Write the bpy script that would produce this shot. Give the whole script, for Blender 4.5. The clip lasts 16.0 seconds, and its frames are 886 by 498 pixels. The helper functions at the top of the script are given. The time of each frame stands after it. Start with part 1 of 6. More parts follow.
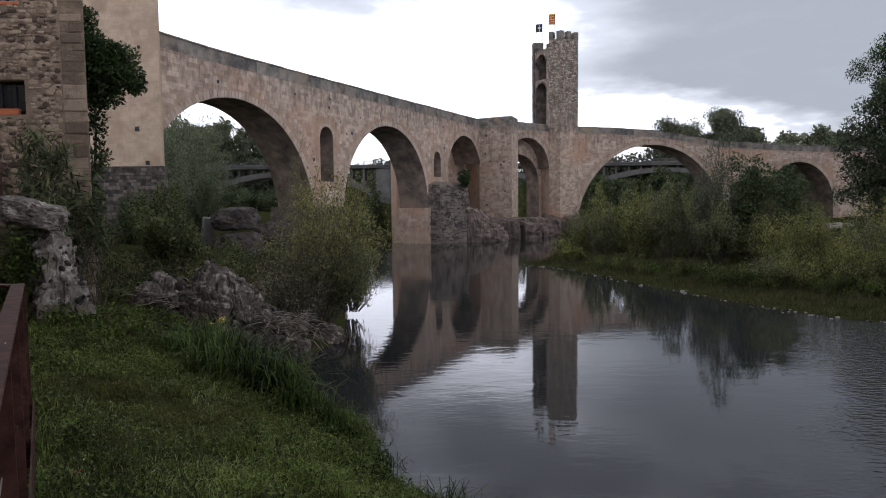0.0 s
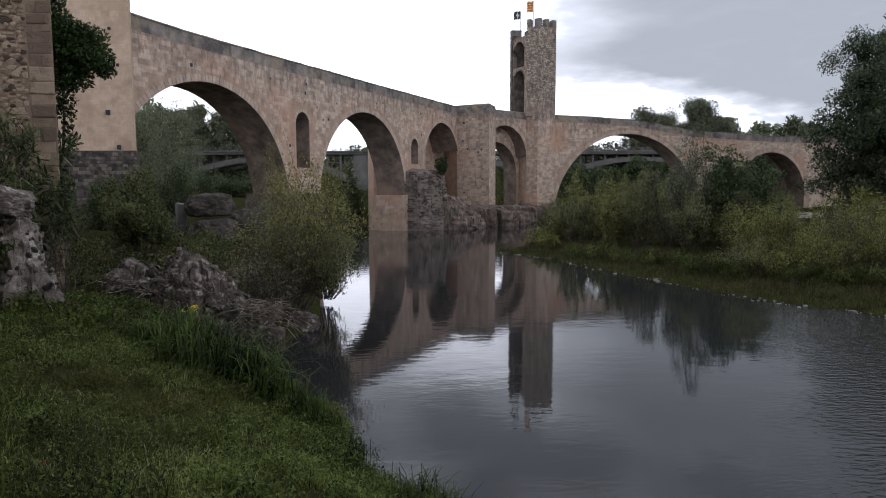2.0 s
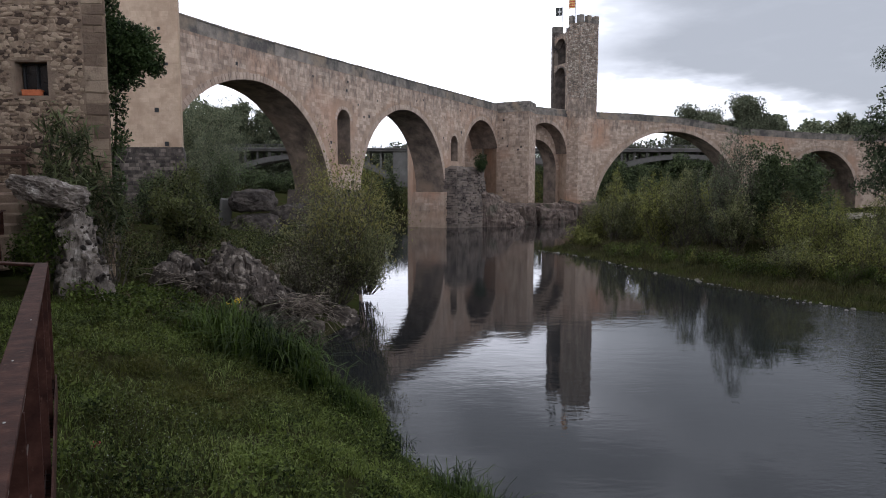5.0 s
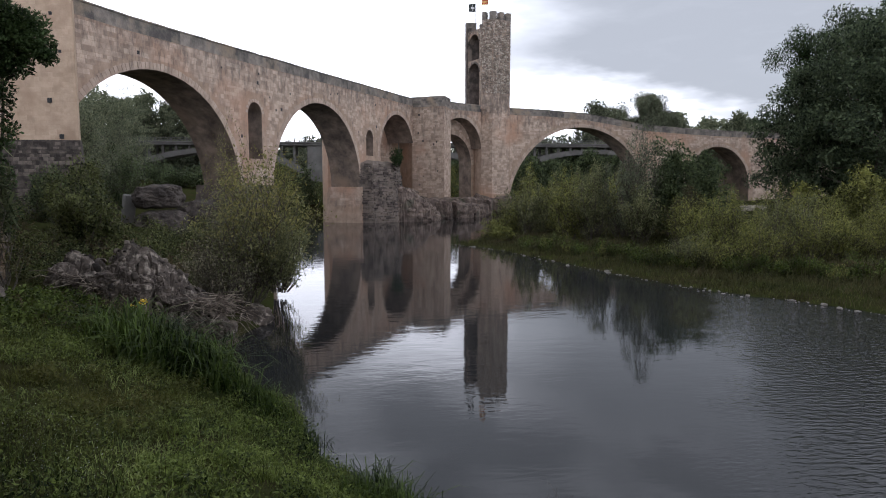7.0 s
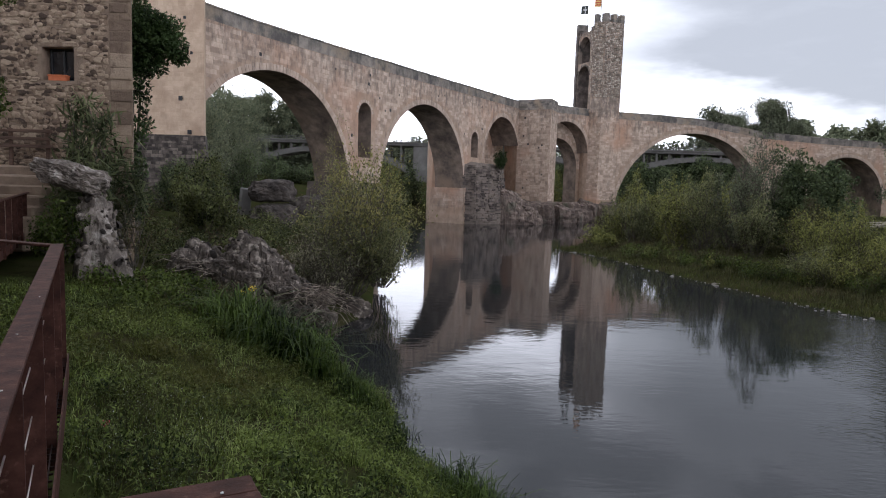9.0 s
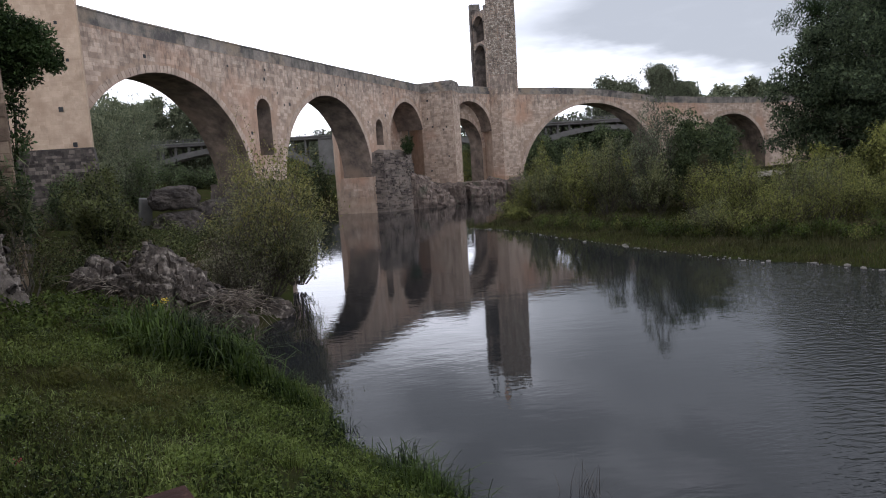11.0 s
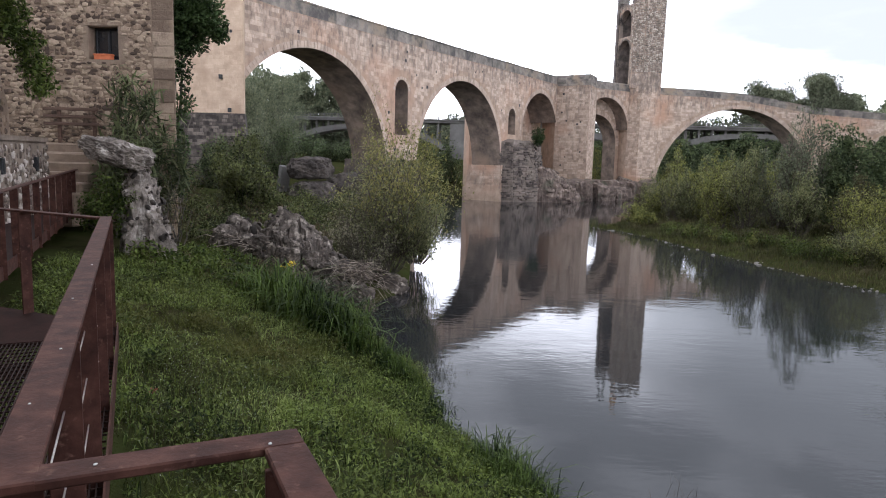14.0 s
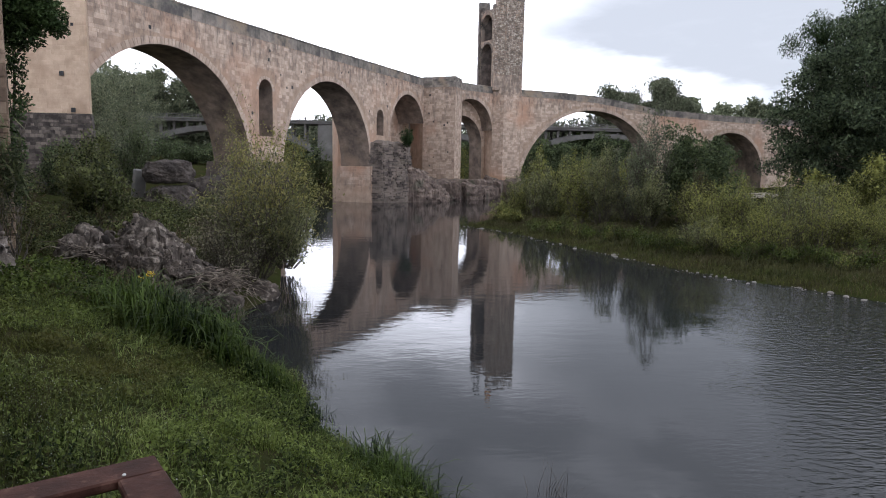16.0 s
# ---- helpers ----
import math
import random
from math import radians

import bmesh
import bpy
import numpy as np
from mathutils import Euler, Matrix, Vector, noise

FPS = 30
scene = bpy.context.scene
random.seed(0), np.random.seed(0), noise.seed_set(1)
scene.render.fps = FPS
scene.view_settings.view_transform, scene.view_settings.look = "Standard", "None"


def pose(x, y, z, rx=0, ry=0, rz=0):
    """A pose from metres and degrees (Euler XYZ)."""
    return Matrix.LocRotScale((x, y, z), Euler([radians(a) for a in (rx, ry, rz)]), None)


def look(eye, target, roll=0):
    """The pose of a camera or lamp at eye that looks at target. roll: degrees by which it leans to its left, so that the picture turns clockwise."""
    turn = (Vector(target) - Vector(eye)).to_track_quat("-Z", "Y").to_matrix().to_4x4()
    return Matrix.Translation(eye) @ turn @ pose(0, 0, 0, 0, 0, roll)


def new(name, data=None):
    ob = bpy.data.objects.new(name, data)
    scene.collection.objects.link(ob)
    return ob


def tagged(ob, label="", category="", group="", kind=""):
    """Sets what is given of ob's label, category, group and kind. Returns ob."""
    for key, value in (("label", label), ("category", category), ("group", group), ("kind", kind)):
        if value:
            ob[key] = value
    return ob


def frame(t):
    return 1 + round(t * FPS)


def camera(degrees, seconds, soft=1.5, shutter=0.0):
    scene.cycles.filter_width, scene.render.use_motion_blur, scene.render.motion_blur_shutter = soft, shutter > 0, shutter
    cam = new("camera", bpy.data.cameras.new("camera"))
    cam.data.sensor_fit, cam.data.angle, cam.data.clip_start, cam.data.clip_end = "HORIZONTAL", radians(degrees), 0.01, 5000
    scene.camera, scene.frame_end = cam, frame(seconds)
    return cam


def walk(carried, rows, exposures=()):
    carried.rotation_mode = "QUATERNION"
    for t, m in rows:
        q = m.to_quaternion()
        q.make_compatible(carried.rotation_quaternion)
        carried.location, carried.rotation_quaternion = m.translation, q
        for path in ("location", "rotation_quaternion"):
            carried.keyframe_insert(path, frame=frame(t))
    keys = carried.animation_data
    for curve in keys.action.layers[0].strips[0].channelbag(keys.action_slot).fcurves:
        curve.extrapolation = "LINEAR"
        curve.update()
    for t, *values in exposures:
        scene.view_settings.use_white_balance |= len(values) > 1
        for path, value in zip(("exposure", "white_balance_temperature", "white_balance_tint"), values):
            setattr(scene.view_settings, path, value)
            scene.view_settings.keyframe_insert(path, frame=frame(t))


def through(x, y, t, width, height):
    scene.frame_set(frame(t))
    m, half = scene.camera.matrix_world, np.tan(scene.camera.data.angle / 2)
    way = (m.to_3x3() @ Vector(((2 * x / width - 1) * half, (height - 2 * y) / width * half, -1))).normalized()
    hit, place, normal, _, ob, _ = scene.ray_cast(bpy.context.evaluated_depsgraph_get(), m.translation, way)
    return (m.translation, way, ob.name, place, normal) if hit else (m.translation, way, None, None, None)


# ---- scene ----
cam = camera(67.0, 16.0, soft=1.0)
PATH = [
    (0, (-0.079, 0.128, 4.774), (0.159, 10.100, 4.061), -0.67),
    (0.5, (-0.043, 0.055, 4.791), (-0.026, 10.024, 3.997), -1.06),
    (1, (0.011, 0.081, 4.810), (0.374, 10.026, 3.829), -1.25),
    (1.5, (0.049, 0.104, 4.825), (0.636, 10.037, 3.830), -0.81),
    (2, (-0.014, 0.128, 4.799), (0.558, 10.071, 3.893), -0.23),
    (2.5, (-0.051, 0.054, 4.794), (0.157, 10.010, 3.878), -0.40),
    (3, (-0.054, 0.031, 4.794), (-0.285, 9.989, 3.915), 0.01),
    (3.5, (-0.023, 0.006, 4.810), (-0.015, 9.961, 3.871), 0.12),
    (6, (0.007, -0.041, 4.808), (-0.003, 9.913, 3.857), 0.11),
    (6.5, (0.013, -0.056, 4.828), (0.362, 9.890, 3.855), 0.22),
    (7, (0.018, 0.013, 4.827), (1.246, 9.884, 3.800), 0.02),
    (7.5, (-0.024, 0.052, 4.786), (0.700, 9.980, 3.824), 1.12),
    (8, (0.035, -0.071, 4.760), (-0.145, 9.870, 3.691), 3.19),
    (8.5, (0.065, -0.068, 4.793), (-0.701, 9.843, 3.703), 1.86),
    (9, (0.106, -0.073, 4.795), (-0.163, 9.872, 3.781), 1.81),
    (9.2, (0.104, -0.068, 4.792), (-0.028, 9.875, 3.730), 1.94),
    (11.3, (0.074, 0.017, 4.729), (1.118, 9.881, 3.465), -3.68),
    (11.5, (0.072, 0.021, 4.726), (1.109, 9.883, 3.432), -3.11),
    (12, (0.070, 0.013, 4.726), (1.371, 9.835, 3.372), -1.38),
    (12.5, (0.063, -0.065, 4.752), (1.838, 9.687, 3.434), -0.42),
    (13, (0.033, -0.122, 4.786), (2.160, 9.513, 3.160), 0.06),
    (13.5, (0.024, -0.157, 4.804), (1.182, 9.658, 3.277), -0.10),
    (14, (0.098, -0.100, 4.760), (-0.698, 9.776, 3.404), 1.72),
    (14.5, (0.147, -0.116, 4.773), (-1.079, 9.735, 3.562), 1.26),
    (15, (0.141, -0.145, 4.789), (0.001, 9.774, 3.529), 1.76),
    (15.5, (0.112, -0.062, 4.762), (0.800, 9.821, 3.402), 1.09),
    (16, (0.110, -0.076, 4.765), (1.202, 9.779, 3.468), 1.11),
]
EXPOSURES = [(t, e, 5940, 15) for t, e in ((0, -0.76), (0.5, -0.81), (1.0, -0.8), (3.0, -0.64), (3.5, -0.67), (7.0, -0.52), (9.0, -0.38), (11.5, -0.46), (12.5, -0.13), (13.0, 0.03), (13.5, 0.17), (14.5, 0.24), (15.0, 0.06), (15.5, -0.05), (16.0, -0.12))]
walk(cam, [(t, look(eye, target, roll)) for t, eye, target, roll in PATH], EXPOSURES)

# ---- world and light: overcast, bright low sky behind the bridge, greyer higher up
SUN_EL, SUN_AZ = 48.0, -35.0
world = bpy.data.worlds.new("world")
scene.world = world
world.use_nodes = True
wn, wl = world.node_tree.nodes, world.node_tree.links
wn.clear()


def wnode(kind, **values):
    n = wn.new(kind)
    for key, v in values.items():
        n.inputs[key].default_value = v
    return n


def wmath(op, a, b=None, clamp=False):
    n = wn.new("ShaderNodeMath")
    n.operation, n.use_clamp = op, clamp
    for k, v in ((0, a), (1, b)):
        if v is None:
            continue
        if isinstance(v, (int, float)):
            n.inputs[k].default_value = v
        else:
            wl.new(v, n.inputs[k])
    return n.outputs[0]


sky = wn.new("ShaderNodeTexSky")
sky.sky_type, sky.sun_disc = "NISHITA", False
sky.sun_elevation, sky.sun_rotation = radians(SUN_EL), radians(SUN_AZ)
coord = wn.new("ShaderNodeTexCoord")
split = wn.new("ShaderNodeSeparateXYZ")
wl.new(coord.outputs["Generated"], split.inputs[0])
stretch = wn.new("ShaderNodeMapping")
stretch.inputs["Scale"].default_value = (1.6, 1.6, 5.5)
wl.new(coord.outputs["Generated"], stretch.inputs[0])
puff = wnode("ShaderNodeTexNoise", Scale=2.1, Detail=6.0, Roughness=0.55)
wl.new(stretch.outputs[0], puff.inputs["Vector"])
fine = wnode("ShaderNodeTexNoise", Scale=7.0, Detail=5.0, Roughness=0.6)
wl.new(stretch.outputs[0], fine.inputs["Vector"])


def wrange(value, lo, hi, a=0.0, b=1.0):
    n = wn.new("ShaderNodeMapRange")
    n.interpolation_type = "SMOOTHSTEP"
    for key, v in (("From Min", lo), ("From Max", hi), ("To Min", a), ("To Max", b)):
        n.inputs[key].default_value = v
    wl.new(value, n.inputs[0])
    return n.outputs[0]


drift = wmath("MULTIPLY", wmath("SUBTRACT", puff.outputs[0], 0.5), 0.34)
wisp = wmath("MULTIPLY", wmath("SUBTRACT", fine.outputs[0], 0.5), 0.16)
sx = wmath("ADD", split.outputs[0], drift)
sz = wmath("ADD", split.outputs[2], wmath("ADD", wmath("MULTIPLY", drift, 0.35), wmath("MULTIPLY", wisp, 0.3)))
# a grey cloud bank to the right of the tower, with white sky below and beside it
sag = wmath("ADD", sz, wrange(sx, 0.3, 0.62, 0.0, 0.085))
bank = wmath("MULTIPLY", wrange(sx, 0.07, 0.34), wmath("MULTIPLY", wrange(sag, 0.11, 0.18), wrange(sz, 0.30, 0.46, 1.0, 0.2)))
bank = wmath("MULTIPLY", bank, wrange(split.outputs[1], -0.2, 0.3))
mottle = wmath("MULTIPLY", wmath("MULTIPLY", wmath("SUBTRACT", puff.outputs[0], 0.5), 3.6), wrange(split.outputs[2], 0.2, 0.34))
veil = wmath("ADD", wmath("MULTIPLY", wmath("MULTIPLY", wrange(split.outputs[2], 0.22, 0.36), wrange(sx, 0.48, 0.68, 1.0, 0.3)), 0.82), mottle)
thin = wmath("MULTIPLY", wmath("MULTIPLY", wrange(sx, 0.28, 0.6), wrange(split.outputs[1], -0.2, 0.3)), 0.36)
cover = wmath("ADD", wmath("MAXIMUM", wmath("MAXIMUM", bank, thin), veil), wisp, True)
cloud = wn.new("ShaderNodeValToRGB")
cloud.color_ramp.elements[0].color = (3.7, 3.7, 3.75, 1)
cloud.color_ramp.elements[1].color = (0.82, 0.848, 0.865, 1)
mid = cloud.color_ramp.elements.new(0.45)
mid.color = (1.5, 1.525, 1.54, 1)
wl.new(cover, cloud.inputs[0])
blend = wn.new("ShaderNodeMixRGB")
blend.inputs[0].default_value = 0.92
gain = wn.new("ShaderNodeVectorMath")
gain.operation = "SCALE"
gain.inputs["Scale"].default_value = 0.1
wl.new(sky.outputs[0], gain.inputs[0])
wl.new(gain.outputs[0], blend.inputs[1])
wl.new(cloud.outputs[0], blend.inputs[2])
back = wn.new("ShaderNodeBackground")
back.inputs["Strength"].default_value = 1.0
wl.new(blend.outputs[0], back.inputs["Color"])
wout = wn.new("ShaderNodeOutputWorld")
wl.new(back.outputs[0], wout.inputs[0])

sun = new("sun", bpy.data.lights.new("sun", "SUN"))
sun.data.energy, sun.data.angle, sun.data.color = 0.9, radians(30), (1.0, 0.96, 0.9)
sun_az = radians(SUN_AZ)
sun_way = Vector((math.sin(sun_az) * math.cos(radians(SUN_EL)), math.cos(sun_az) * math.cos(radians(SUN_EL)), math.sin(radians(SUN_EL))))
sun.matrix_world = look(sun_way * 100, (0, 0, 0))

# ---- materials
def node(tree, kind, where=None, **values):
    n = tree.nodes.new(kind)
    for key, v in values.items():
        n.inputs[key].default_value = v
    return n


def surface(name, colours, scale=1.0, rough=0.9, bump=0.3, bump_scale=12.0, vary=0.0, piece=0.0, metal=0.0, patch=None, patch_scale=0.3,
            patch_at=(0.5, 0.62), stretch=(1, 1, 1), spec=0.4, through=0.0, streak=None, streak_at=(0.5, 0.68), runs_from=None):
    """A worn natural surface: two scales of colour, a second colour in patches, relief, and a shade of its own for each piece or island."""
    m = bpy.data.materials.new(name)
    m.use_nodes = True
    t = m.node_tree
    shader = t.nodes["Principled BSDF"]
    shader.inputs["Roughness"].default_value, shader.inputs["Metallic"].default_value = rough, metal
    shader.inputs["Specular IOR Level"].default_value = spec
    geo = t.nodes.new("ShaderNodeNewGeometry")
    mapping = t.nodes.new("ShaderNodeMapping")
    mapping.inputs["Scale"].default_value = stretch
    t.links.new(geo.outputs["Position"], mapping.inputs[0])
    grain = node(t, "ShaderNodeTexNoise", Scale=scale, Detail=7.0, Roughness=0.62)
    t.links.new(mapping.outputs[0], grain.inputs["Vector"])
    ramp = t.nodes.new("ShaderNodeValToRGB")
    count = len(colours)
    while len(ramp.color_ramp.elements) < count:
        ramp.color_ramp.elements.new(0.5)
    for k, c in enumerate(colours):
        e = ramp.color_ramp.elements[k]
        e.position = 0.3 + 0.4 * k / max(1, count - 1)
        e.color = (*c, 1)
    source = grain.outputs[0]
    if vary or piece:
        add = t.nodes.new("ShaderNodeMath")
        add.operation = "MULTIPLY_ADD"
        if piece:
            info = t.nodes.new("ShaderNodeObjectInfo")
            t.links.new(info.outputs["Random"], add.inputs[0])
        else:
            t.links.new(geo.outputs["Random Per Island"], add.inputs[0])
        add.inputs[1].default_value = vary or piece
        shift = t.nodes.new("ShaderNodeMath")
        shift.operation = "SUBTRACT"
        t.links.new(source, shift.inputs[0])
        shift.inputs[1].default_value = (vary or piece) / 2
        t.links.new(shift.outputs[0], add.inputs[2])
        source = add.outputs[0]
    t.links.new(source, ramp.inputs[0])
    colour = ramp.outputs[0]
    if patch:
        blot = node(t, "ShaderNodeTexNoise", Scale=patch_scale, Detail=5.0, Roughness=0.6)
        t.links.new(mapping.outputs[0], blot.inputs["Vector"])
        edge = t.nodes.new("ShaderNodeMapRange")
        edge.inputs["From Min"].default_value, edge.inputs["From Max"].default_value = patch_at
        t.links.new(blot.outputs[0], edge.inputs[0])
        mix = t.nodes.new("ShaderNodeMixRGB")
        mix.inputs[2].default_value = (*patch, 1)
        t.links.new(edge.outputs[0], mix.inputs[0])
        t.links.new(colour, mix.inputs[1])
        colour = mix.outputs[0]
    if streak:
        runs = t.nodes.new("ShaderNodeMapping")
        runs.inputs["Scale"].default_value = (1.3, 1.3, 0.4)
        t.links.new(geo.outputs["Position"], runs.inputs[0])
        drip = node(t, "ShaderNodeTexNoise", Scale=1.7, Detail=8.0, Roughness=0.72)
        t.links.new(runs.outputs[0], drip.inputs["Vector"])
        edge = t.nodes.new("ShaderNodeMapRange")
        edge.inputs["From Min"].default_value, edge.inputs["From Max"].default_value = streak_at
        edge.inputs["To Max"].default_value = 0.75
        wet_run = drip.outputs[0]
        if runs_from:
            level = t.nodes.new("ShaderNodeSeparateXYZ")
            t.links.new(geo.outputs["Position"], level.inputs[0])
            high = t.nodes.new("ShaderNodeMapRange")
            high.inputs["From Min"].default_value, high.inputs["From Max"].default_value = runs_from
            high.inputs["To Max"].default_value = 0.17
            t.links.new(level.outputs[2], high.inputs[0])
            plus = t.nodes.new("ShaderNodeMath")
            t.links.new(wet_run, plus.inputs[0])
            t.links.new(high.outputs[0], plus.inputs[1])
            wet_run = plus.outputs[0]
        t.links.new(wet_run, edge.inputs[0])
        mix = t.nodes.new("ShaderNodeMixRGB")
        mix.inputs[2].default_value = (*streak, 1)
        t.links.new(edge.outputs[0], mix.inputs[0])
        t.links.new(colour, mix.inputs[1])
        colour = mix.outputs[0]
    t.links.new(colour, shader.inputs["Base Color"])
    if through:
        shader.inputs["Transmission Weight"].default_value = 0.0
        shader.inputs["Subsurface Weight"].default_value = 0.0
        glow = t.nodes.new("ShaderNodeBsdfTranslucent")
        t.links.new(colour, glow.inputs["Color"])
        both = t.nodes.new("ShaderNodeMixShader")
        both.inputs[0].default_value = through
        out = t.nodes["Material Output"]
        t.links.new(shader.outputs[0], both.inputs[1])
        t.links.new(glow.outputs[0], both.inputs[2])
        t.links.new(both.outputs[0], out.inputs["Surface"])
    if bump:
        relief = node(t, "ShaderNodeTexNoise", Scale=bump_scale, Detail=6.0, Roughness=0.65)
        t.links.new(mapping.outputs[0], relief.inputs["Vector"])
        b = t.nodes.new("ShaderNodeBump")
        b.inputs["Strength"].default_value, b.inputs["Distance"].default_value = bump, 0.6 / bump_scale
        t.links.new(relief.outputs[0], b.inputs["Height"])
        t.links.new(b.outputs[0], shader.inputs["Normal"])
    return m


WARM = [(0.325, 0.243, 0.188), (0.475, 0.362, 0.283), (0.60, 0.476, 0.378)]
STAIN = (0.125, 0.106, 0.092)
M_ashlar = surface("ashlar", WARM, 1.3, 0.92, 0.5, 9, vary=0.34, patch=(0.48, 0.29, 0.195), patch_scale=0.15, patch_at=(0.52, 0.72), streak=STAIN, streak_at=(0.545, 0.74), runs_from=(11.5, 15.4))
M_ashlar_piece = surface("ashlar_piece", WARM, 1.3, 0.92, 0.5, 9, piece=0.34, patch=(0.48, 0.29, 0.195), patch_scale=0.15, patch_at=(0.52, 0.72), streak=STAIN, streak_at=(0.545, 0.74), runs_from=(11.5, 15.4))
M_ring = surface("ring_stone", [(0.36, 0.27, 0.21), (0.47, 0.362, 0.288), (0.57, 0.45, 0.365)], 0.9, 0.92, 0.5, 9, vary=0.14, streak=STAIN, streak_at=(0.56, 0.72), runs_from=(11.5, 15.4))
M_ring_piece = surface("ring_stone_piece", [(0.36, 0.27, 0.21), (0.47, 0.362, 0.288), (0.57, 0.45, 0.365)], 0.9, 0.92, 0.5, 9, piece=0.14, streak=STAIN, streak_at=(0.56, 0.72), runs_from=(11.5, 15.4))
M_mortar = surface("mortar", [(0.30, 0.212, 0.155), (0.50, 0.372, 0.28)], 1.3, 0.95, 0.6, 14, patch=(0.46, 0.28, 0.19), patch_scale=0.15, patch_at=(0.52, 0.72), streak=STAIN, streak_at=(0.545, 0.74), runs_from=(11.5, 15.4))
M_dark_stone = surface("weathered_stone", [(0.07, 0.057, 0.05), (0.15, 0.122, 0.105), (0.26, 0.213, 0.178)], 1.2, 0.95, 0.6, 8, vary=0.4, patch=(0.05, 0.044, 0.04), patch_scale=0.5, patch_at=(0.55, 0.68))
M_base_stone = surface("base_stone", [(0.04, 0.033, 0.029), (0.10, 0.083, 0.071), (0.19, 0.158, 0.133)], 2.4, 0.95, 0.7, 8, vary=0.45)
M_parapet = surface("parapet_stone", [(0.10, 0.092, 0.085), (0.20, 0.178, 0.155), (0.32, 0.28, 0.24)], 1.4, 0.95, 0.6, 8, vary=0.3, patch=(0.30, 0.235, 0.17), patch_scale=0.35, patch_at=(0.54, 0.66))
M_rubble = surface("tower_rubble", [(0.17, 0.142, 0.118), (0.34, 0.288, 0.235), (0.55, 0.485, 0.41)], 2.4, 0.95, 0.8, 6, vary=0.4, patch=(0.12, 0.10, 0.085), patch_scale=0.9, patch_at=(0.55, 0.65))
M_render_wall = surface("plastered_stone", [(0.44, 0.32, 0.225), (0.53, 0.395, 0.285), (0.61, 0.47, 0.35)], 1.6, 0.93, 0.4, 10, vary=0.2, patch=(0.42, 0.30, 0.21), patch_scale=0.6, patch_at=(0.5, 0.7), streak=(0.30, 0.225, 0.165), streak_at=(0.58, 0.78))
HOUSE = [(0.07, 0.047, 0.033), (0.20, 0.14, 0.096), (0.275, 0.20, 0.14), (0.38, 0.29, 0.205)]
M_house_stone = surface("house_stone", HOUSE, 3.0, 0.93, 0.6, 10, vary=0.5)
M_quoin = surface("corner_stone", [(0.16, 0.113, 0.08), (0.245, 0.178, 0.125), (0.35, 0.265, 0.19)], 2.2, 0.93, 0.8, 8, vary=0.55, patch=(0.13, 0.095, 0.07), patch_scale=1.8, patch_at=(0.56, 0.7))
M_house_mortar = surface("house_mortar", [(0.17, 0.12, 0.086), (0.30, 0.225, 0.163)], 2.2, 0.95, 0.7, 18)
M_rock = surface("rock", [(0.024, 0.018, 0.014), (0.07, 0.056, 0.046), (0.165, 0.136, 0.112)], 3.2, 0.95, 0.9, 10, patch=(0.30, 0.258, 0.215), patch_scale=4.5, patch_at=(0.53, 0.66))
M_ridge_stone = surface("ridge_stone", [(0.02, 0.0155, 0.0125), (0.055, 0.044, 0.036), (0.095, 0.078, 0.064), (0.20, 0.168, 0.138)], 5.0, 0.95, 0.9, 22, vary=0.42, patch=(0.30, 0.265, 0.23), patch_scale=5.0, patch_at=(0.6, 0.74))
M_lichen_rock = surface("lichen_rock", [(0.05, 0.041, 0.034), (0.15, 0.125, 0.105), (0.27, 0.232, 0.2)], 3.6, 0.95, 0.9, 14, patch=(0.42, 0.38, 0.335), patch_scale=3.2, patch_at=(0.54, 0.66))
M_dark_boulder = surface("dark_boulder", [(0.026, 0.021, 0.018), (0.062, 0.051, 0.044), (0.115, 0.096, 0.082)], 1.8, 0.95, 0.8, 6)
M_brown_rock = surface("brown_rock", [(0.08, 0.06, 0.05), (0.19, 0.145, 0.12), (0.33, 0.26, 0.215)], 1.6, 0.95, 0.5, 3, vary=0.2, patch=(0.10, 0.10, 0.07), patch_scale=0.6, patch_at=(0.56, 0.7))
M_concrete = surface("concrete", [(0.105, 0.098, 0.09), (0.19, 0.182, 0.17)], 0.5, 0.9, 0.2, 6, patch=(0.12, 0.115, 0.11), patch_scale=0.2, patch_at=(0.55, 0.75))
M_pale_stone = surface("pale_stone", [(0.36, 0.34, 0.31), (0.52, 0.50, 0.47)], 4.0, 0.9, 0.4, 20)
M_path = surface("dirt_path", [(0.24, 0.205, 0.165), (0.40, 0.355, 0.30)], 1.5, 0.95, 0.4, 9)
M_corten = surface("corten_steel", [(0.019, 0.0073, 0.0054), (0.045, 0.0178, 0.0126), (0.08, 0.035, 0.025)], 9.0, 0.72, 0.25, 60, patch=(0.12, 0.065, 0.048), patch_scale=22.0, patch_at=(0.6, 0.74), spec=0.15)
M_plate = surface("worn_plate", [(0.012, 0.005, 0.004), (0.028, 0.012, 0.009)], 4.0, 0.85, 0.2, 40, spec=0.08)
M_grate = surface("grating_steel", [(0.012, 0.006, 0.005), (0.03, 0.015, 0.012)], 9.0, 0.75, 0.1, 60, spec=0.15)
M_wire = surface("wire", [(0.45, 0.42, 0.38), (0.6, 0.57, 0.52)], 5.0, 0.35, 0.0, 9, metal=0.8)
M_soil = surface("bank_soil", [(0.022, 0.019, 0.01), (0.04, 0.037, 0.017), (0.043, 0.046, 0.017)], 1.6, 1.0, 0.8, 9, patch=(0.033, 0.04, 0.013), patch_scale=0.5, patch_at=(0.42, 0.6), spec=0.0)
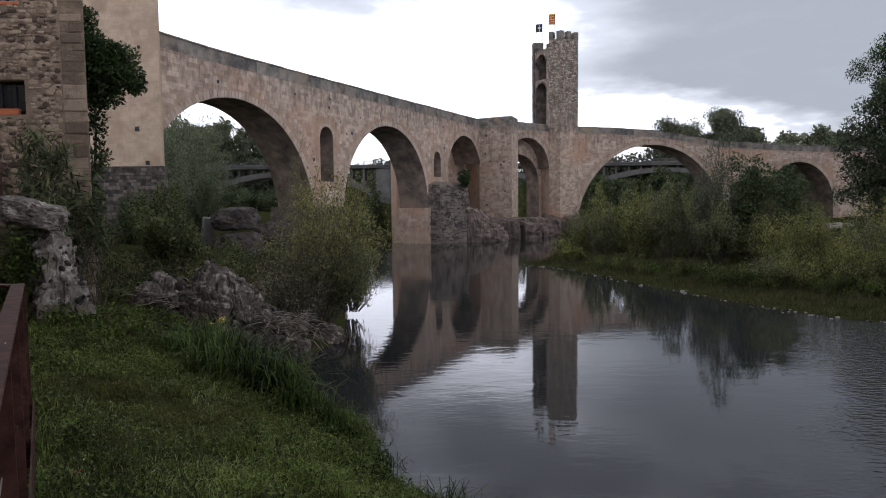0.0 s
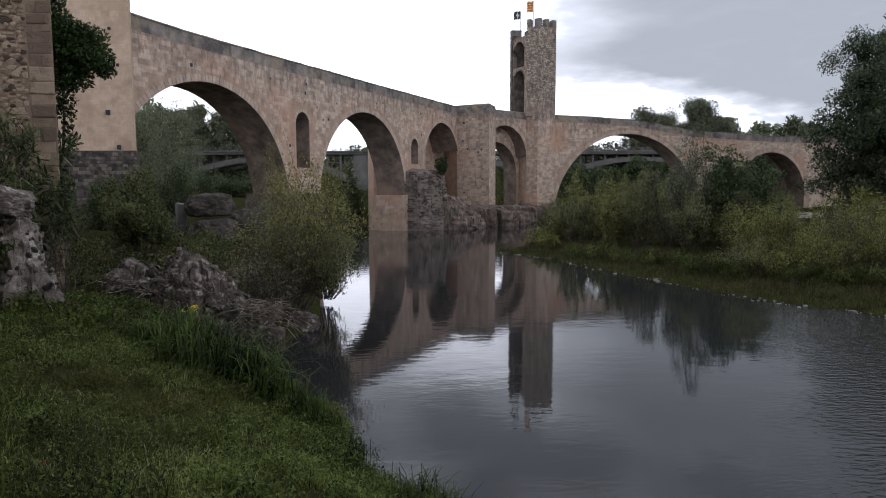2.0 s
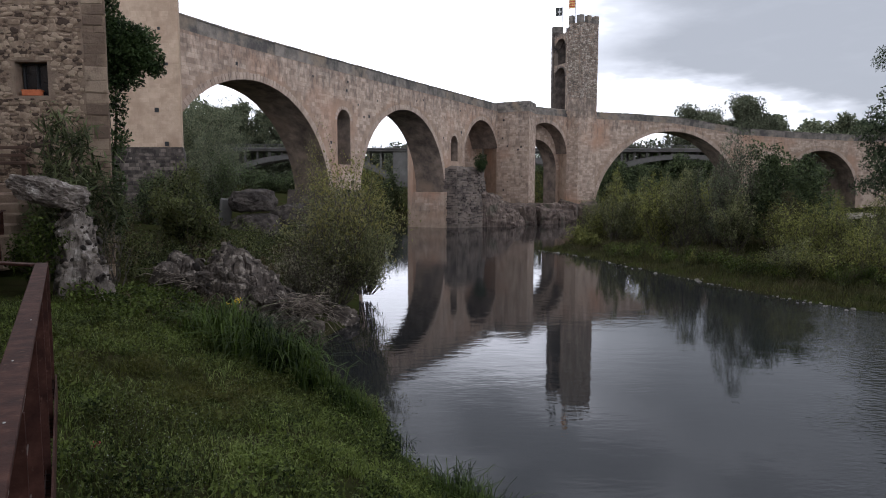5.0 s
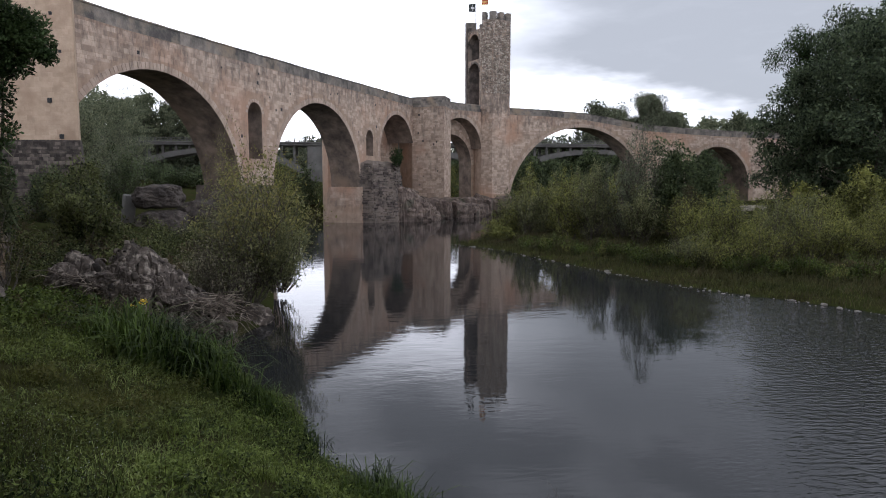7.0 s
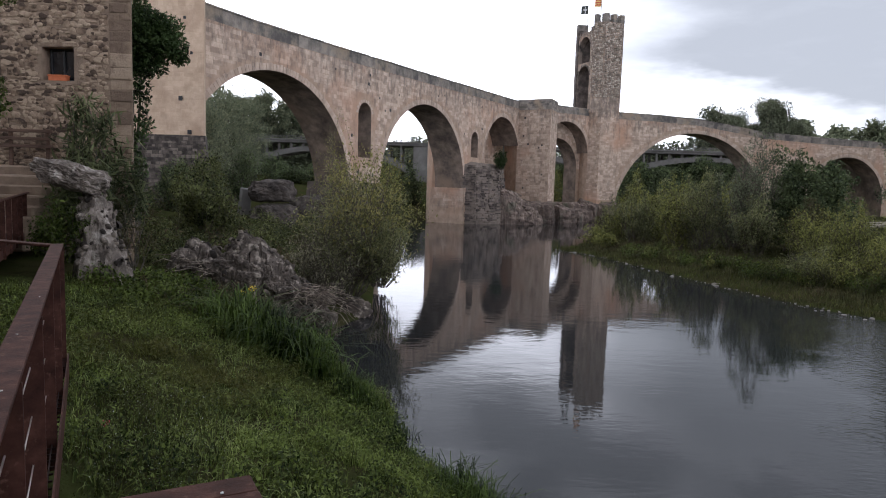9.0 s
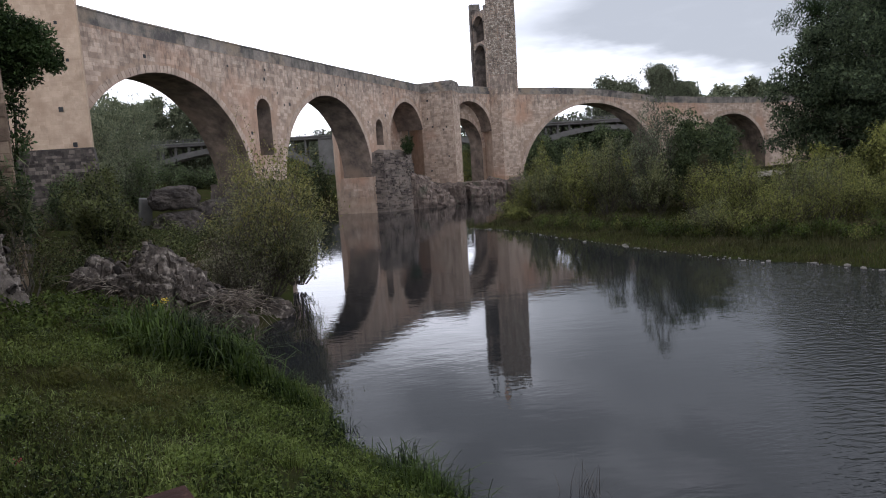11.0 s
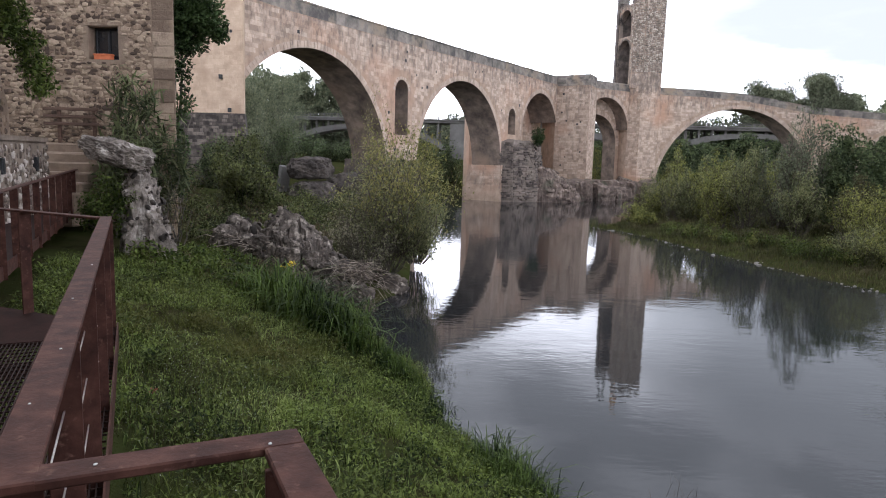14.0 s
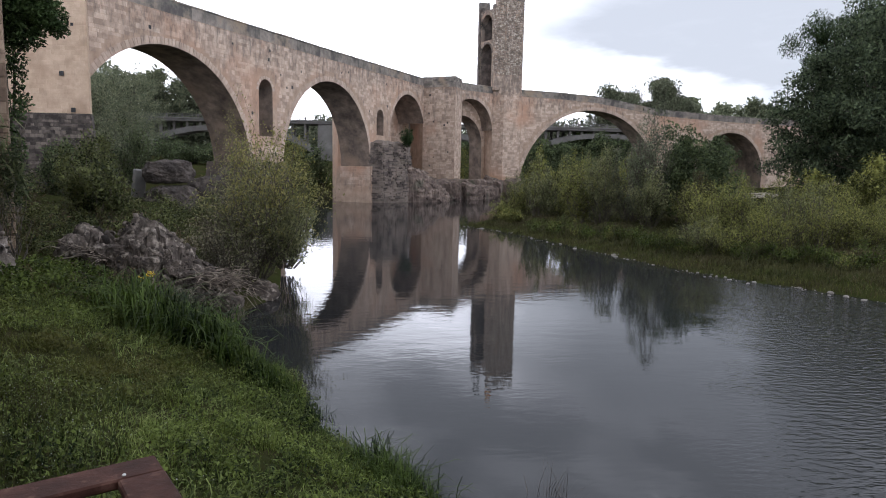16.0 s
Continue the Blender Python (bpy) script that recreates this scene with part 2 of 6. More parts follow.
M_bark = surface("bark", [(0.05, 0.042, 0.034), (0.13, 0.11, 0.09)], 6.0, 0.95, 0.8, 18, stretch=(1, 1, 0.3))
M_dry = surface("dry_reed", [(0.075, 0.058, 0.045), (0.16, 0.128, 0.10), (0.28, 0.235, 0.19)], 6.0, 0.85, 0.2, 20, vary=0.6)
M_pebble = surface("pebble", [(0.05, 0.044, 0.036), (0.11, 0.10, 0.085), (0.22, 0.20, 0.178)], 3.0, 0.85, 0.4, 14, vary=0.6)


def leaf(name, dark, light, through=0.35, patch=None):
    dark, light = tuple(c * 0.7 for c in dark), tuple(c * 0.8 for c in light)
    patch = patch and tuple(c * 0.8 for c in patch)
    mid_c = tuple((a + b) / 2 for a, b in zip(dark, light))
    return surface(name, [dark, mid_c, light], 0.7, 0.6, 0.0, 9, vary=0.42, through=through, spec=0.12, patch=patch, patch_scale=0.25, patch_at=(0.5, 0.7))


M_willow = leaf("willow_leaf", (0.085, 0.095, 0.045), (0.34, 0.35, 0.17), 0.45)
M_archleaf = leaf("arch_tree_leaf", (0.12, 0.14, 0.085), (0.36, 0.39, 0.245), 0.5)
M_tip = leaf("willow_tip_leaf", (0.16, 0.16, 0.055), (0.42, 0.39, 0.14), 0.45)
M_scrub = leaf("scrub_leaf", (0.06, 0.066, 0.02), (0.36, 0.37, 0.11))
M_darkleaf = leaf("dark_leaf", (0.016, 0.03, 0.012), (0.09, 0.14, 0.05), 0.25)
M_midleaf = leaf("mid_leaf", (0.038, 0.054, 0.026), (0.175, 0.22, 0.10), 0.36)
M_farleaf = leaf("far_leaf", (0.09, 0.105, 0.068), (0.28, 0.30, 0.19), 0.42)
M_bramble = leaf("bramble_leaf", (0.03, 0.048, 0.009), (0.155, 0.20, 0.046), 0.3)
M_thicket = leaf("thicket_leaf", (0.02, 0.03, 0.01), (0.19, 0.21, 0.08), 0.32)
M_withered = leaf("withered_leaf", (0.05, 0.038, 0.026), (0.19, 0.145, 0.085), 0.3)
M_twig = leaf("grey_twig_leaf", (0.11, 0.10, 0.068), (0.40, 0.37, 0.26), 0.45)
M_bank_tree = leaf("bank_tree_leaf", (0.024, 0.038, 0.022), (0.15, 0.19, 0.10), 0.32)
M_shore = leaf("shore_grass_blade", (0.025, 0.033, 0.008), (0.15, 0.165, 0.04), 0.35)
M_blade = leaf("pale_blade", (0.04, 0.07, 0.015), (0.36, 0.43, 0.14), 0.4)
M_grass = leaf("grass_blade", (0.014, 0.026, 0.005), (0.19, 0.24, 0.05), 0.36, patch=(0.115, 0.112, 0.032))
M_herb = leaf("herb_leaf", (0.012, 0.025, 0.005), (0.215, 0.275, 0.066), 0.34, patch=(0.115, 0.115, 0.032))
M_rough = leaf("rough_grass", (0.03, 0.035, 0.012), (0.125, 0.12, 0.046), 0.3, patch=(0.12, 0.092, 0.052))
M_sedge = leaf("sedge_blade", (0.008, 0.02, 0.004), (0.115, 0.17, 0.036), 0.3)
M_flower = surface("flower_yellow", [(0.75, 0.50, 0.02), (0.9, 0.7, 0.05)], 9.0, 0.6, 0.0)
M_flower_white = surface("flower_white", [(0.3, 0.31, 0.29), (0.5, 0.5, 0.48)], 9.0, 0.6, 0.0)
M_flower_red = surface("flower_red", [(0.25, 0.02, 0.03), (0.45, 0.04, 0.06)], 9.0, 0.6, 0.0)
M_terracotta = surface("terracotta", [(0.50, 0.13, 0.05), (0.62, 0.19, 0.08)], 8.0, 0.8, 0.1)
M_black = surface("dark_paint", [(0.012, 0.012, 0.013), (0.025, 0.025, 0.027)], 5.0, 0.5, 0.05)
M_wood = surface("brown_wood", [(0.06, 0.032, 0.022), (0.13, 0.075, 0.05)], 3.0, 0.7, 0.3, 20, stretch=(0.3, 0.3, 4))

M_water = bpy.data.materials.new("river_water")
M_water.use_nodes = True
wt = M_water.node_tree
ws = wt.nodes["Principled BSDF"]
ws.inputs["Base Color"].default_value = (0.02, 0.021, 0.022, 1)
ws.inputs["Roughness"].default_value = 0.02
ws.inputs["IOR"].default_value = 1.333
wgeo = wt.nodes.new("ShaderNodeNewGeometry")


def ripple(scale, stretch, detail):
    mp = wt.nodes.new("ShaderNodeMapping")
    mp.inputs["Scale"].default_value = stretch
    mp.inputs["Rotation"].default_value = (0, 0, radians(-28))
    wt.links.new(wgeo.outputs["Position"], mp.inputs[0])
    tx = node(wt, "ShaderNodeTexNoise", Scale=scale, Detail=detail, Roughness=0.5)
    wt.links.new(mp.outputs[0], tx.inputs["Vector"])
    return tx.outputs[0]


def wtmath(op, a, b):
    n = wt.nodes.new("ShaderNodeMath")
    n.operation = op
    for k, v in ((0, a), (1, b)):
        if isinstance(v, (int, float)):
            n.inputs[k].default_value = v
        else:
            wt.links.new(v, n.inputs[k])
    return n.outputs[0]


# calm water with a wind-ruffled zone on the near side of the far bank
zone = wt.nodes.new("ShaderNodeMapRange")
zone.interpolation_type = "SMOOTHSTEP"
zone.inputs["From Min"].default_value, zone.inputs["From Max"].default_value = 0.2, 3.0
zone.inputs["To Min"].default_value, zone.inputs["To Max"].default_value = 0.04, 1.0
wsep = wt.nodes.new("ShaderNodeSeparateXYZ")
wt.links.new(wgeo.outputs["Position"], wsep.inputs[0])
side = wtmath("SUBTRACT", wsep.outputs[0], wtmath("MULTIPLY", wsep.outputs[1], 0.5))
wander = ripple(0.35, (1, 1, 1), 2.0)
wt.links.new(wtmath("ADD", side, wtmath("MULTIPLY", wtmath("SUBTRACT", wander, 0.5), 4.0)), zone.inputs[0])
gentle = ripple(1.6, (0.5, 1.0, 1), 3.0)
choppy = ripple(7.5, (0.45, 1.0, 1), 3.0)
lively = ripple(5.0, (0.28, 1.0, 1), 2.0)
height = wtmath("ADD", wtmath("ADD", wtmath("MULTIPLY", gentle, 0.0036), wtmath("MULTIPLY", lively, 0.0011)), wtmath("MULTIPLY", wtmath("MULTIPLY", choppy, zone.outputs[0]), 0.03))
wbump = wt.nodes.new("ShaderNodeBump")
wbump.inputs["Strength"].default_value, wbump.inputs["Distance"].default_value = 1.0, 1.0
wt.links.new(height, wbump.inputs["Height"])
wt.links.new(wbump.outputs[0], ws.inputs["Normal"])


# ---- builders
def finish(bm, name, mat, parent=None, smooth=False):
    bmesh.ops.recalc_face_normals(bm, faces=bm.faces[:])
    me = bpy.data.meshes.new(name)
    bm.to_mesh(me)
    bm.free()
    me.materials.append(mat)
    if smooth:
        me.shade_smooth()
    ob = new(name, me)
    if parent is not None:
        ob.parent = parent
    return ob


def part(name, bm, mat, parent, label="", smooth=False):
    """One mesh under a thing or a part."""
    return tagged(finish(bm, name, mat, parent, smooth), label)


def raw(name, verts, faces, mat, parent=None, smooth=False):
    me = bpy.data.meshes.new(name)
    me.from_pydata(verts, [], faces)
    me.update()
    me.materials.append(mat)
    if smooth:
        me.shade_smooth()
    ob = new(name, me)
    if parent is not None:
        ob.parent = parent
    return ob


def thing(name, label, category, group="", kind="", at=(0, 0, 0)):
    ob = tagged(new(name), label, category, group, kind)
    ob.location = at
    ob.empty_display_size = 0.2
    return ob


def add_box(bm, lo, hi, m=None, bevel=0.0):
    """A box between two corners, bevelled, in the frame m."""
    size = Vector(hi) - Vector(lo)
    mid_p = (Vector(hi) + Vector(lo)) / 2
    made = bmesh.ops.create_cube(bm, size=1.0, matrix=(m or Matrix()) @ Matrix.Translation(mid_p) @ Matrix.Diagonal((*size, 1)))
    if bevel:
        edges = list({e for v in made["verts"] for e in v.link_edges})
        bmesh.ops.bevel(bm, geom=edges, offset=bevel, segments=1, affect="EDGES")


def add_prism(bm, outline, z0, z1, bottom=None):
    """An upright prism over a plan outline; bottom: the outline at the foot where it differs."""
    low_v = [bm.verts.new((x, y, z0)) for x, y in (bottom or outline)]
    top_v = [bm.verts.new((x, y, z1)) for x, y in outline]
    n = len(outline)
    for k in range(n):
        bm.faces.new((low_v[k], low_v[(k + 1) % n], top_v[(k + 1) % n], top_v[k]))
    bm.faces.new(top_v)
    bm.faces.new(low_v[::-1])


def tube(bm, a, b, r0, r1, sides=6):
    a, b = Vector(a), Vector(b)
    q = (b - a).to_track_quat("Z", "Y")
    rings = []
    for p, r in ((a, r0), (b, r1)):
        rings.append([bm.verts.new(p + q @ Vector((math.cos(k * math.tau / sides) * r, math.sin(k * math.tau / sides) * r, 0))) for k in range(sides)])
    for k in range(sides):
        bm.faces.new((rings[0][k], rings[0][(k + 1) % sides], rings[1][(k + 1) % sides], rings[1][k]))
    bm.faces.new(rings[1])
    bm.faces.new(rings[0][::-1])

# ---- ground and river
SHORE_L = [(40, -160), (12, -30), (5.6, -3), (3.6, 3), (1.35, 8), (0.25, 9.8), (-0.4, 10.8), (-0.8, 11.6), (-1.05, 12.5), (-1.25, 13.6), (-1.6, 14.3), (-2.3, 15.1), (-2.95, 16.6), (-3.4, 18.2), (-3.85, 19.8), (-3.9, 20.6), (-3.3, 22.5),
           (-3.2, 24.7), (-3.8, 30), (-5.6, 40), (-8.0, 52), (-10.5, 60), (-11.5, 74), (-7, 84), (1, 91), (10, 99), (19, 107), (24, 118), (28, 140), (30, 220), (20, 400)]
SHORE_R = [(90, -160), (32, -30), (23, 4), (21, 14), (20.1, 19), (18.6, 22), (17.0, 24.8), (15.4, 26.7), (14.2, 29.4), (12.6, 34.6), (11.0, 40.2), (8.8, 46.6), (6.6, 50),
           (9.0, 52), (13.0, 63), (16.7, 71), (22, 84), (27, 96), (30, 110), (35, 140), (40, 220), (32, 400)]


def line_distance(x, y, pts):
    best = np.full(np.shape(x), 1e9)
    for (ax, ay), (bx, by) in zip(pts, pts[1:]):
        dx, dy = bx - ax, by - ay
        k = np.clip(((x - ax) * dx + (y - ay) * dy) / (dx * dx + dy * dy), 0, 1)
        best = np.minimum(best, np.hypot(x - ax - k * dx, y - ay - k * dy))
    return best


def in_river(x, y):
    ring = SHORE_L + SHORE_R[::-1]
    inside = np.zeros(np.shape(x), bool)
    for (ax, ay), (bx, by) in zip(ring, ring[1:] + ring[:1]):
        if ay == by:
            continue
        cross = (ay > y) != (by > y)
        inside ^= cross & (x < (bx - ax) * (y - ay) / (by - ay) + ax)
    return inside


def lumps(x, y):
    return (np.sin(x * 1.7 + 0.6 * np.sin(y * 1.3)) * np.cos(y * 1.9 + 0.8 * np.sin(x * 0.9)) * 0.06
            + np.sin(x * 4.3 + y * 2.1) * np.sin(y * 3.7 - x * 1.3) * 0.03 + np.sin(x * 0.31 + 1) * np.cos(y * 0.27) * 0.15)


def ground_height(x, y):
    x, y = np.asarray(x, float), np.asarray(y, float)
    dl, dr, wet = line_distance(x, y, SHORE_L), line_distance(x, y, SHORE_R), in_river(x, y)
    near_left = dl < dr
    left = 0.05 + 2.75 * (1 - np.exp(-(dl / 4.6) ** 1.15)) + 0.06 * np.clip(dl - 8, 0, 40)
    right = 0.03 + 0.09 * np.clip(dr, 0, 9) + 0.022 * np.clip(dr - 9, 0, 80)
    dry = np.where(near_left, left, right) + lumps(x, y) * np.clip(np.minimum(dl, dr) / 1.5, 0, 1)
    a, b = (x + 0.88) * -0.4934 + (y - 1.045) * 0.8698, (x + 0.88) * 0.8698 + (y - 1.045) * 0.4934
    under = np.clip((np.where(a < 0, 0.5, 0.0) - b) / 0.25, 0, 1) * np.clip((b + 1.9) / 0.2, 0, 1) * np.clip((5.3 - a) / 0.3, 0, 1)
    dry = dry - 0.9 * under
    bed = -0.35 * np.clip(np.minimum(dl, dr), 0, 5) - 0.03
    return np.where(wet, bed, dry)


def gz(x, y):
    return float(ground_height(np.array([x]), np.array([y]))[0])


def build_ground():
    radii = [0.4]
    while radii[-1] < 3200:
        radii.append(radii[-1] * 1.026 + 0.02)
    angles = list(np.radians(np.concatenate([np.arange(-60, 60, 0.5), np.arange(60, 300, 4.0)])))
    radii = np.array(radii)
    ang = np.array(angles)
    x = np.outer(radii, np.sin(ang))
    y = np.outer(radii, np.cos(ang))
    z = ground_height(x, y)
    na, nr = len(ang), len(radii)
    verts = [(0, 0, gz(0, 0))] + [(float(a), float(b), float(c)) for a, b, c in zip(x.ravel(), y.ravel(), z.ravel())]
    faces = [(0, 1 + (k + 1) % na, 1 + k) for k in range(na)]
    for r in range(nr - 1):
        for k in range(na):
            a, b = 1 + r * na + k, 1 + r * na + (k + 1) % na
            faces.append((a, b, b + na, a + na))
    ob = raw("ground", verts, faces, M_soil, smooth=True)
    tagged(ob, "grassy river banks of dark soil with worn patches", "ground", kind="structure")


build_ground()
wb = bmesh.new()
bmesh.ops.create_grid(wb, x_segments=1, y_segments=1, size=420)
water = finish(wb, "water", M_water)
tagged(water, "dark calm river water mirroring the bridge, ruffled in places", "water", kind="structure")


# ---- masonry
class Seg:
    """A straight stretch of wall: s runs along its front, d goes back from it."""

    def __init__(self, p, q, depth, top, openings=(), length=None):
        self.p, d = Vector(p), Vector(q) - Vector(p)
        self.length, self.u = length or d.length, d.normalized()
        self.back, self.depth, self.top, self.openings = Vector((-self.u.y, self.u.x)), depth, top, openings

    def at(self, s, z, d=0.0):
        v = self.p + self.u * s + self.back * d
        return (v.x, v.y, z)

    def height(self, s):
        return float(np.interp(s, [a for a, _ in self.top], [b for _, b in self.top]))

    def blocked(self, s, z, margin=0.0):
        for o in self.openings:
            wide = o["a"] + margin
            if abs(s - o["c"]) < wide and o["z0"] - margin < z < o["hi"](o["c"] + (s - o["c"]) * o["a"] / wide) + margin:
                return True
        return False


def round_arch(c, r, zc, z0=-2.0):
    return {"c": c, "a": r, "z0": z0, "hi": lambda s: zc + math.sqrt(max(0.0, r * r - (s - c) ** 2)), "ring": True}


def low_arch(c, a, z_spring, z_top, power, z0=-2.0):
    return {"c": c, "a": a, "z0": z0, "hi": lambda s: z_spring + (z_top - z_spring) * (1 - min(1.0, abs(s - c) / a) ** power), "ring": True}


def slot(c, a, z0, zc):
    return {"c": c, "a": a, "z0": z0, "hi": lambda s: zc + math.sqrt(max(0.0, a * a - (s - c) ** 2)), "ring": False}


WALL_BARRELS = {}


def build_wall(seg, z_bottom=-2.0, drop=0.0):
    """The wall's body with its openings right through it."""
    cuts = {0.0, seg.length}
    for s, _ in seg.top:
        if 0 < s < seg.length:
            cuts.add(s)
    for o in seg.openings:
        for k in range(33):
            s = o["c"] - o["a"] * math.cos(math.pi * k / 32)
            if 0 <= s <= seg.length:
                cuts.add(s)
    cuts = sorted(cuts)
    bm, barrel = bmesh.new(), bmesh.new()

    def quad(*pts, into=None):
        into = into or bm
        into.faces.new([into.verts.new(p) for p in pts])

    w = seg.depth
    for s0, s1 in zip(cuts, cuts[1:]):
        if s1 - s0 < 1e-4:
            continue
        mid_s = (s0 + s1) / 2
        spans, low_a, low_b = [], z_bottom, z_bottom
        for o in sorted((o for o in seg.openings if abs(mid_s - o["c"]) < o["a"]), key=lambda o: o["z0"]):
            if o["z0"] > z_bottom:
                spans.append((low_a, low_b, o["z0"], o["z0"]))
            low_a, low_b = o["hi"](s0), o["hi"](s1)
        spans.append((low_a, low_b, seg.height(s0) - drop, seg.height(s1) - drop))
        for a0, b0, a1, b1 in spans:
            quad(seg.at(s0, a0), seg.at(s1, b0), seg.at(s1, b1), seg.at(s0, a1))
            quad(seg.at(s0, a0, w), seg.at(s0, a1, w), seg.at(s1, b1, w), seg.at(s1, b0, w))
            quad(seg.at(s0, a1), seg.at(s1, b1), seg.at(s1, b1, w), seg.at(s0, a1, w))
            quad(seg.at(s0, a0), seg.at(s0, a0, w), seg.at(s1, b0, w), seg.at(s1, b0), into=barrel if a0 > z_bottom and b0 > z_bottom else bm)
    for o in seg.openings:
        for sgn in (-1, 1):
            s = o["c"] + sgn * o["a"]
            z1 = o["hi"](s)
            if 0 <= s <= seg.length and z1 > o["z0"]:
                quad(seg.at(s, o["z0"]), seg.at(s, o["z0"], w), seg.at(s, z1, w), seg.at(s, z1), into=barrel)
    for s in (0.0, seg.length):
        if not seg.blocked(s, 5):
            quad(seg.at(s, z_bottom), seg.at(s, z_bottom, w), seg.at(s, seg.height(s) - drop, w), seg.at(s, seg.height(s) - drop))
    bmesh.ops.remove_doubles(bm, verts=bm.verts[:], dist=1e-4)
    bmesh.ops.remove_doubles(barrel, verts=barrel.verts[:], dist=1e-4)
    WALL_BARRELS[id(seg)] = barrel
    return bm


def wall_part(name, seg, z_bottom, drop, mat, parent, label="", lining=None):
    """The wall, and the lining of its openings as a part of its own."""
    ob = part(name, build_wall(seg, z_bottom, drop), mat, parent, label)
    inside = WALL_BARRELS.pop(id(seg))
    if len(inside.faces):
        part("vault", inside, lining or mat, ob, "underside of the arches, stains and shade in its colour")
    else:
        inside.free()
    return ob


# the unit stone: a block with chamfered front edges, front towards -y
STONE_V = [(-0.5, 0.0, -0.5), (0.5, 0.0, -0.5), (0.5, 0.0, 0.5), (-0.5, 0.0, 0.5), (-0.5, -0.6, -0.5), (0.5, -0.6, -0.5), (0.5, -0.6, 0.5), (-0.5, -0.6, 0.5),
           (-0.44, -1.0, -0.42), (0.44, -1.0, -0.42), (0.44, -1.0, 0.42), (-0.44, -1.0, 0.42)]
STONE_F = [(0, 1, 5, 4), (1, 2, 6, 5), (2, 3, 7, 6), (3, 0, 4, 7), (4, 5, 9, 8), (5, 6, 10, 9), (6, 7, 11, 10), (7, 4, 8, 11), (8, 9, 10, 11)]
STONE_MESHES = {}


def stone_matrix(seg, s, z, ln, h, proud, angle=0.0, d=0.0):
    x, y, _ = seg.at(s, z, d)
    turn = Matrix(((seg.u.x, seg.back.x, 0, 0), (seg.u.y, seg.back.y, 0, 0), (0, 0, 1, 0), (0, 0, 0, 1)))
    return Matrix.Translation((x, y, z)) @ turn @ Matrix.Rotation(angle, 4, "Y") @ Matrix.Diagonal((ln, proud, h, 1))


def stones_object(name, mats, mat, parent, rnd, label=""):
    """Many stones joined into one mesh."""
    verts, faces = [], []
    for m in mats:
        base = len(verts)
        skew = [rnd.uniform(-0.05, 0.05) for _ in range(8)]
        for k, (x, y, z) in enumerate(STONE_V):
            q = k % 4
            verts.append(tuple(m @ Vector((x + skew[q] * 0.6, y, z + skew[q + 4]))))
        faces += [tuple(base + i for i in f) for f in STONE_F]
    ob = raw(name, verts, faces, mat, parent)
    return tagged(ob, label, kind="stuff")


def stone_parts(name, mats, mat, parent):
    """Stones as objects of their own on one shared mesh."""
    me = STONE_MESHES.get(mat.name)
    if me is None:
        me = bpy.data.meshes.new("stone")
        me.from_pydata(STONE_V, [], STONE_F)
        me.materials.append(mat)
        STONE_MESHES[mat.name] = me
    for m in mats:
        ob = new(name, me)
        ob.parent = parent
        ob.matrix_basis = m


def courses(seg, s0, s1, z0, z1, rnd, h=(0.2, 0.36), ln=(0.28, 0.72), proud=(0.004, 0.018), margin=0.62, drop=0.0, skip=0.0):
    mats, z = [], z0
    while z < z1:
        hh = rnd.uniform(*h)
        s = s0 - rnd.uniform(0, ln[0])
        while s < s1:
            ll = rnd.uniform(*ln)
            a, b = max(s, s0), min(s + ll, s1)
            s += ll
            c, zz = (a + b) / 2, z + hh / 2
            if b - a < 0.12 or zz + hh / 2 > min(seg.height(a), seg.height(b)) - drop or rnd.random() < skip:
                continue
            if any(seg.blocked(p, q, margin) for p in (a, c, b) for q in (z, zz, z + hh)):
                continue
            mats.append(stone_matrix(seg, c, zz, b - a - 0.018, hh - 0.018, rnd.uniform(*proud)))
        z += hh
    return mats


def voussoirs(seg, o, rnd, thick=0.6, step=0.36, proud=(0.018, 0.04), d=0.0, z_min=-1.0):
    """The ring of wedge stones round an opening."""
    pts = []
    for k in range(400):
        s = o["c"] - o["a"] * math.cos(math.pi * k / 399)
        pts.append((s, o["hi"](s)))
    mats, run = [], 0.0
    target = step / 2
    for a, b in zip(pts, pts[1:]):
        d_run = math.hypot(b[0] - a[0], b[1] - a[1])
        while d_run > 0 and run + d_run >= target:
            k = (target - run) / d_run
            s, z = a[0] + (b[0] - a[0]) * k, a[1] + (b[1] - a[1]) * k
            tx, tz = (b[0] - a[0]) / d_run, (b[1] - a[1]) / d_run
            nx, nz = -tz, tx
            t = thick * rnd.uniform(0.9, 1.1)
            cs, cz = s + nx * t / 2, z + nz * t / 2
            if 0 <= cs <= seg.length and cz > z_min and cz < seg.height(cs) - 1.1:
                mats.append(stone_matrix(seg, cs, cz, step - 0.03, t, rnd.uniform(*proud), -math.atan2(tz, tx), d))
            target += step
        run += d_run
    return mats


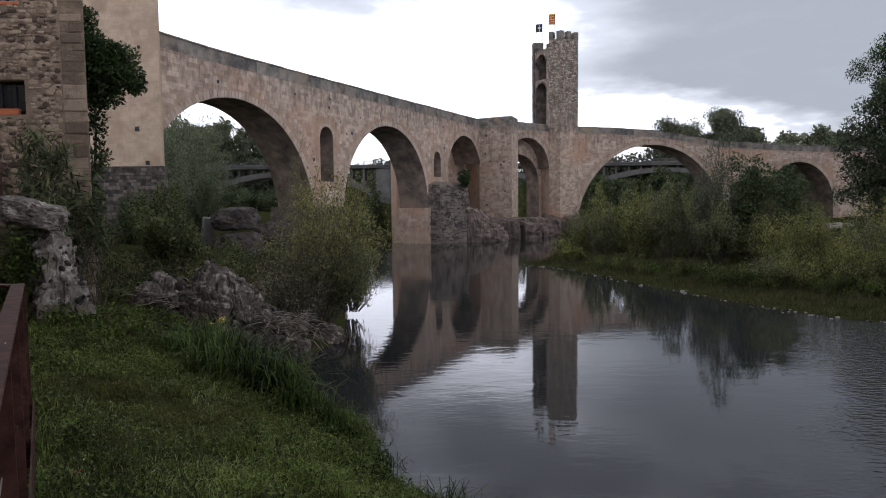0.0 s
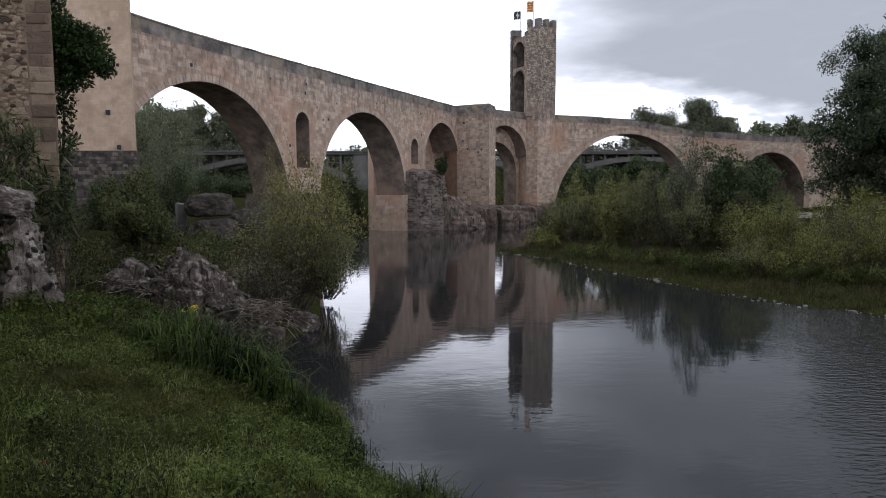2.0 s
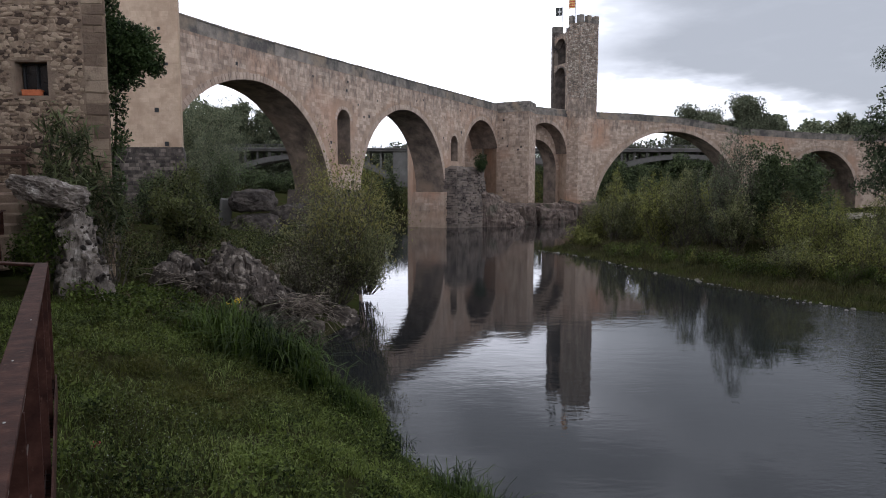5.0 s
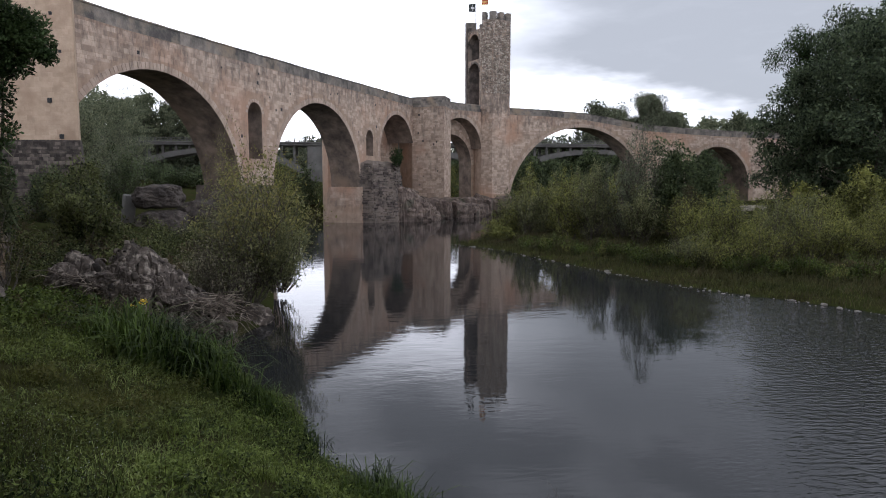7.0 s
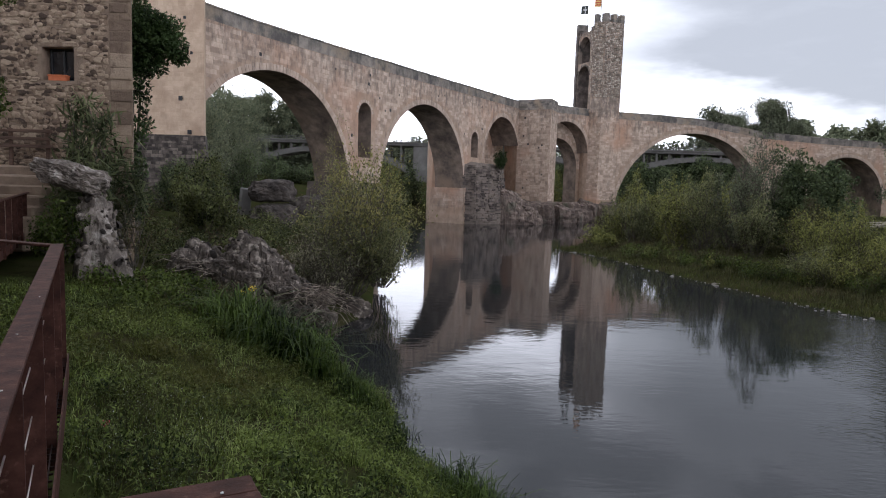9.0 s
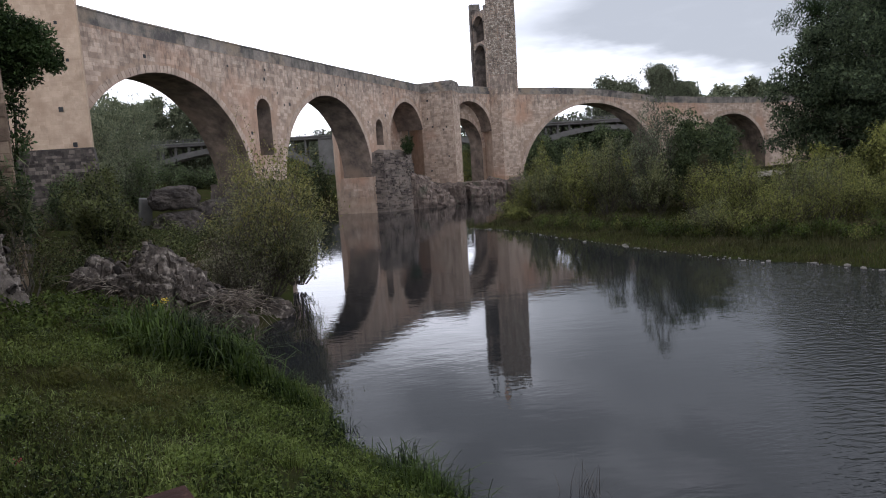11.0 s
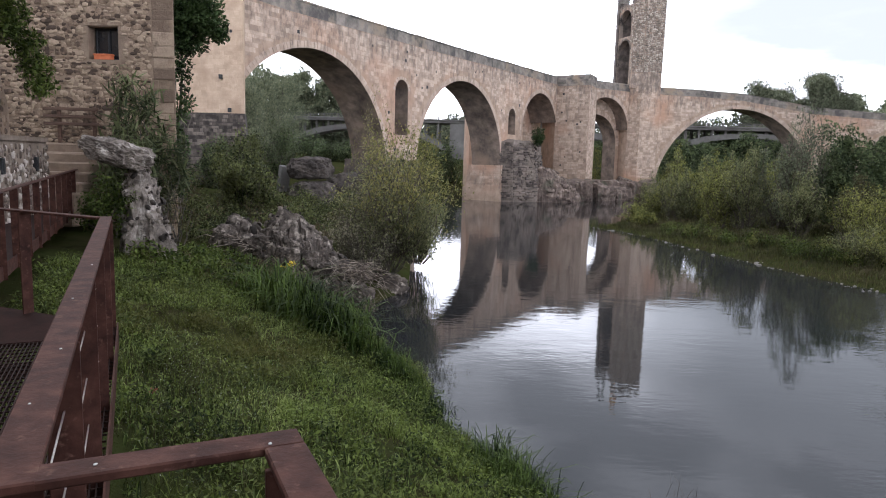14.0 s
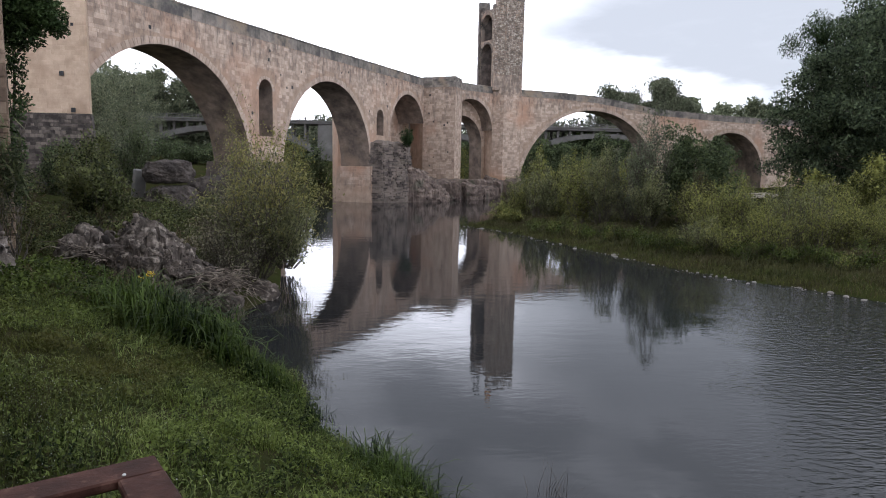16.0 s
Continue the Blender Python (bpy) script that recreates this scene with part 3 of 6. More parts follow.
def blob_variants():
    """Rounded field stones, front towards -y."""
    rnd, out = random.Random(2), []
    for _ in range(6):
        n, verts, faces = 9, [], []
        rim = []
        for k in range(n):
            a = k * math.tau / n + rnd.uniform(-0.15, 0.15)
            c, q = math.cos(a), math.sin(a)
            r = 0.5 / (abs(c) ** 3.2 + abs(q) ** 3.2) ** (1 / 3.2) * rnd.uniform(0.84, 1.04)
            rim.append((c * r, q * r))
        for y, f in ((0.0, 1.0), (-0.55, 0.97), (-0.92, 0.72)):
            verts += [(x * f, y + rnd.uniform(-0.06, 0.06), z * f) for x, z in rim]
        verts.append((0, -1.0, 0))
        for ring_k in range(2):
            for k in range(n):
                a, b = ring_k * n + k, ring_k * n + (k + 1) % n
                faces.append((a, b, b + n, a + n))
        faces += [(2 * n + k, 2 * n + (k + 1) % n, 3 * n) for k in range(n)]
        out.append((verts, faces))
    return out


BLOBS = blob_variants()
BLOB_MESHES = {}


def blob_object(name, mats, mat, parent, rnd, label=""):
    verts, faces = [], []
    for m in mats:
        base = len(verts)
        vs, fs = rnd.choice(BLOBS)
        verts += [tuple(m @ Vector(v)) for v in vs]
        faces += [tuple(base + i for i in f) for f in fs]
    return tagged(raw(name, verts, faces, mat, parent, smooth=True), label, kind="stuff")


def blob_parts(name, mats, mat, parent, rnd):
    if mat.name not in BLOB_MESHES:
        BLOB_MESHES[mat.name] = []
        for vs, fs in BLOBS:
            me = bpy.data.meshes.new("stone")
            me.from_pydata(vs, [], fs)
            me.materials.append(mat)
            me.shade_smooth()
            BLOB_MESHES[mat.name].append(me)
    for m in mats:
        ob = new(name, rnd.choice(BLOB_MESHES[mat.name]))
        ob.parent = parent
        ob.matrix_basis = m


def rubble(seg, s0, s1, z0, z1, rnd, size=(0.1, 0.24), margin=0.05, proud=(0.008, 0.034)):
    """Uneven rows of round stones of many sizes."""
    mats = []
    for m in courses(seg, s0, s1, z0, z1, rnd, h=size, ln=(size[0] * 1.1, size[1] * 1.7), proud=proud, margin=margin, skip=0.04):
        j = Matrix.Translation((rnd.uniform(-0.02, 0.02), 0, rnd.uniform(-0.035, 0.035)))
        k = rnd.uniform(0.85, 1.18)
        mats.append(j @ m @ Matrix.Rotation(rnd.gauss(0, 0.16), 4, "Y") @ Matrix.Diagonal((k, 1, rnd.uniform(0.8, 1.2), 1)))
    return mats


def build_parapet(seg, parent, rnd, thick=0.32, tall=1.0):
    """Parapet wall with a coping, along the front and the back edge."""
    for d0, name in ((0.02, "parapet"), (seg.depth - thick - 0.02, "parapet")):
        cuts = sorted({0.0, seg.length} | {s for s, _ in seg.top if 0 < s < seg.length} | set(np.arange(0, seg.length, 1.5).tolist()))
        bm, bc = bmesh.new(), bmesh.new()
        for s0, s1 in zip(cuts, cuts[1:]):
            ends = []
            for s in (s0, s1):
                zt = seg.height(s)
                ends.append([seg.at(s, zt - tall - 0.05, d0), seg.at(s, zt - tall - 0.05, d0 + thick), seg.at(s, zt - 0.14, d0 + thick), seg.at(s, zt - 0.14, d0)])
            va, vb = [bm.verts.new(p) for p in ends[0]], [bm.verts.new(p) for p in ends[1]]
            for k in range(4):
                bm.faces.new((va[k], va[(k + 1) % 4], vb[(k + 1) % 4], vb[k]))
            wob = rnd.uniform(-0.015, 0.02)
            rows = []
            for s in (s0 + 0.01, s1 - 0.01):
                zt = seg.height(s) + wob
                rows.append([seg.at(s, zt - 0.14, d0 - 0.07), seg.at(s, zt - 0.14, d0 + thick + 0.07), seg.at(s, zt - 0.03, d0 + thick + 0.05), seg.at(s, zt, d0 + thick / 2), seg.at(s, zt - 0.03, d0 - 0.05)])
            va, vb = [bc.verts.new(p) for p in rows[0]], [bc.verts.new(p) for p in rows[1]]
            for k in range(5):
                bc.faces.new((va[k], va[(k + 1) % 5], vb[(k + 1) % 5], vb[k]))
            bc.faces.new(va)
            bc.faces.new(vb[::-1])
        wall_ob = part(name, bm, M_parapet, parent, "dark weathered stone parapet")
        part("coping", bc, M_parapet, wall_ob)


# shade under the arches is put into this darker colour, along with stains
M_vault = surface("stained_shaded_vault", [(0.075, 0.06, 0.05), (0.18, 0.14, 0.112), (0.32, 0.245, 0.195)], 0.9, 0.95, 0.6, 6, patch=(0.26, 0.19, 0.14), patch_scale=0.25, patch_at=(0.55, 0.72))
rng = random.Random(11)
A, B = (-16.617, 43.138), (7.209, 90.291)
W = 3.7
seg_town = Seg(A, B, W, [(0, 15.6), (4, 15.47), (10, 15.45), (17, 15.45), (26.5, 15.48), (39, 15.54), (52.83, 15.6)],
               [round_arch(6.62, 8.93, 3.35), round_arch(28.65, 8.53, 3.85), round_arch(47.8, 5.5, 7.5), slot(17.65, 0.97, 6.6, 10.35), slot(39.63, 0.9, 7.6, 9.62)])
T1, T2, T3 = (17.41, 95.5), (18.82, 94.6), (21.63, 95.9)
seg_mid = Seg((11.2, 90.55), T1, 2.0, [(0, 15.4), (8, 15.42)], [round_arch(3.6, 4.35, 9.0, z0=-2)])
seg_in = Seg(seg_mid.at(0, 0, 2.002)[:2], seg_mid.at(9.8, 0, 2.002)[:2], 2.4, [(0, 14.9), (12, 14.9)], [round_arch(3.9, 4.1, 7.1, z0=-2)])
th = radians(14)
seg_far = Seg(T3, (T3[0] + math.cos(th), T3[1] + math.sin(th)), 3.7,
              [(0, 15.2), (5.8, 15.12), (12.1, 14.89), (17.8, 14.22), (23.7, 13.44), (25.6, 13.4), (32.7, 13.13), (44.5, 12.87), (75, 12.9)],
              [round_arch(12.2, 12.3, 0.4), round_arch(38.5, 6.8, 3.5)], length=75)

bridge = thing("stone_bridge", "old arched bridge of warm pinkish stone crossing the river", "bridge", kind="structure", at=(0, 0, 0))
for seg, name, first in ((seg_town, "town_span", True), (seg_mid, "middle_span", False), (seg_far, "far_span", False)):
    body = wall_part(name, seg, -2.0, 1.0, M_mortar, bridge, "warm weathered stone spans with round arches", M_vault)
    build_parapet(seg, body, rng)
    mats = courses(seg, 0.05, seg.length - 0.05, 0.0, 16, rng, drop=1.05)
    rings = [m for o in seg.openings for m in voussoirs(seg, o, rng, 0.5 if o["ring"] else 0.3, 0.34 if o["ring"] else 0.3)]
    if first:
        rings_near = [m for m in rings if m.translation.y < 57.5]
        rings = [m for m in rings if m.translation.y >= 57.5]
        near = [m for m in mats if m.translation.y < 48.2 and m.translation.z > 9.8]
        far_m = [m for m in mats if not (m.translation.y < 48.2 and m.translation.z > 9.8)]
        town_pieces = (near[:240], rings_near, body)
        mats = far_m + near[240:]
    stones_object("masonry", mats, M_ashlar, body, rng)
    stones_object("arch_ring", rings, M_ring, body, rng)

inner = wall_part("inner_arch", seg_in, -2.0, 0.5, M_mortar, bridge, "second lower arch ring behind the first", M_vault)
stones_object("masonry", courses(seg_in, 0.05, 8.2, 6, 14.4, rng), M_ashlar, inner, rng)
stones_object("arch_ring", voussoirs(seg_in, seg_in.openings[0], rng), M_ashlar, inner, rng)
bk = bmesh.new()
add_prism(bk, [seg_town.at(q, 0, d)[:2] for q, d in ((40.5, W), (47.2, W), (46.5, W + 3.2), (42.5, W + 4.2), (40, W + 2))], -1, 12.2)
part("rear_buttress", bk, M_mortar, bridge)
bk = bmesh.new()
add_prism(bk, [seg_town.at(q, 0, d)[:2] for q, d in ((40.7, W + 0.002), (56.3, W + 0.002), (56.3, W + 1.2), (40.7, W + 1.2))], -1, 14.2)
rear = part("rear_wall", bk, M_mortar, bridge, "stone wall closing the third arch behind")
sgr = Seg(seg_town.at(43.0, 0, W + 0.002)[:2], seg_town.at(54.5, 0, W + 0.002)[:2], 1, [(0, 20), (20, 20)])
stones_object("masonry", courses(sgr, 0.1, sgr.length - 0.1, 2.0, 13.5, rng, h=(0.28, 0.42), ln=(0.4, 0.9)), M_ashlar, rear, rng)

# wall behind the last arch takes the vault colour with its painted shade
bk = bmesh.new()
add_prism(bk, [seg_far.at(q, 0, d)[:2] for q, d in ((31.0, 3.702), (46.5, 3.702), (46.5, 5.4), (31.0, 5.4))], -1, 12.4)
part("rear_wall", bk, M_vault, bridge, "dark wall closing the last arch behind, shade in its colour")

# pier between the second and third arch: plinth, ruined cutwater
pb = bmesh.new()
add_prism(pb, [seg_town.at(s, 0, d)[:2] for s, d in ((36.9, -0.25), (42.4, -0.25), (42.4, W + 0.3), (36.9, W + 0.3))], -1.5, 4.0,
          [seg_town.at(s, 0, d)[:2] for s, d in ((36.3, -0.5), (43, -0.5), (43, W + 0.6), (36.3, W + 0.6))])
plinth = part("pier_plinth", pb, M_mortar, bridge)
sgp = Seg(seg_town.at(36.6, 0, -0.3)[:2], seg_town.at(42.7, 0, -0.3)[:2], 1, [(0, 9), (20, 9)])
stones_object("masonry", courses(sgp, 0.1, sgp.length - 0.1, 0.1, 3.9, rng, h=(0.26, 0.42), ln=(0.4, 1.0), proud=(0.01, 0.05)), M_ashlar, plinth, rng)
sgp = Seg(seg_town.at(36.7, 0, W)[:2], seg_town.at(36.7, 0, -0.3)[:2], 1, [(0, 9), (20, 9)])
stones_object("masonry", courses(sgp, 0.1, sgp.length - 0.05, 0.1, 3.9, rng, h=(0.26, 0.42), ln=(0.4, 1.0), proud=(0.01, 0.05)), M_ashlar, plinth, rng)
hrnd = random.Random(23)
# flat dark plates on the wall stand for the shade inside small holes
holes = bmesh.new()
for _ in range(90):
    s, z = hrnd.uniform(1, 51), hrnd.uniform(4.5, 14)
    if seg_town.blocked(s, z, 0.9):
        continue
    r = hrnd.uniform(0.07, 0.13)
    p = Vector(seg_town.at(s, z, -0.02))
    d_along = (Vector(seg_town.at(s + 1, z, 0)) - Vector(seg_town.at(s, z, 0))).normalized()
    d_out = (Vector(seg_town.at(s, z, -1)) - Vector(seg_town.at(s, z, 0))).normalized()
    add_box(holes, (-r, -0.004, -r), (r, 0.01, r * 1.2), Matrix(((d_along.x, d_out.x, 0, p.x), (d_along.y, d_out.y, 0, p.y), (0, 0, 1, p.z), (0, 0, 0, 1))))
tagged(part("putlog_hole", holes, M_black, bridge, "small dark plates for the shade in holes of the stonework"), kind="stuff")
pb = bmesh.new()
add_prism(pb, [seg_town.at(s, 0, d)[:2] for s, d in ((14.9, -0.2), (20.4, -0.2), (20.4, W + 0.3), (14.9, W + 0.3))], -1.5, 4.4,
          [seg_town.at(s, 0, d)[:2] for s, d in ((14.3, -0.6), (21, -0.6), (21, W + 0.6), (14.3, W + 0.6))])
part("pier_plinth", pb, M_dark_stone, bridge)

# triangular pier at the bend
bend = [(7.1, 90.35), (11.1, 87.8), (12.45, 91.5), (10.6, 95.6), (5.6, 94.2)]
pb = bmesh.new()
add_prism(pb, bend, -1.0, 14.4)
bend_pier = part("bend_pier", pb, M_mortar, bridge, "pointed stone pier rising to the parapet")
pb = bmesh.new()
add_prism(pb, bend, 14.4, 15.75)
part("parapet", pb, M_parapet, bend_pier)
for a, b in ((bend[0], bend[1]), (bend[1], bend[2])):
    sg = Seg(a, b, 0.5, [(0, 15.7), (9, 15.7)])
    stones_object("masonry", courses(sg, 0.02, sg.length - 0.02, 2.6, 15.7, rng, drop=1.35), M_ashlar, bend_pier, rng)
    stones_object("parapet_stones", courses(sg, 0.02, sg.length - 0.02, 14.42, 15.7, rng, h=(0.2, 0.3)), M_parapet, bend_pier, rng)

# the same dark plates for hole shade on the bend pier
hb = bmesh.new()
for _ in range(8):
    f, z = hrnd.uniform(0.08, 0.92), hrnd.uniform(4, 13.6)
    p = Vector((*bend[0], z)).lerp(Vector((*bend[1], z)), f)
    sd = (Vector(bend[1]) - Vector(bend[0])).normalized()
    r = hrnd.uniform(0.07, 0.13)
    add_box(hb, (-r, 0.03, -r), (r, 0.045, r * 1.2), Matrix(((sd.x, sd.y, 0, p.x), (sd.y, -sd.x, 0, p.y), (0, 0, 1, p.z), (0, 0, 0, 1))))
tagged(part("putlog_hole", hb, M_black, bend_pier, "small dark plates for the shade in holes of the stonework"), kind="stuff")

# the gate tower
tower = thing("gate_tower", "tall hexagonal stone gate tower with battlements standing on the bridge", "tower", kind="structure")
T0, T4 = (15.75, 100.0), (20.2, 100.5)
foot = bmesh.new()
add_prism(foot, [T1, T2, T3, T4, T0], -1.0, 14.9)
tower_foot = part("tower_pier", foot, M_mortar, tower, "warm ashlar pier under the tower")
facets = [(T0, T1, 26.2, [slot(2.55, 1.55, 15.3, 20.0), slot(2.55, 1.5, 22.0, 24.1)]), (T1, T2, 27.2, []), (T2, T3, 27.2, []), (T3, T4, 27.2, []), (T4, T0, 26.6, [])]
for k, (a, b, ztop, holes) in enumerate(facets):
    sg = Seg(a, b, 0.9, [(0, ztop), (9, ztop)], holes)
    side_wall = wall_part("tower_wall", sg, 14.9, 0.0, M_mortar if k < 3 else M_dark_stone, tower, "rough rubble stone wall", M_dark_stone)
    if k < 3:
        blob_object("masonry", rubble(sg, 0.02, sg.length - 0.02, 17.0, ztop, rng, size=(0.14, 0.27), margin=0.25, proud=(0.03, 0.1)), M_rubble, side_wall, rng)
        low_s = Seg(a, b, 0.5, [(0, 17.0), (9, 17.0)], [])
        if k:
            stones_object("ashlar", courses(low_s, 0.02, low_s.length - 0.02, 2.8, 17.0, rng), M_ashlar, side_wall, rng)
        for o in holes:
            stones_object("arch_ring", voussoirs(sg, o, rng, 0.28, 0.28), M_dark_stone, side_wall, rng)
    # merlons
    n = {0: 0, 1: 2, 2: 3, 3: 3, 4: 2}[k]
    for j in range(n):
        wide = sg.length / (2 * n - 1) if n > 1 else sg.length
        s0 = 2 * j * wide
        mb = bmesh.new()
        pts = [sg.at(s, 0, d)[:2] for s, d in ((s0, -0.03), (s0 + wide, -0.03), (s0 + wide, 0.75), (s0, 0.75))]
        add_prism(mb, pts, ztop - 0.02, ztop + 1.0 + rng.uniform(-0.15, 0.1))
        part("merlon", mb, M_parapet, side_wall)
    if k == 0:
        for s, wdt, hh in ((0.1, 1.2, 0.55), (1.5, 0.7, 0.25), (4.1, 0.8, 0.5)):
            mb = bmesh.new()
            add_prism(mb, [sg.at(q, 0, d)[:2] for q, d in ((s, -0.02), (s + wdt, -0.02), (s + wdt, 0.7), (s, 0.7))], ztop - 0.02, ztop + hh)
            part("broken_merlon", mb, M_dark_stone, side_wall)
# unseen floor added to keep sky light out of the hollow tower
vb = bmesh.new()
add_prism(vb, [(16.5, 99.4), (17.9, 96.2), (18.9, 95.7), (20.8, 96.5), (19.6, 99.7)], 25.6, 26.0)
part("tower_floor", vb, M_dark_stone, tower)
lb = bmesh.new()
sg = Seg(T1, T2, 0.5, [(0, 20), (9, 20)])
pts = [sg.at(s, 0, d)[:2] for s, d in ((-0.15, -0.18), (1.0, -0.18), (1.0, 0.3), (-0.15, 0.3))]
add_prism(lb, pts, 14.85, 15.25)
part("ledge", lb, M_ashlar, tower_foot)


def flag(at, pole_h, w, h, bands, label):
    """A flag on a pole, streaming to one side, with a wave in it."""
    f_ob = thing("flag", label, "flag", group="flags on the tower", at=at)
    fb = bmesh.new()
    tube(fb, (0, 0, 0), (0, 0, pole_h), 0.035, 0.03, 6)
    part("pole", fb, M_concrete, f_ob)
    for z0, z1, x0, x1, mat, front in bands:
        fb = bmesh.new()
        grid = []
        for i in range(13):
            xx = x0 + (x1 - x0) * i / 12
            row = []
            for z in (z0, z1):
                row.append([fb.verts.new((-xx * w, math.sin(xx * 7) * 0.09 - front + e, pole_h - h + z * h - xx * 0.12)) for e in (0, 0.006)])
            grid.append(row)
        for a, b in zip(grid, grid[1:]):
            fb.faces.new((a[0][0], b[0][0], b[1][0], a[1][0]))
            fb.faces.new((a[0][1], a[1][1], b[1][1], b[0][1]))
        part("cloth", fb, mat, f_ob)


M_flag_dark = surface("flag_dark", [(0.03, 0.035, 0.035), (0.06, 0.065, 0.06)], 3, 0.8, 0)
M_flag_white = surface("flag_white", [(0.6, 0.6, 0.6), (0.75, 0.75, 0.75)], 3, 0.8, 0)
M_flag_red = surface("flag_red", [(0.45, 0.08, 0.05), (0.55, 0.11, 0.07)], 3, 0.8, 0)
M_flag_gold = surface("flag_gold", [(0.6, 0.42, 0.12), (0.75, 0.55, 0.2)], 3, 0.8, 0)
flag((17.0, 98.6, 26.0), 4.2, 0.95, 1.15, [(0, 1, 0.02, 1, M_flag_dark, 0), (0.08, 0.92, 0.36, 0.48, M_flag_white, 0.02), (0.4, 0.6, 0.15, 0.7, M_flag_white, 0.024)], "dark flag with a pale cross on a thin pole")
stripes = [(k / 9, (k + 1) / 9, 0.02, 1, M_flag_red if k % 2 else M_flag_gold, 0) for k in range(9)]
flag((18.55, 97.0, 26.0), 5.2, 0.9, 1.5, stripes, "flag striped red and yellow on a thin pole")


# ---- rocks
def rock(name, at, size, seed, mat, label, rough=0.35, group="", cuts=4, turn=0.0, blocky=0.0, cobbled=1.0, crag=0.0):
    """A boulder: a sphere pushed about by noise at three scales."""
    bm = bmesh.new()
    bmesh.ops.create_icosphere(bm, subdivisions=cuts, radius=1.0)
    off = Vector((seed * 7.3, seed * 3.1, seed * 1.7))
    mean_size = (size[0] * size[1] * size[2]) ** (1 / 3)
    for v in bm.verts:
        p = v.co.copy()
        if blocky:
            k = max(abs(p.x), abs(p.y), abs(p.z))
            p = p.lerp(p / k * 0.8, blocky)
        e = Vector((p.x * size[0], p.y * size[1], p.z * size[2])) / mean_size
        n = noise.noise(e * 1.1 + off) * rough + noise.noise(e * 2.7 + off) * rough * 0.5 + noise.noise(e * 7.5 + off) * rough * 0.25
        n -= abs(noise.noise(e * 4.3 + off)) * rough * crag + noise.noise(e * 15 + off) * rough * crag * 0.3
        cell = noise.voronoi(e * 3.4 + off)[0]
        cobble = (min(0.5, cell[1] - cell[0]) * rough * 0.75 - 0.12 * rough) * cobbled
        v.co = p * (1 + n + cobble)
        v.co.x *= size[0]
        v.co.y *= size[1]
        v.co.z *= size[2]
    bmesh.ops.rotate(bm, verts=bm.verts[:], cent=(0, 0, 0), matrix=Matrix.Rotation(turn, 3, "Z"))
    ob = finish(bm, name, mat, smooth=cuts > 3 and not crag)
    ob.location = at
    return tagged(ob, label, "rock", group)


# ruined cutwater and the boulders at the feet of the bridge
rb = bmesh.new()
cw = Seg(seg_town.at(37.2, 0, 0.1)[:2], seg_town.at(46.5, 0, 0.1)[:2], 1, [(0, 9), (20, 9)])
outline = [(0, 0), (0.3, -1.4), (3.4, -2.6), (5.8, -2.2), (7.0, 0)]
bot = [(-0.4, 0.3), (-0.1, -1.9), (3.6, -3.5), (6.8, -3.0), (8.2, 0.3)]
add_prism(rb, [cw.at(s, 0, d)[:2] for s, d in outline], -1.0, 6.9, [cw.at(s, 0, d)[:2] for s, d in bot])
bmesh.ops.subdivide_edges(rb, edges=rb.edges[:], cuts=7, use_grid_fill=True)
for v in rb.verts:
    n = noise.noise(v.co * 0.7) * 0.3 + noise.noise(v.co * 2.2) * 0.14
    v.co += Vector((n * 0.6, -abs(n) * 0.5, (n - 0.25 * abs(noise.noise(v.co * 1.1))) * (v.co.z > 5)))
ruin = part("ruined_cutwater", rb, M_dark_stone, bridge, "dark ruined masonry at the foot of a pier")
for (a, b), (c, d) in (((outline[0], outline[1]), (bot[0], bot[1])), ((outline[1], outline[2]), (bot[1], bot[2])), ((outline[2], outline[3]), (bot[2], bot[3]))):
    mats = []
    for z in np.arange(0.2, 6.6, 0.19):
        f = (z + 1) / 7.9
        p = Vector(cw.at(c[0] + (a[0] - c[0]) * f, 0, c[1] + (a[1] - c[1]) * f)[:2])
        q = Vector(cw.at(d[0] + (b[0] - d[0]) * f, 0, d[1] + (b[1] - d[1]) * f)[:2])
        sg = Seg(p, q, 1, [(0, 20), (30, 20)])
        mats += courses(sg, 0, sg.length, z, z + 0.1, rng, h=(0.13, 0.24), ln=(0.2, 0.9), proud=(0.04, 0.26), skip=0.3)
    stones_object("masonry", mats, M_dark_stone, ruin, rng)
for k, (x, y, z, sx, sy, sz, turn) in enumerate([(10.7, 83.9, 0.2, 1.25, 1.6, 2.3, -0.2), (13.0, 85.2, 0.2, 1.6, 1.9, 2.2, 0.25), (15.3, 88.4, 0.0, 1.5, 1.7, 1.9, 0.6),
                                               (17.6, 93.4, 0.2, 1.4, 1.8, 2.5, -0.3), (20.3, 94.0, 0.3, 1.6, 1.6, 2.5, 0.7), (9.8, 88.5, 0.5, 3.4, 2.6, 2.2, 0.2), (14.6, 91.8, 0.5, 3.2, 2.4, 2.2, -0.1), (18.9, 96.6, 0.5, 3.0, 2.4, 2.6, 0.3)]):
    rock("boulder", (x, y, z), (sx, sy, sz), k + 3, M_brown_rock, "brown weathered boulder at the foot of the bridge pier", 0.24, "boulders under the bridge", 4, turn, 0.85, 0.5, 0.5)
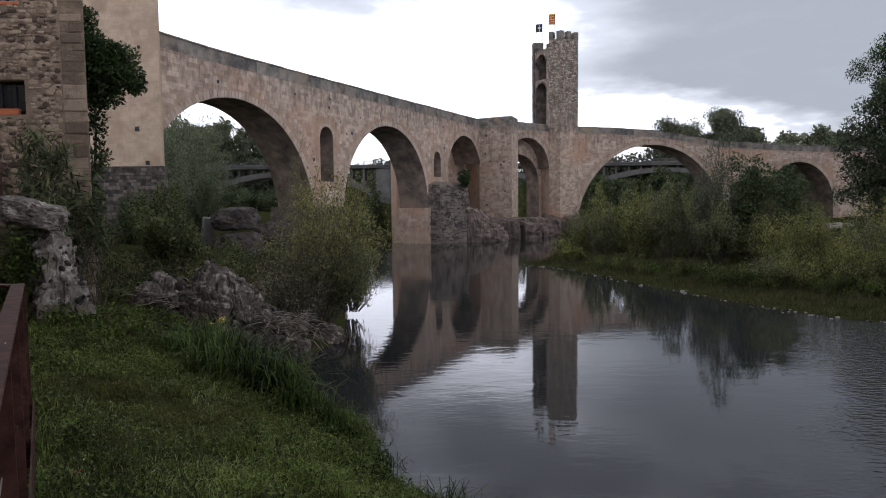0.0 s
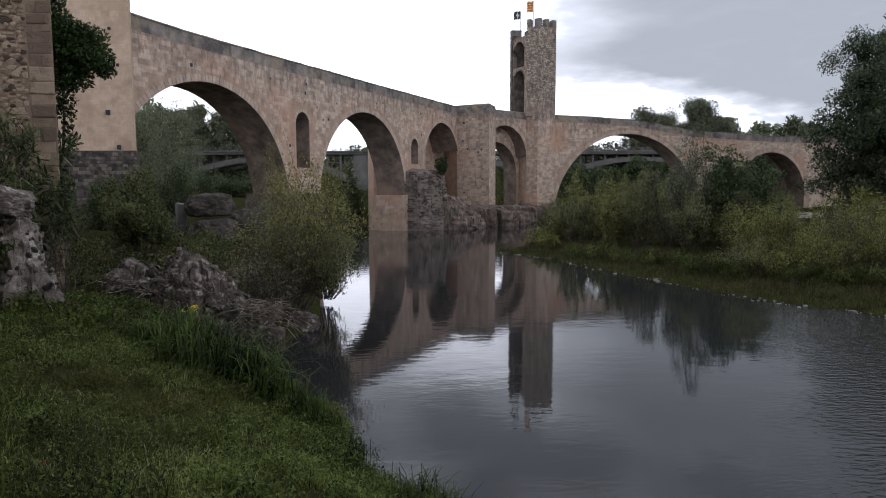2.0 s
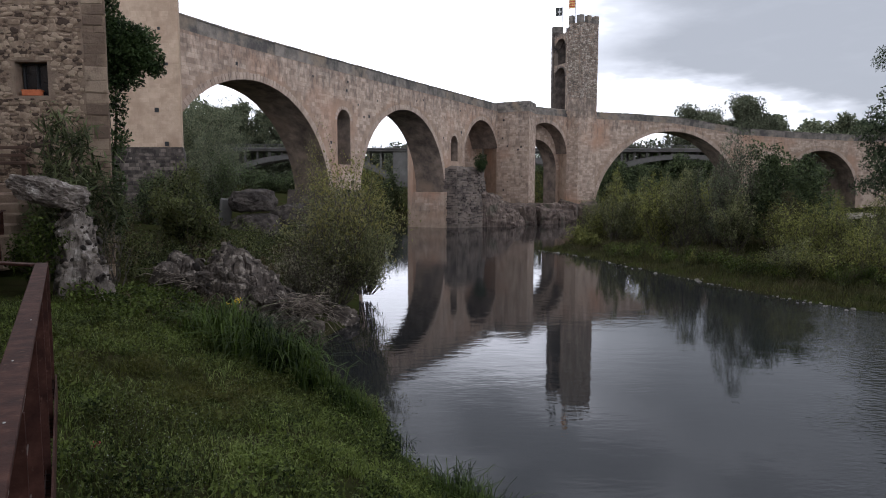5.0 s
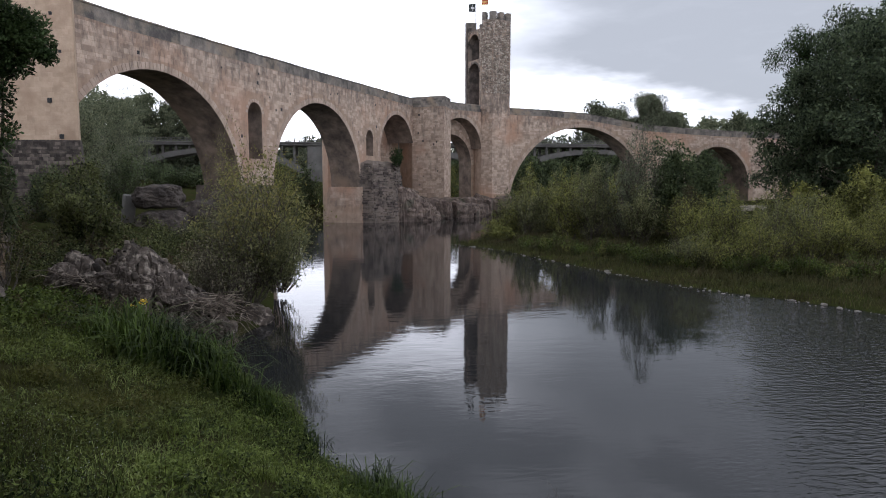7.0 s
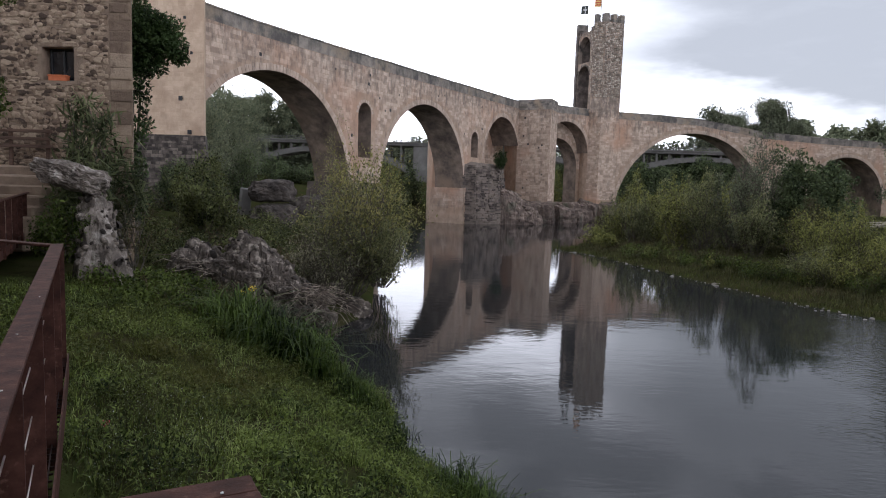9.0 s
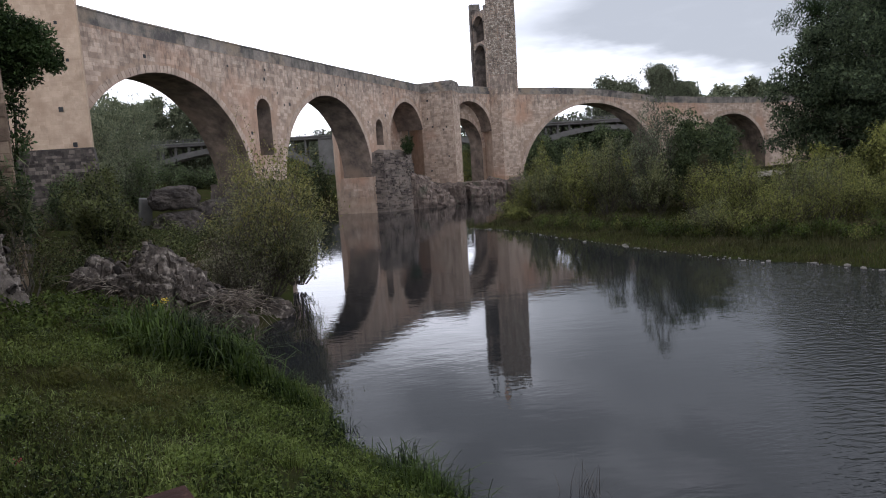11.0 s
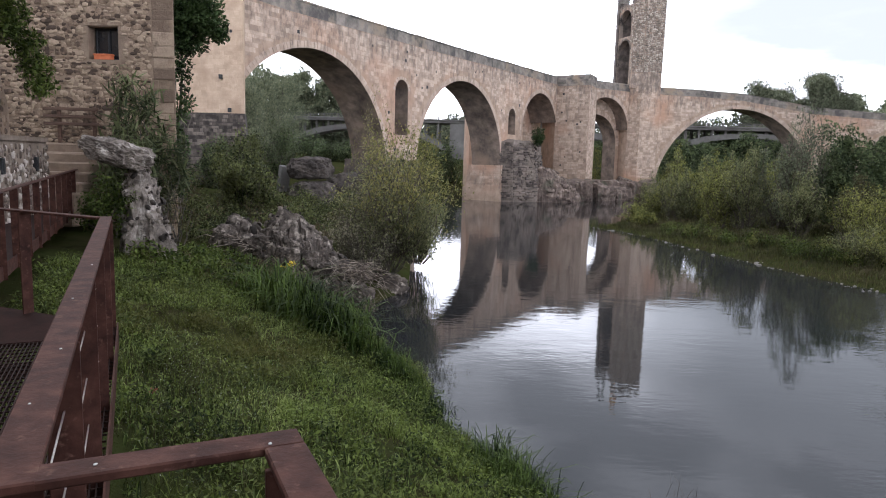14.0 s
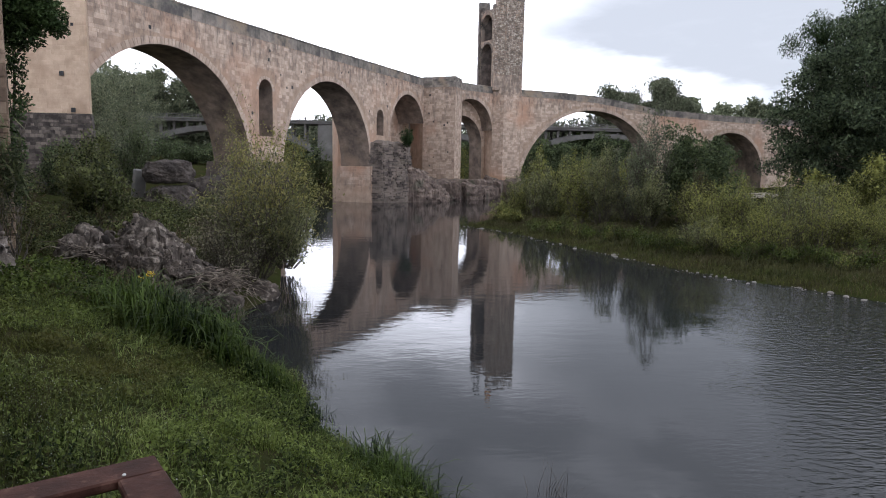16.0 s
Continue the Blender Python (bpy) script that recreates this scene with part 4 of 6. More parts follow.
for k, (x, y, z, sx, sy, sz) in enumerate([(-11.5, 40.6, 3.85, 1.55, 1.2, 0.78), (-11.2, 40.2, 2.35, 1.7, 1.2, 0.85), (-9.9, 39.5, 1.3, 1.5, 1.2, 0.9), (-17.9, 38.6, 2.7, 1.6, 0.9, 0.7), (-9.4, 46, 0.9, 2.4, 2.0, 1.5), (-10.6, 49, 1.6, 2.2, 2.0, 2.2)]):
    rock("boulder", (x, y, z), (sx, sy, sz), k + 31, M_dark_boulder, "dark broken boulder on the bank under the first arch", 0.22, "boulders under the bridge", 5, k * 0.9, 0.45, 0.4, 0.35)

cb = bmesh.new()
add_box(cb, (-0.3, -0.4, -1.6), (0.34, 0.4, 1.2), Matrix.Translation((-13.6, 41.6, 2.75)) @ Matrix.Rotation(0.12, 4, "Y") @ Matrix.Rotation(0.5, 4, "Z"), 0.06)
tagged(finish(cb, "concrete_block", M_concrete), "grey worn concrete block standing under the first arch", "block")

# ---- the abutment tower on the town side
abut = thing("abutment", "tall plain abutment of pale plastered stone on a dark base", "abutment", kind="structure")
ab = bmesh.new()
add_prism(ab, [(-30, 41.5), (-16.05, 41.5), (-16.57, 43.1), (-19.9, 44.9), (-19.9, 47.5), (-30, 47.5)], 7.1, 24)
ab_wall = part("wall", ab, M_render_wall, abut)
sga = Seg((-30, 41.5), (-16.05, 41.5), 1, [(0, 24), (20, 24)])
stones_object("masonry", courses(sga, 4, sga.length - 0.02, 7.15, 23.9, rng, h=(0.18, 0.34), ln=(0.25, 0.7), proud=(0.004, 0.014), skip=0.15), M_render_wall, ab_wall, rng)
# dark boxes before the plaster paint the shade of its holes
hb = bmesh.new()
for x, z in ((-19.75, 7.35), (-16.95, 7.3), (-20.0, 9.6), (-17.5, 9.35), (-18.6, 12.6), (-17.2, 14.2), (-20.3, 15.2), (-16.8, 12.1)):
    r = 0.11 if z < 11 else 0.07
    add_box(hb, (x - r, 41.38, z - r * 1.2), (x + r, 41.47, z + r * 1.2))
part("putlog_hole", hb, M_black, ab_wall)
ab = bmesh.new()
add_prism(ab, [(-30, 41.35), (-15.95, 41.35), (-16.5, 43.1), (-19.8, 44.9), (-19.8, 47.5), (-30, 47.5)], 0.5, 7.1, [(-30, 40.6), (-15.2, 40.6), (-15.9, 43.1), (-19.4, 44.9), (-19.4, 47.5), (-30, 47.5)])
ab_base = part("base", ab, M_base_stone, abut, "dark squared stone base")
mats = []
for z in np.arange(2.6, 7.0, 0.22):
    f = (z - 0.5) / 6.6
    sgb = Seg((-30, 40.6 + 0.75 * f), (-15.2 - 0.75 * f, 40.6 + 0.75 * f), 1, [(0, 30), (40, 30)])
    mats += courses(sgb, 5, sgb.length, z, z + 0.1, rng, h=(0.13, 0.24), ln=(0.16, 0.46), proud=(0.01, 0.05), skip=0.2)
stones_object("masonry", mats, M_base_stone, ab_base, rng)

# ---- the stone house on the bank
def box_hole(c, a, z0, z1):
    return {"c": c, "a": a, "z0": z0, "hi": lambda s: z1, "ring": False}


HY = 19.6
house = thing("stone_house", "rubble stone house with dressed corner stones and small dark windows", "house", kind="structure")
seg_house = Seg((-17.5, HY), (-10.0, HY), 0.55, [(0, 14.5), (20, 14.5)], [box_hole(5.65, 0.47, 7.36, 8.32), box_hole(5.55, 0.43, 10.5, 11.5)])
h_front = wall_part("wall", seg_house, 1.5, 0.0, M_house_mortar, house)
hs = bmesh.new()
add_prism(hs, [(-10.02, HY + 0.56), (-9.93, HY + 0.552), (-13.2, HY + 7.2), (-17.5, HY + 7.2), (-17.5, HY + 1.6), (-13, HY + 1.6)], 1.5, 14.5)
part("wall", hs, M_house_mortar, house)
hs = bmesh.new()
add_prism(hs, [(-10.0, HY), (-9.66, HY), (-9.92, HY + 0.55), (-10.0, HY + 0.55)], 1.5, 14.5)
part("corner", hs, M_quoin, house)
stones = rubble(seg_house, 0.02, 7.15, 2.4, 14.4, rng)
near_h = [m for m in stones if 5.2 < m.translation.z < 9.2 and m.translation.x > -13.4]
rest_h = [m for m in stones if not (5.2 < m.translation.z < 9.2 and m.translation.x > -13.4)]
blob_object("rubble", rest_h + near_h[280:], M_house_stone, h_front, rng)
blob_object("filler_rubble", rubble(seg_house, 0.02, 7.15, 2.4, 14.4, random.Random(77), size=(0.07, 0.15), proud=(0.01, 0.035)), M_house_stone, h_front, random.Random(78))
house_pieces = (near_h[:280], h_front)
quoins = courses(seg_house, 7.18, 7.84, 2.0, 14.4, rng, h=(0.16, 0.42), ln=(0.34, 1.1), proud=(0.008, 0.04), margin=0.0)
stones_object("quoins", quoins, M_quoin, h_front, rng, "dressed corner stones")
M_pane = surface("dark_pane", [(0.01, 0.011, 0.013), (0.02, 0.021, 0.024)], 2.0, 0.12, 0.0, spec=0.6)
for sc, z0, z1, box_on in ((5.65, 7.36, 8.32, True), (5.55, 10.5, 11.5, False)):
    x = -17.5 + sc
    win = thing("window", "small dark window set deep in the stone wall", "window", kind="structure")
    wbm = bmesh.new()
    add_box(wbm, (x - 0.45, HY + 0.36, z0), (x + 0.45, HY + 0.4, z1))
    part("pane", wbm, M_pane, win)
    for x0, x1, q0, q1 in ((x - 0.43, x - 0.37, z0, z1), (x + 0.37, x + 0.43, z0, z1), (x - 0.03, x + 0.03, z0 + 0.05, z1 - 0.05), (x - 0.37, x + 0.37, z0, z0 + 0.06), (x - 0.37, x + 0.37, z1 - 0.06, z1)):
        wbm = bmesh.new()
        add_box(wbm, (x0, HY + 0.30, q0), (x1, HY + 0.36, q1), bevel=0.008)
        part("frame", wbm, M_black if box_on else M_wood, win)
    wbm = bmesh.new()
    add_box(wbm, (x - 0.52, HY - 0.03, z0 - 0.1), (x + 0.52, HY + 0.3, z0 - 0.002), bevel=0.02)
    part("sill", wbm, M_quoin if box_on else M_terracotta, win)
    wbm = bmesh.new()
    add_box(wbm, (x - 0.64, HY - 0.018, z1 + 0.002), (x + 0.62, HY + 0.3, z1 + 0.15), bevel=0.03)
    part("lintel", wbm, M_quoin, win)
    if box_on:
        planter = thing("flower_box", "orange terracotta flower box on a window sill", "planter", at=(x - 0.05, HY + 0.1, z0))
        wbm = bmesh.new()
        add_box(wbm, (-0.27, -0.09, 0.0), (0.27, 0.09, 0.17), bevel=0.012)
        part("box", wbm, M_terracotta, planter)
        wbm = bmesh.new()
        add_box(wbm, (-0.285, -0.105, 0.13), (0.285, 0.105, 0.172), bevel=0.01)
        part("rim", wbm, M_terracotta, planter)
        wbm = bmesh.new()
        add_box(wbm, (0.30, 0.0, 0.0), (0.38, 0.16, 0.62), bevel=0.01)
        tagged(part("shutter_edge", wbm, M_concrete, win), "pale edge of an open casement")
        wbm_ob = win.children[-1]
        wbm_ob.location = (x - 0.05, HY + 0.1, z0 + 0.05)

# stairs and a wooden rail below the house
stair = thing("stone_steps", "worn stone steps climbing to the house", "steps", kind="structure")
for k in range(6):
    sb = bmesh.new()
    z1 = 3.5 + 0.27 * k
    y0 = 17.0 + 0.36 * k
    add_box(sb, (-13.6, y0, z1 - 0.9), (-11.3 - 0.03 * k, y0 + 0.5, z1), bevel=0.05)
    for v in sb.verts:
        v.co += Vector((noise.noise(v.co * 2) * 0.06, noise.noise(v.co * 2.3 + Vector((4, 0, 0))) * 0.05, noise.noise(v.co * 1.7) * 0.03))
    part("step", sb, M_house_mortar, stair)
fence = thing("wooden_rail", "brown wooden rail of three boards on posts", "railing")
for z in (5.42, 5.64, 5.86):
    fb = bmesh.new()
    add_box(fb, (-13.6, 19.22, z - 0.045), (-11.85, 19.27, z + 0.045), bevel=0.01)
    part("board", fb, M_wood, fence)
for x in (-13.15, -12.05):
    fb = bmesh.new()
    add_box(fb, (x - 0.05, 19.28, 4.7), (x + 0.05, 19.36, 5.93), bevel=0.01)
    part("post", fb, M_wood, fence)

# retaining wall of white pebbles beside the walkway, and the terrace above it
M_cobble = surface("white_cobble", [(0.10, 0.075, 0.06), (0.17, 0.135, 0.108), (0.24, 0.195, 0.16), (0.46, 0.41, 0.36)], 4.0, 0.9, 0.4, 16, vary=0.55)
M_earth_mortar = surface("earth_mortar", [(0.14, 0.105, 0.08), (0.25, 0.195, 0.15)], 3.0, 0.95, 0.6, 16)
rw = thing("retaining_wall", "low retaining wall of pale upright pebbles in mortar", "wall", kind="structure")
seg_rw = Seg((-4.9, 0.1), (-11.9, 16.9), 0.6, [(0, 4.85), (30, 4.85)])
rw_body = wall_part("wall", seg_rw, 2.0, 0.0, M_earth_mortar, rw)


def pebbles(seg, s0, s1, z0, z1, rnd, n, size=(0.05, 0.13), lean=0.25):
    mats = []
    for _ in range(n):
        h = rnd.uniform(*size) * 1.7
        mats.append(stone_matrix(seg, rnd.uniform(s0, s1), rnd.uniform(z0 + 0.08, z1 - 0.08), rnd.uniform(*size), h, rnd.uniform(0.02, 0.06), rnd.uniform(-lean, lean)))
    return mats


blob_object("pebbles", pebbles(seg_rw, 4, seg_rw.length, 2.9, 4.8, rng, 1500, (0.04, 0.12), 0.5), M_cobble, rw_body, rng)
cb = bmesh.new()
add_prism(cb, [seg_rw.at(s, 0, d)[:2] for s, d in ((0, -0.05), (seg_rw.length, -0.05), (seg_rw.length, 1.2), (0, 1.2))], 4.852, 4.96)
part("coping", cb, M_earth_mortar, rw_body)
for s in (11.4, 14.2, 16.9):
    wbm = bmesh.new()
    m = stone_matrix(seg_rw, s, 4.3, 1, 1, 1)
    add_box(wbm, (-0.11, -0.09, -0.17), (0.11, 0.02, 0.17), m, 0.01)
    add_box(wbm, (-0.07, -0.1, -0.1), (0.07, -0.085, 0.1), m)
    ob = finish(wbm, "wall_lamp", M_black)
    tagged(ob, "dark square lamp fixed on the pebble wall", "lamp", "wall lamps")
seg_up = Seg(seg_rw.at(0, 0, 0.75)[:2], seg_rw.at(17.9, 0, 0.75)[:2], 0.5, [(0, 8.5), (16.4, 8.4), (16.9, 7.4), (17.4, 6.4), (17.9, 5.7)], [box_hole(15.25, 0.95, 5.95, 6.95)])
up = wall_part("terrace_wall", seg_up, 4.9, 0.0, M_house_mortar, rw, "upper terrace wall of rough stones")
blob_object("rubble", rubble(seg_up, 4, 17.8, 4.97, 8.4, rng, size=(0.09, 0.2), margin=0.08), M_house_stone, up, rng)
tb = bmesh.new()
m = stone_matrix(seg_up, 15.25, 6.45, 1, 1, 1)
add_box(tb, (-1.0, 0.32, -0.6), (1.0, 0.36, 0.6), m)
part("dark_recess", tb, M_pane, rw)
for x0, x1, z0, z1 in ((-0.95, 0.95, 0.26, 0.31), (0.55, 0.62, -0.5, 0.5), (-0.6, -0.53, -0.5, 0.5)):
    tb = bmesh.new()
    add_box(tb, (x0, 0.02, z0), (x1, 0.07, z1), m, 0.005)
    part("guard_bar", tb, M_black, rw)

# ---- the rusty steel walkway
FX, FY = Vector((-0.4934, 0.8698)), Vector((0.8698, 0.4934))
O = Vector((-0.88, 1.045))
RAIL_Z, DECK_Z = 4.12, 3.07


def wp(a, b, z):
    v = O + FX * a + FY * b
    return Vector((v.x, v.y, z))


def bar(bm, p, q, wide, tall, bevel=0.004):
    """A flat bar from p to q: its top face lies on the line p q."""
    p, q = Vector(p), Vector(q)
    d = q - p
    x = d.normalized()
    y = Vector((-x.y, x.x, 0)).normalized()
    z = x.cross(y)
    m = Matrix(((x.x, y.x, z.x, p.x), (x.y, y.y, z.y, p.y), (x.z, y.z, z.z, p.z), (0, 0, 0, 1)))
    add_box(bm, (0, -wide / 2, -tall), (d.length, wide / 2, 0), m, bevel)


walkway = thing("steel_walkway", "rust-brown steel walkway with grating deck along the bank", "walkway", kind="structure")


def rail_run(p, q, posts, wires=3, end_posts=(True, True), name="railing", wide=0.10):
    """A handrail of flat steel on fin posts, with thin wires between them."""
    r_ob = thing(name, "rust-brown steel railing with flat handrail and thin wires", "railing", group="walkway railings")
    p, q = Vector(p), Vector(q)
    rb2 = bmesh.new()
    bar(rb2, p, q, wide, 0.022)
    part("handrail", rb2, M_corten, r_ob)
    d = (q - p)
    x = d.normalized()
    side_v = Vector((-x.y, x.x, 0))
    n = max(1, round(d.length / posts))
    for k in range(n + 1):
        if (k == 0 and not end_posts[0]) or (k == n and not end_posts[1]):
            continue
        c = p + d * min(max(k / n, 0.012), 0.988)
        pm = bmesh.new()
        m = Matrix(((side_v.x, x.x, 0, c.x), (side_v.y, x.y, 0, c.y), (0, 0, 1, c.z), (0, 0, 0, 1)))
        add_box(pm, (-0.055, -0.008, -(RAIL_Z - DECK_Z) - 0.18), (0.055, 0.008, -0.021), m, 0.002)
        part("post", pm, M_corten, r_ob)
    for k in range(wires):
        z = -0.26 - 0.24 * k
        pm = bmesh.new()
        tube(pm, p + Vector((0, 0, z)), q + Vector((0, 0, z)), 0.0035, 0.0035, 5)
        part("wire", pm, M_wire, r_ob)
    return r_ob


rail_run(wp(-0.058, 0.05, RAIL_Z), wp(5.5, 0.05, RAIL_Z), 1.1)
rail_run(wp(-0.015, 0.0, RAIL_Z - 0.0015), wp(-0.015, 0.62, RAIL_Z - 0.0015), 0.6, end_posts=(False, False), wide=0.085)
rail_run(wp(-0.06, 0.575, RAIL_Z + 0.0005), wp(-5.5, 0.575, RAIL_Z + 0.0005), 1.1, wide=0.09)
C2, C3 = Vector((-5.62, 6.52, RAIL_Z)), Vector((-12.0, 18.3, RAIL_Z))
rail_run(wp(5.46, 0.0, RAIL_Z - 0.002), C2, 1.0, 0, (False, True), wide=0.09)
rail_run(C2 + Vector((0, 0, 0.002)), C3, 1.15, 0)


for k, (a, b, r) in enumerate([(-0.02, 0.2, 0.004), (-0.045, 0.545, 0.004), (0.9, 0.062, 0.004), (1.7, 0.04, 0.004), (2.6, 0.07, 0.004), (0.4, 0.035, 0.003)]):
    sb = bmesh.new()
    bmesh.ops.create_icosphere(sb, subdivisions=2, radius=1.0)
    for v in sb.verts:
        v.co = Vector((v.co.x * r * (1 + 0.3 * noise.noise(v.co * 2 + Vector((k, 0, 0)))), v.co.y * r * 1.4, v.co.z * 0.0022))
    speck = finish(sb, "bird_dropping", M_flower_white)
    speck.location = wp(a, b, RAIL_Z + 0.001)
    tagged(speck, "small pale dried bird dropping on the rusty handrail", "dropping", "specks on the handrail")


def grating(b0, b1, a0, a1, name="grating"):
    """Bearing bars along the walkway and cross rods."""
    verts, faces = [], []

    def flat(p0, p1, half, top, deep, ax):
        base = len(verts)
        for pt in (p0, p1):
            for sg2 in (-1, 1):
                for z in (top, top - deep):
                    v = pt + ax * half * sg2
                    verts.append((v.x, v.y, z))
        faces.extend([(base, base + 2, base + 6, base + 4), (base, base + 4, base + 5, base + 1), (base + 2, base + 3, base + 7, base + 6)])

    b = b0
    while b < b1:
        flat(wp(a0, b, 0), wp(a1, b, 0), 0.003, DECK_Z, 0.03, FY.to_3d())
        b += 0.032
    a = a0
    while a < a1:
        flat(wp(a, b0, 0), wp(a, b1, 0), 0.003, DECK_Z - 0.003, 0.012, FX.to_3d())
        a += 0.1
    raw(name, verts, faces, M_grate, walkway)


grating(-1.75, 0.1, 0.0, 5.1)
grating(-1.75, 0.62, -6.0, -0.02)
fb = bmesh.new()
add_prism(fb, [wp(5.11, -1.75, 0).xy[:], wp(5.11, 0.1, 0).xy[:], wp(5.5, 0.1, 0).xy[:], C2.xy[:], (-5.9, 5.6)], DECK_Z - 0.03, DECK_Z + 0.004)
part("deck_plate", fb, M_plate, walkway)
fb = bmesh.new()
w2 = (C3 - C2).to_2d().normalized()
w2n = Vector((-w2.y, w2.x))
add_prism(fb, [C2.xy[:], (C2.xy + w2 * 0.01)[:], C3.xy[:], (C3.xy + w2n * 1.5)[:], (C2.xy + w2n * 1.6)[:]], DECK_Z - 0.03, DECK_Z)
part("deck_plate", fb, M_grate, walkway)
for p, q in ((wp(0, 0.115, DECK_Z + 0.03), wp(5.5, 0.115, DECK_Z + 0.03)), (wp(-5.5, 0.63, DECK_Z + 0.03), wp(0, 0.63, DECK_Z + 0.03)), (wp(0.01, 0.1, DECK_Z + 0.03), wp(0.01, 0.63, DECK_Z + 0.03)), (wp(-6, -1.76, DECK_Z + 0.03), wp(4.8, -1.76, DECK_Z + 0.03)),
             (C2 - Vector((0, 0, 1.02)), C3 - Vector((0, 0, 1.02)))):
    fb = bmesh.new()
    bar(fb, p, q, 0.012, 0.2, 0)
    part("edge_beam", fb, M_corten, walkway)
for a in (-4, -2, 0.3, 2.4, 4.6):
    fb = bmesh.new()
    bar(fb, wp(a, -1.75, DECK_Z - 0.04), wp(a, 0.1, DECK_Z - 0.04), 0.08, 0.12, 0)
    part("cross_beam", fb, M_corten, walkway)
white_stone = rock("white_stone", wp(4.3, -1.25, DECK_Z + 0.2), (0.22, 0.2, 0.36), 77, M_pale_stone, "pale rough stone standing on the walkway", 0.2, "", 4)
# low footing wall of pebbles under the second stretch
seg_ft = Seg((C2 + Vector((0.05, -0.02, 0))).xy[:], C3.xy[:], 0.25, [(0, 2.25), (30, 2.25)])
fw = thing("footing_wall", "low pale stone footing under the walkway", "wall", kind="structure")
fwb = wall_part("wall", seg_ft, 1.2, 0.0, M_earth_mortar, fw)
blob_object("pebbles", pebbles(seg_ft, 0, seg_ft.length, 1.6, 2.2, rng, 200), M_ridge_stone, fwb, rng)

# ---- rocks on the near bank
def conglomerate(name, label, spine, count, seed, size, core_mat, stone_mat, parent=None):
    """A ridge of stones grown together: a lumpy core along a spine of x, y, crest, foot, half width, with round stones set in it."""
    rnd = random.Random(seed)
    ob = parent or thing(name, label, "rock")
    rows = []
    sp = [np.array(p, float) for p in spine]
    steps = 14 * (len(sp) - 1)
    for i in range(steps + 1):
        f = i / 14
        k = min(int(f), len(sp) - 2)
        rows.append(sp[k] + (sp[k + 1] - sp[k]) * (f - k))
    bm = bmesh.new()
    grid = []
    for i, (x, y, top, foot, half) in enumerate(rows):
        ahead, behind = rows[min(i + 1, steps)], rows[max(i - 1, 0)]
        d = Vector((ahead[0] - behind[0], ahead[1] - behind[1], 0)).normalized()
        n = Vector((-d.y, d.x, 0))
        ring_v = []
        for j in range(25):
            a = math.pi * (j / 24 * 1.16 - 0.08)
            c, q = math.cos(a), math.sin(a)
            p = Vector((x, y, foot)) + n * (-c * half * (1 - 0.25 * max(q, 0))) + Vector((0, 0, (top - foot) * math.copysign(abs(q) ** 0.8, q)))
            cell = noise.voronoi(p * 2.6)[0]
            small = noise.voronoi(p * 6.5 + Vector((3, 1, 2)))[0]
            bulge = min(0.42, cell[1] - cell[0]) * 0.42 + min(0.4, small[1] - small[0]) * 0.14 + noise.noise(p * 1.1) * 0.22 - 0.14
            out = (n * -c + Vector((0, 0, max(q, 0.0)))).normalized()
            ring_v.append(bm.verts.new(p + out * bulge))
        grid.append(ring_v)
    for a, b in zip(grid, grid[1:]):
        for j in range(24):
            bm.faces.new((a[j], b[j], b[j + 1], a[j + 1]))
    for end in (grid[0], grid[-1]):
        bm.faces.new(end)
    bm.normal_update()
    spots = [(v.co.copy(), v.normal.copy()) for ring_v in grid for v in ring_v[2:20]]
    core = part(name if parent else "core", bm, core_mat, ob)
    mats = []
    for _ in range(count):
        p, nr = rnd.choice(spots)
        q = size[0] + (size[1] - size[0]) * rnd.random() ** 2.2
        face_q = (-nr).to_track_quat("Y", "Z").to_matrix().to_4x4()
        at = p + Vector((rnd.gauss(0, 0.05), rnd.gauss(0, 0.05), rnd.gauss(0, 0.05))) - nr * 0.05
        mats.append(Matrix.Translation(at) @ face_q @ Matrix.Rotation(rnd.uniform(0, math.tau), 4, "Y") @ Matrix.Diagonal((q * rnd.uniform(0.9, 1.5), 0.055 + q * rnd.uniform(0.08, 0.3), q * rnd.uniform(0.5, 1.0), 1)))
    blob_object("rubble", mats, stone_mat, core, rnd)
    return ob


rock("boulder", (-9.12, 15.55, 4.62), (0.92, 0.55, 0.36), 9, M_lichen_rock, "grey pitted slab with pale lichen lying on a stone pillar", 0.22, "bank rocks", 5, -0.1, 0.55, 0.5, 0.6).rotation_euler = (0, 0.2, 0)
conglomerate("rock_pillar", "pillar of grey stones grown together beside the walkway", [(-8.9, 15.75, 4.35, 2.2, 0.5), (-8.5, 15.6, 4.3, 2.2, 0.55), (-8.2, 15.5, 3.7, 2.0, 0.5), (-7.85, 15.4, 2.6, 1.9, 0.4)], 210, 14, (0.05, 0.2), M_lichen_rock, M_ridge_stone)
conglomerate("rock_ridge", "grey lumpy rock ridge of stones grown together running into the water",
             [(-8.3, 19.5, 2.4, 1.2, 0.6), (-7.8, 19.4, 2.85, 1.2, 0.8), (-7.0, 19.4, 2.5, 1.0, 0.85), (-6.4, 19.3, 3.05, 0.8, 0.95), (-5.8, 19.3, 2.95, 0.6, 1.0), (-5.0, 19.5, 2.15, 0.2, 0.9), (-4.35, 19.65, 1.5, -0.1, 0.7), (-3.85, 19.75, 0.9, -0.3, 0.45)], 560, 51, (0.05, 0.24), M_rock, M_ridge_stone)
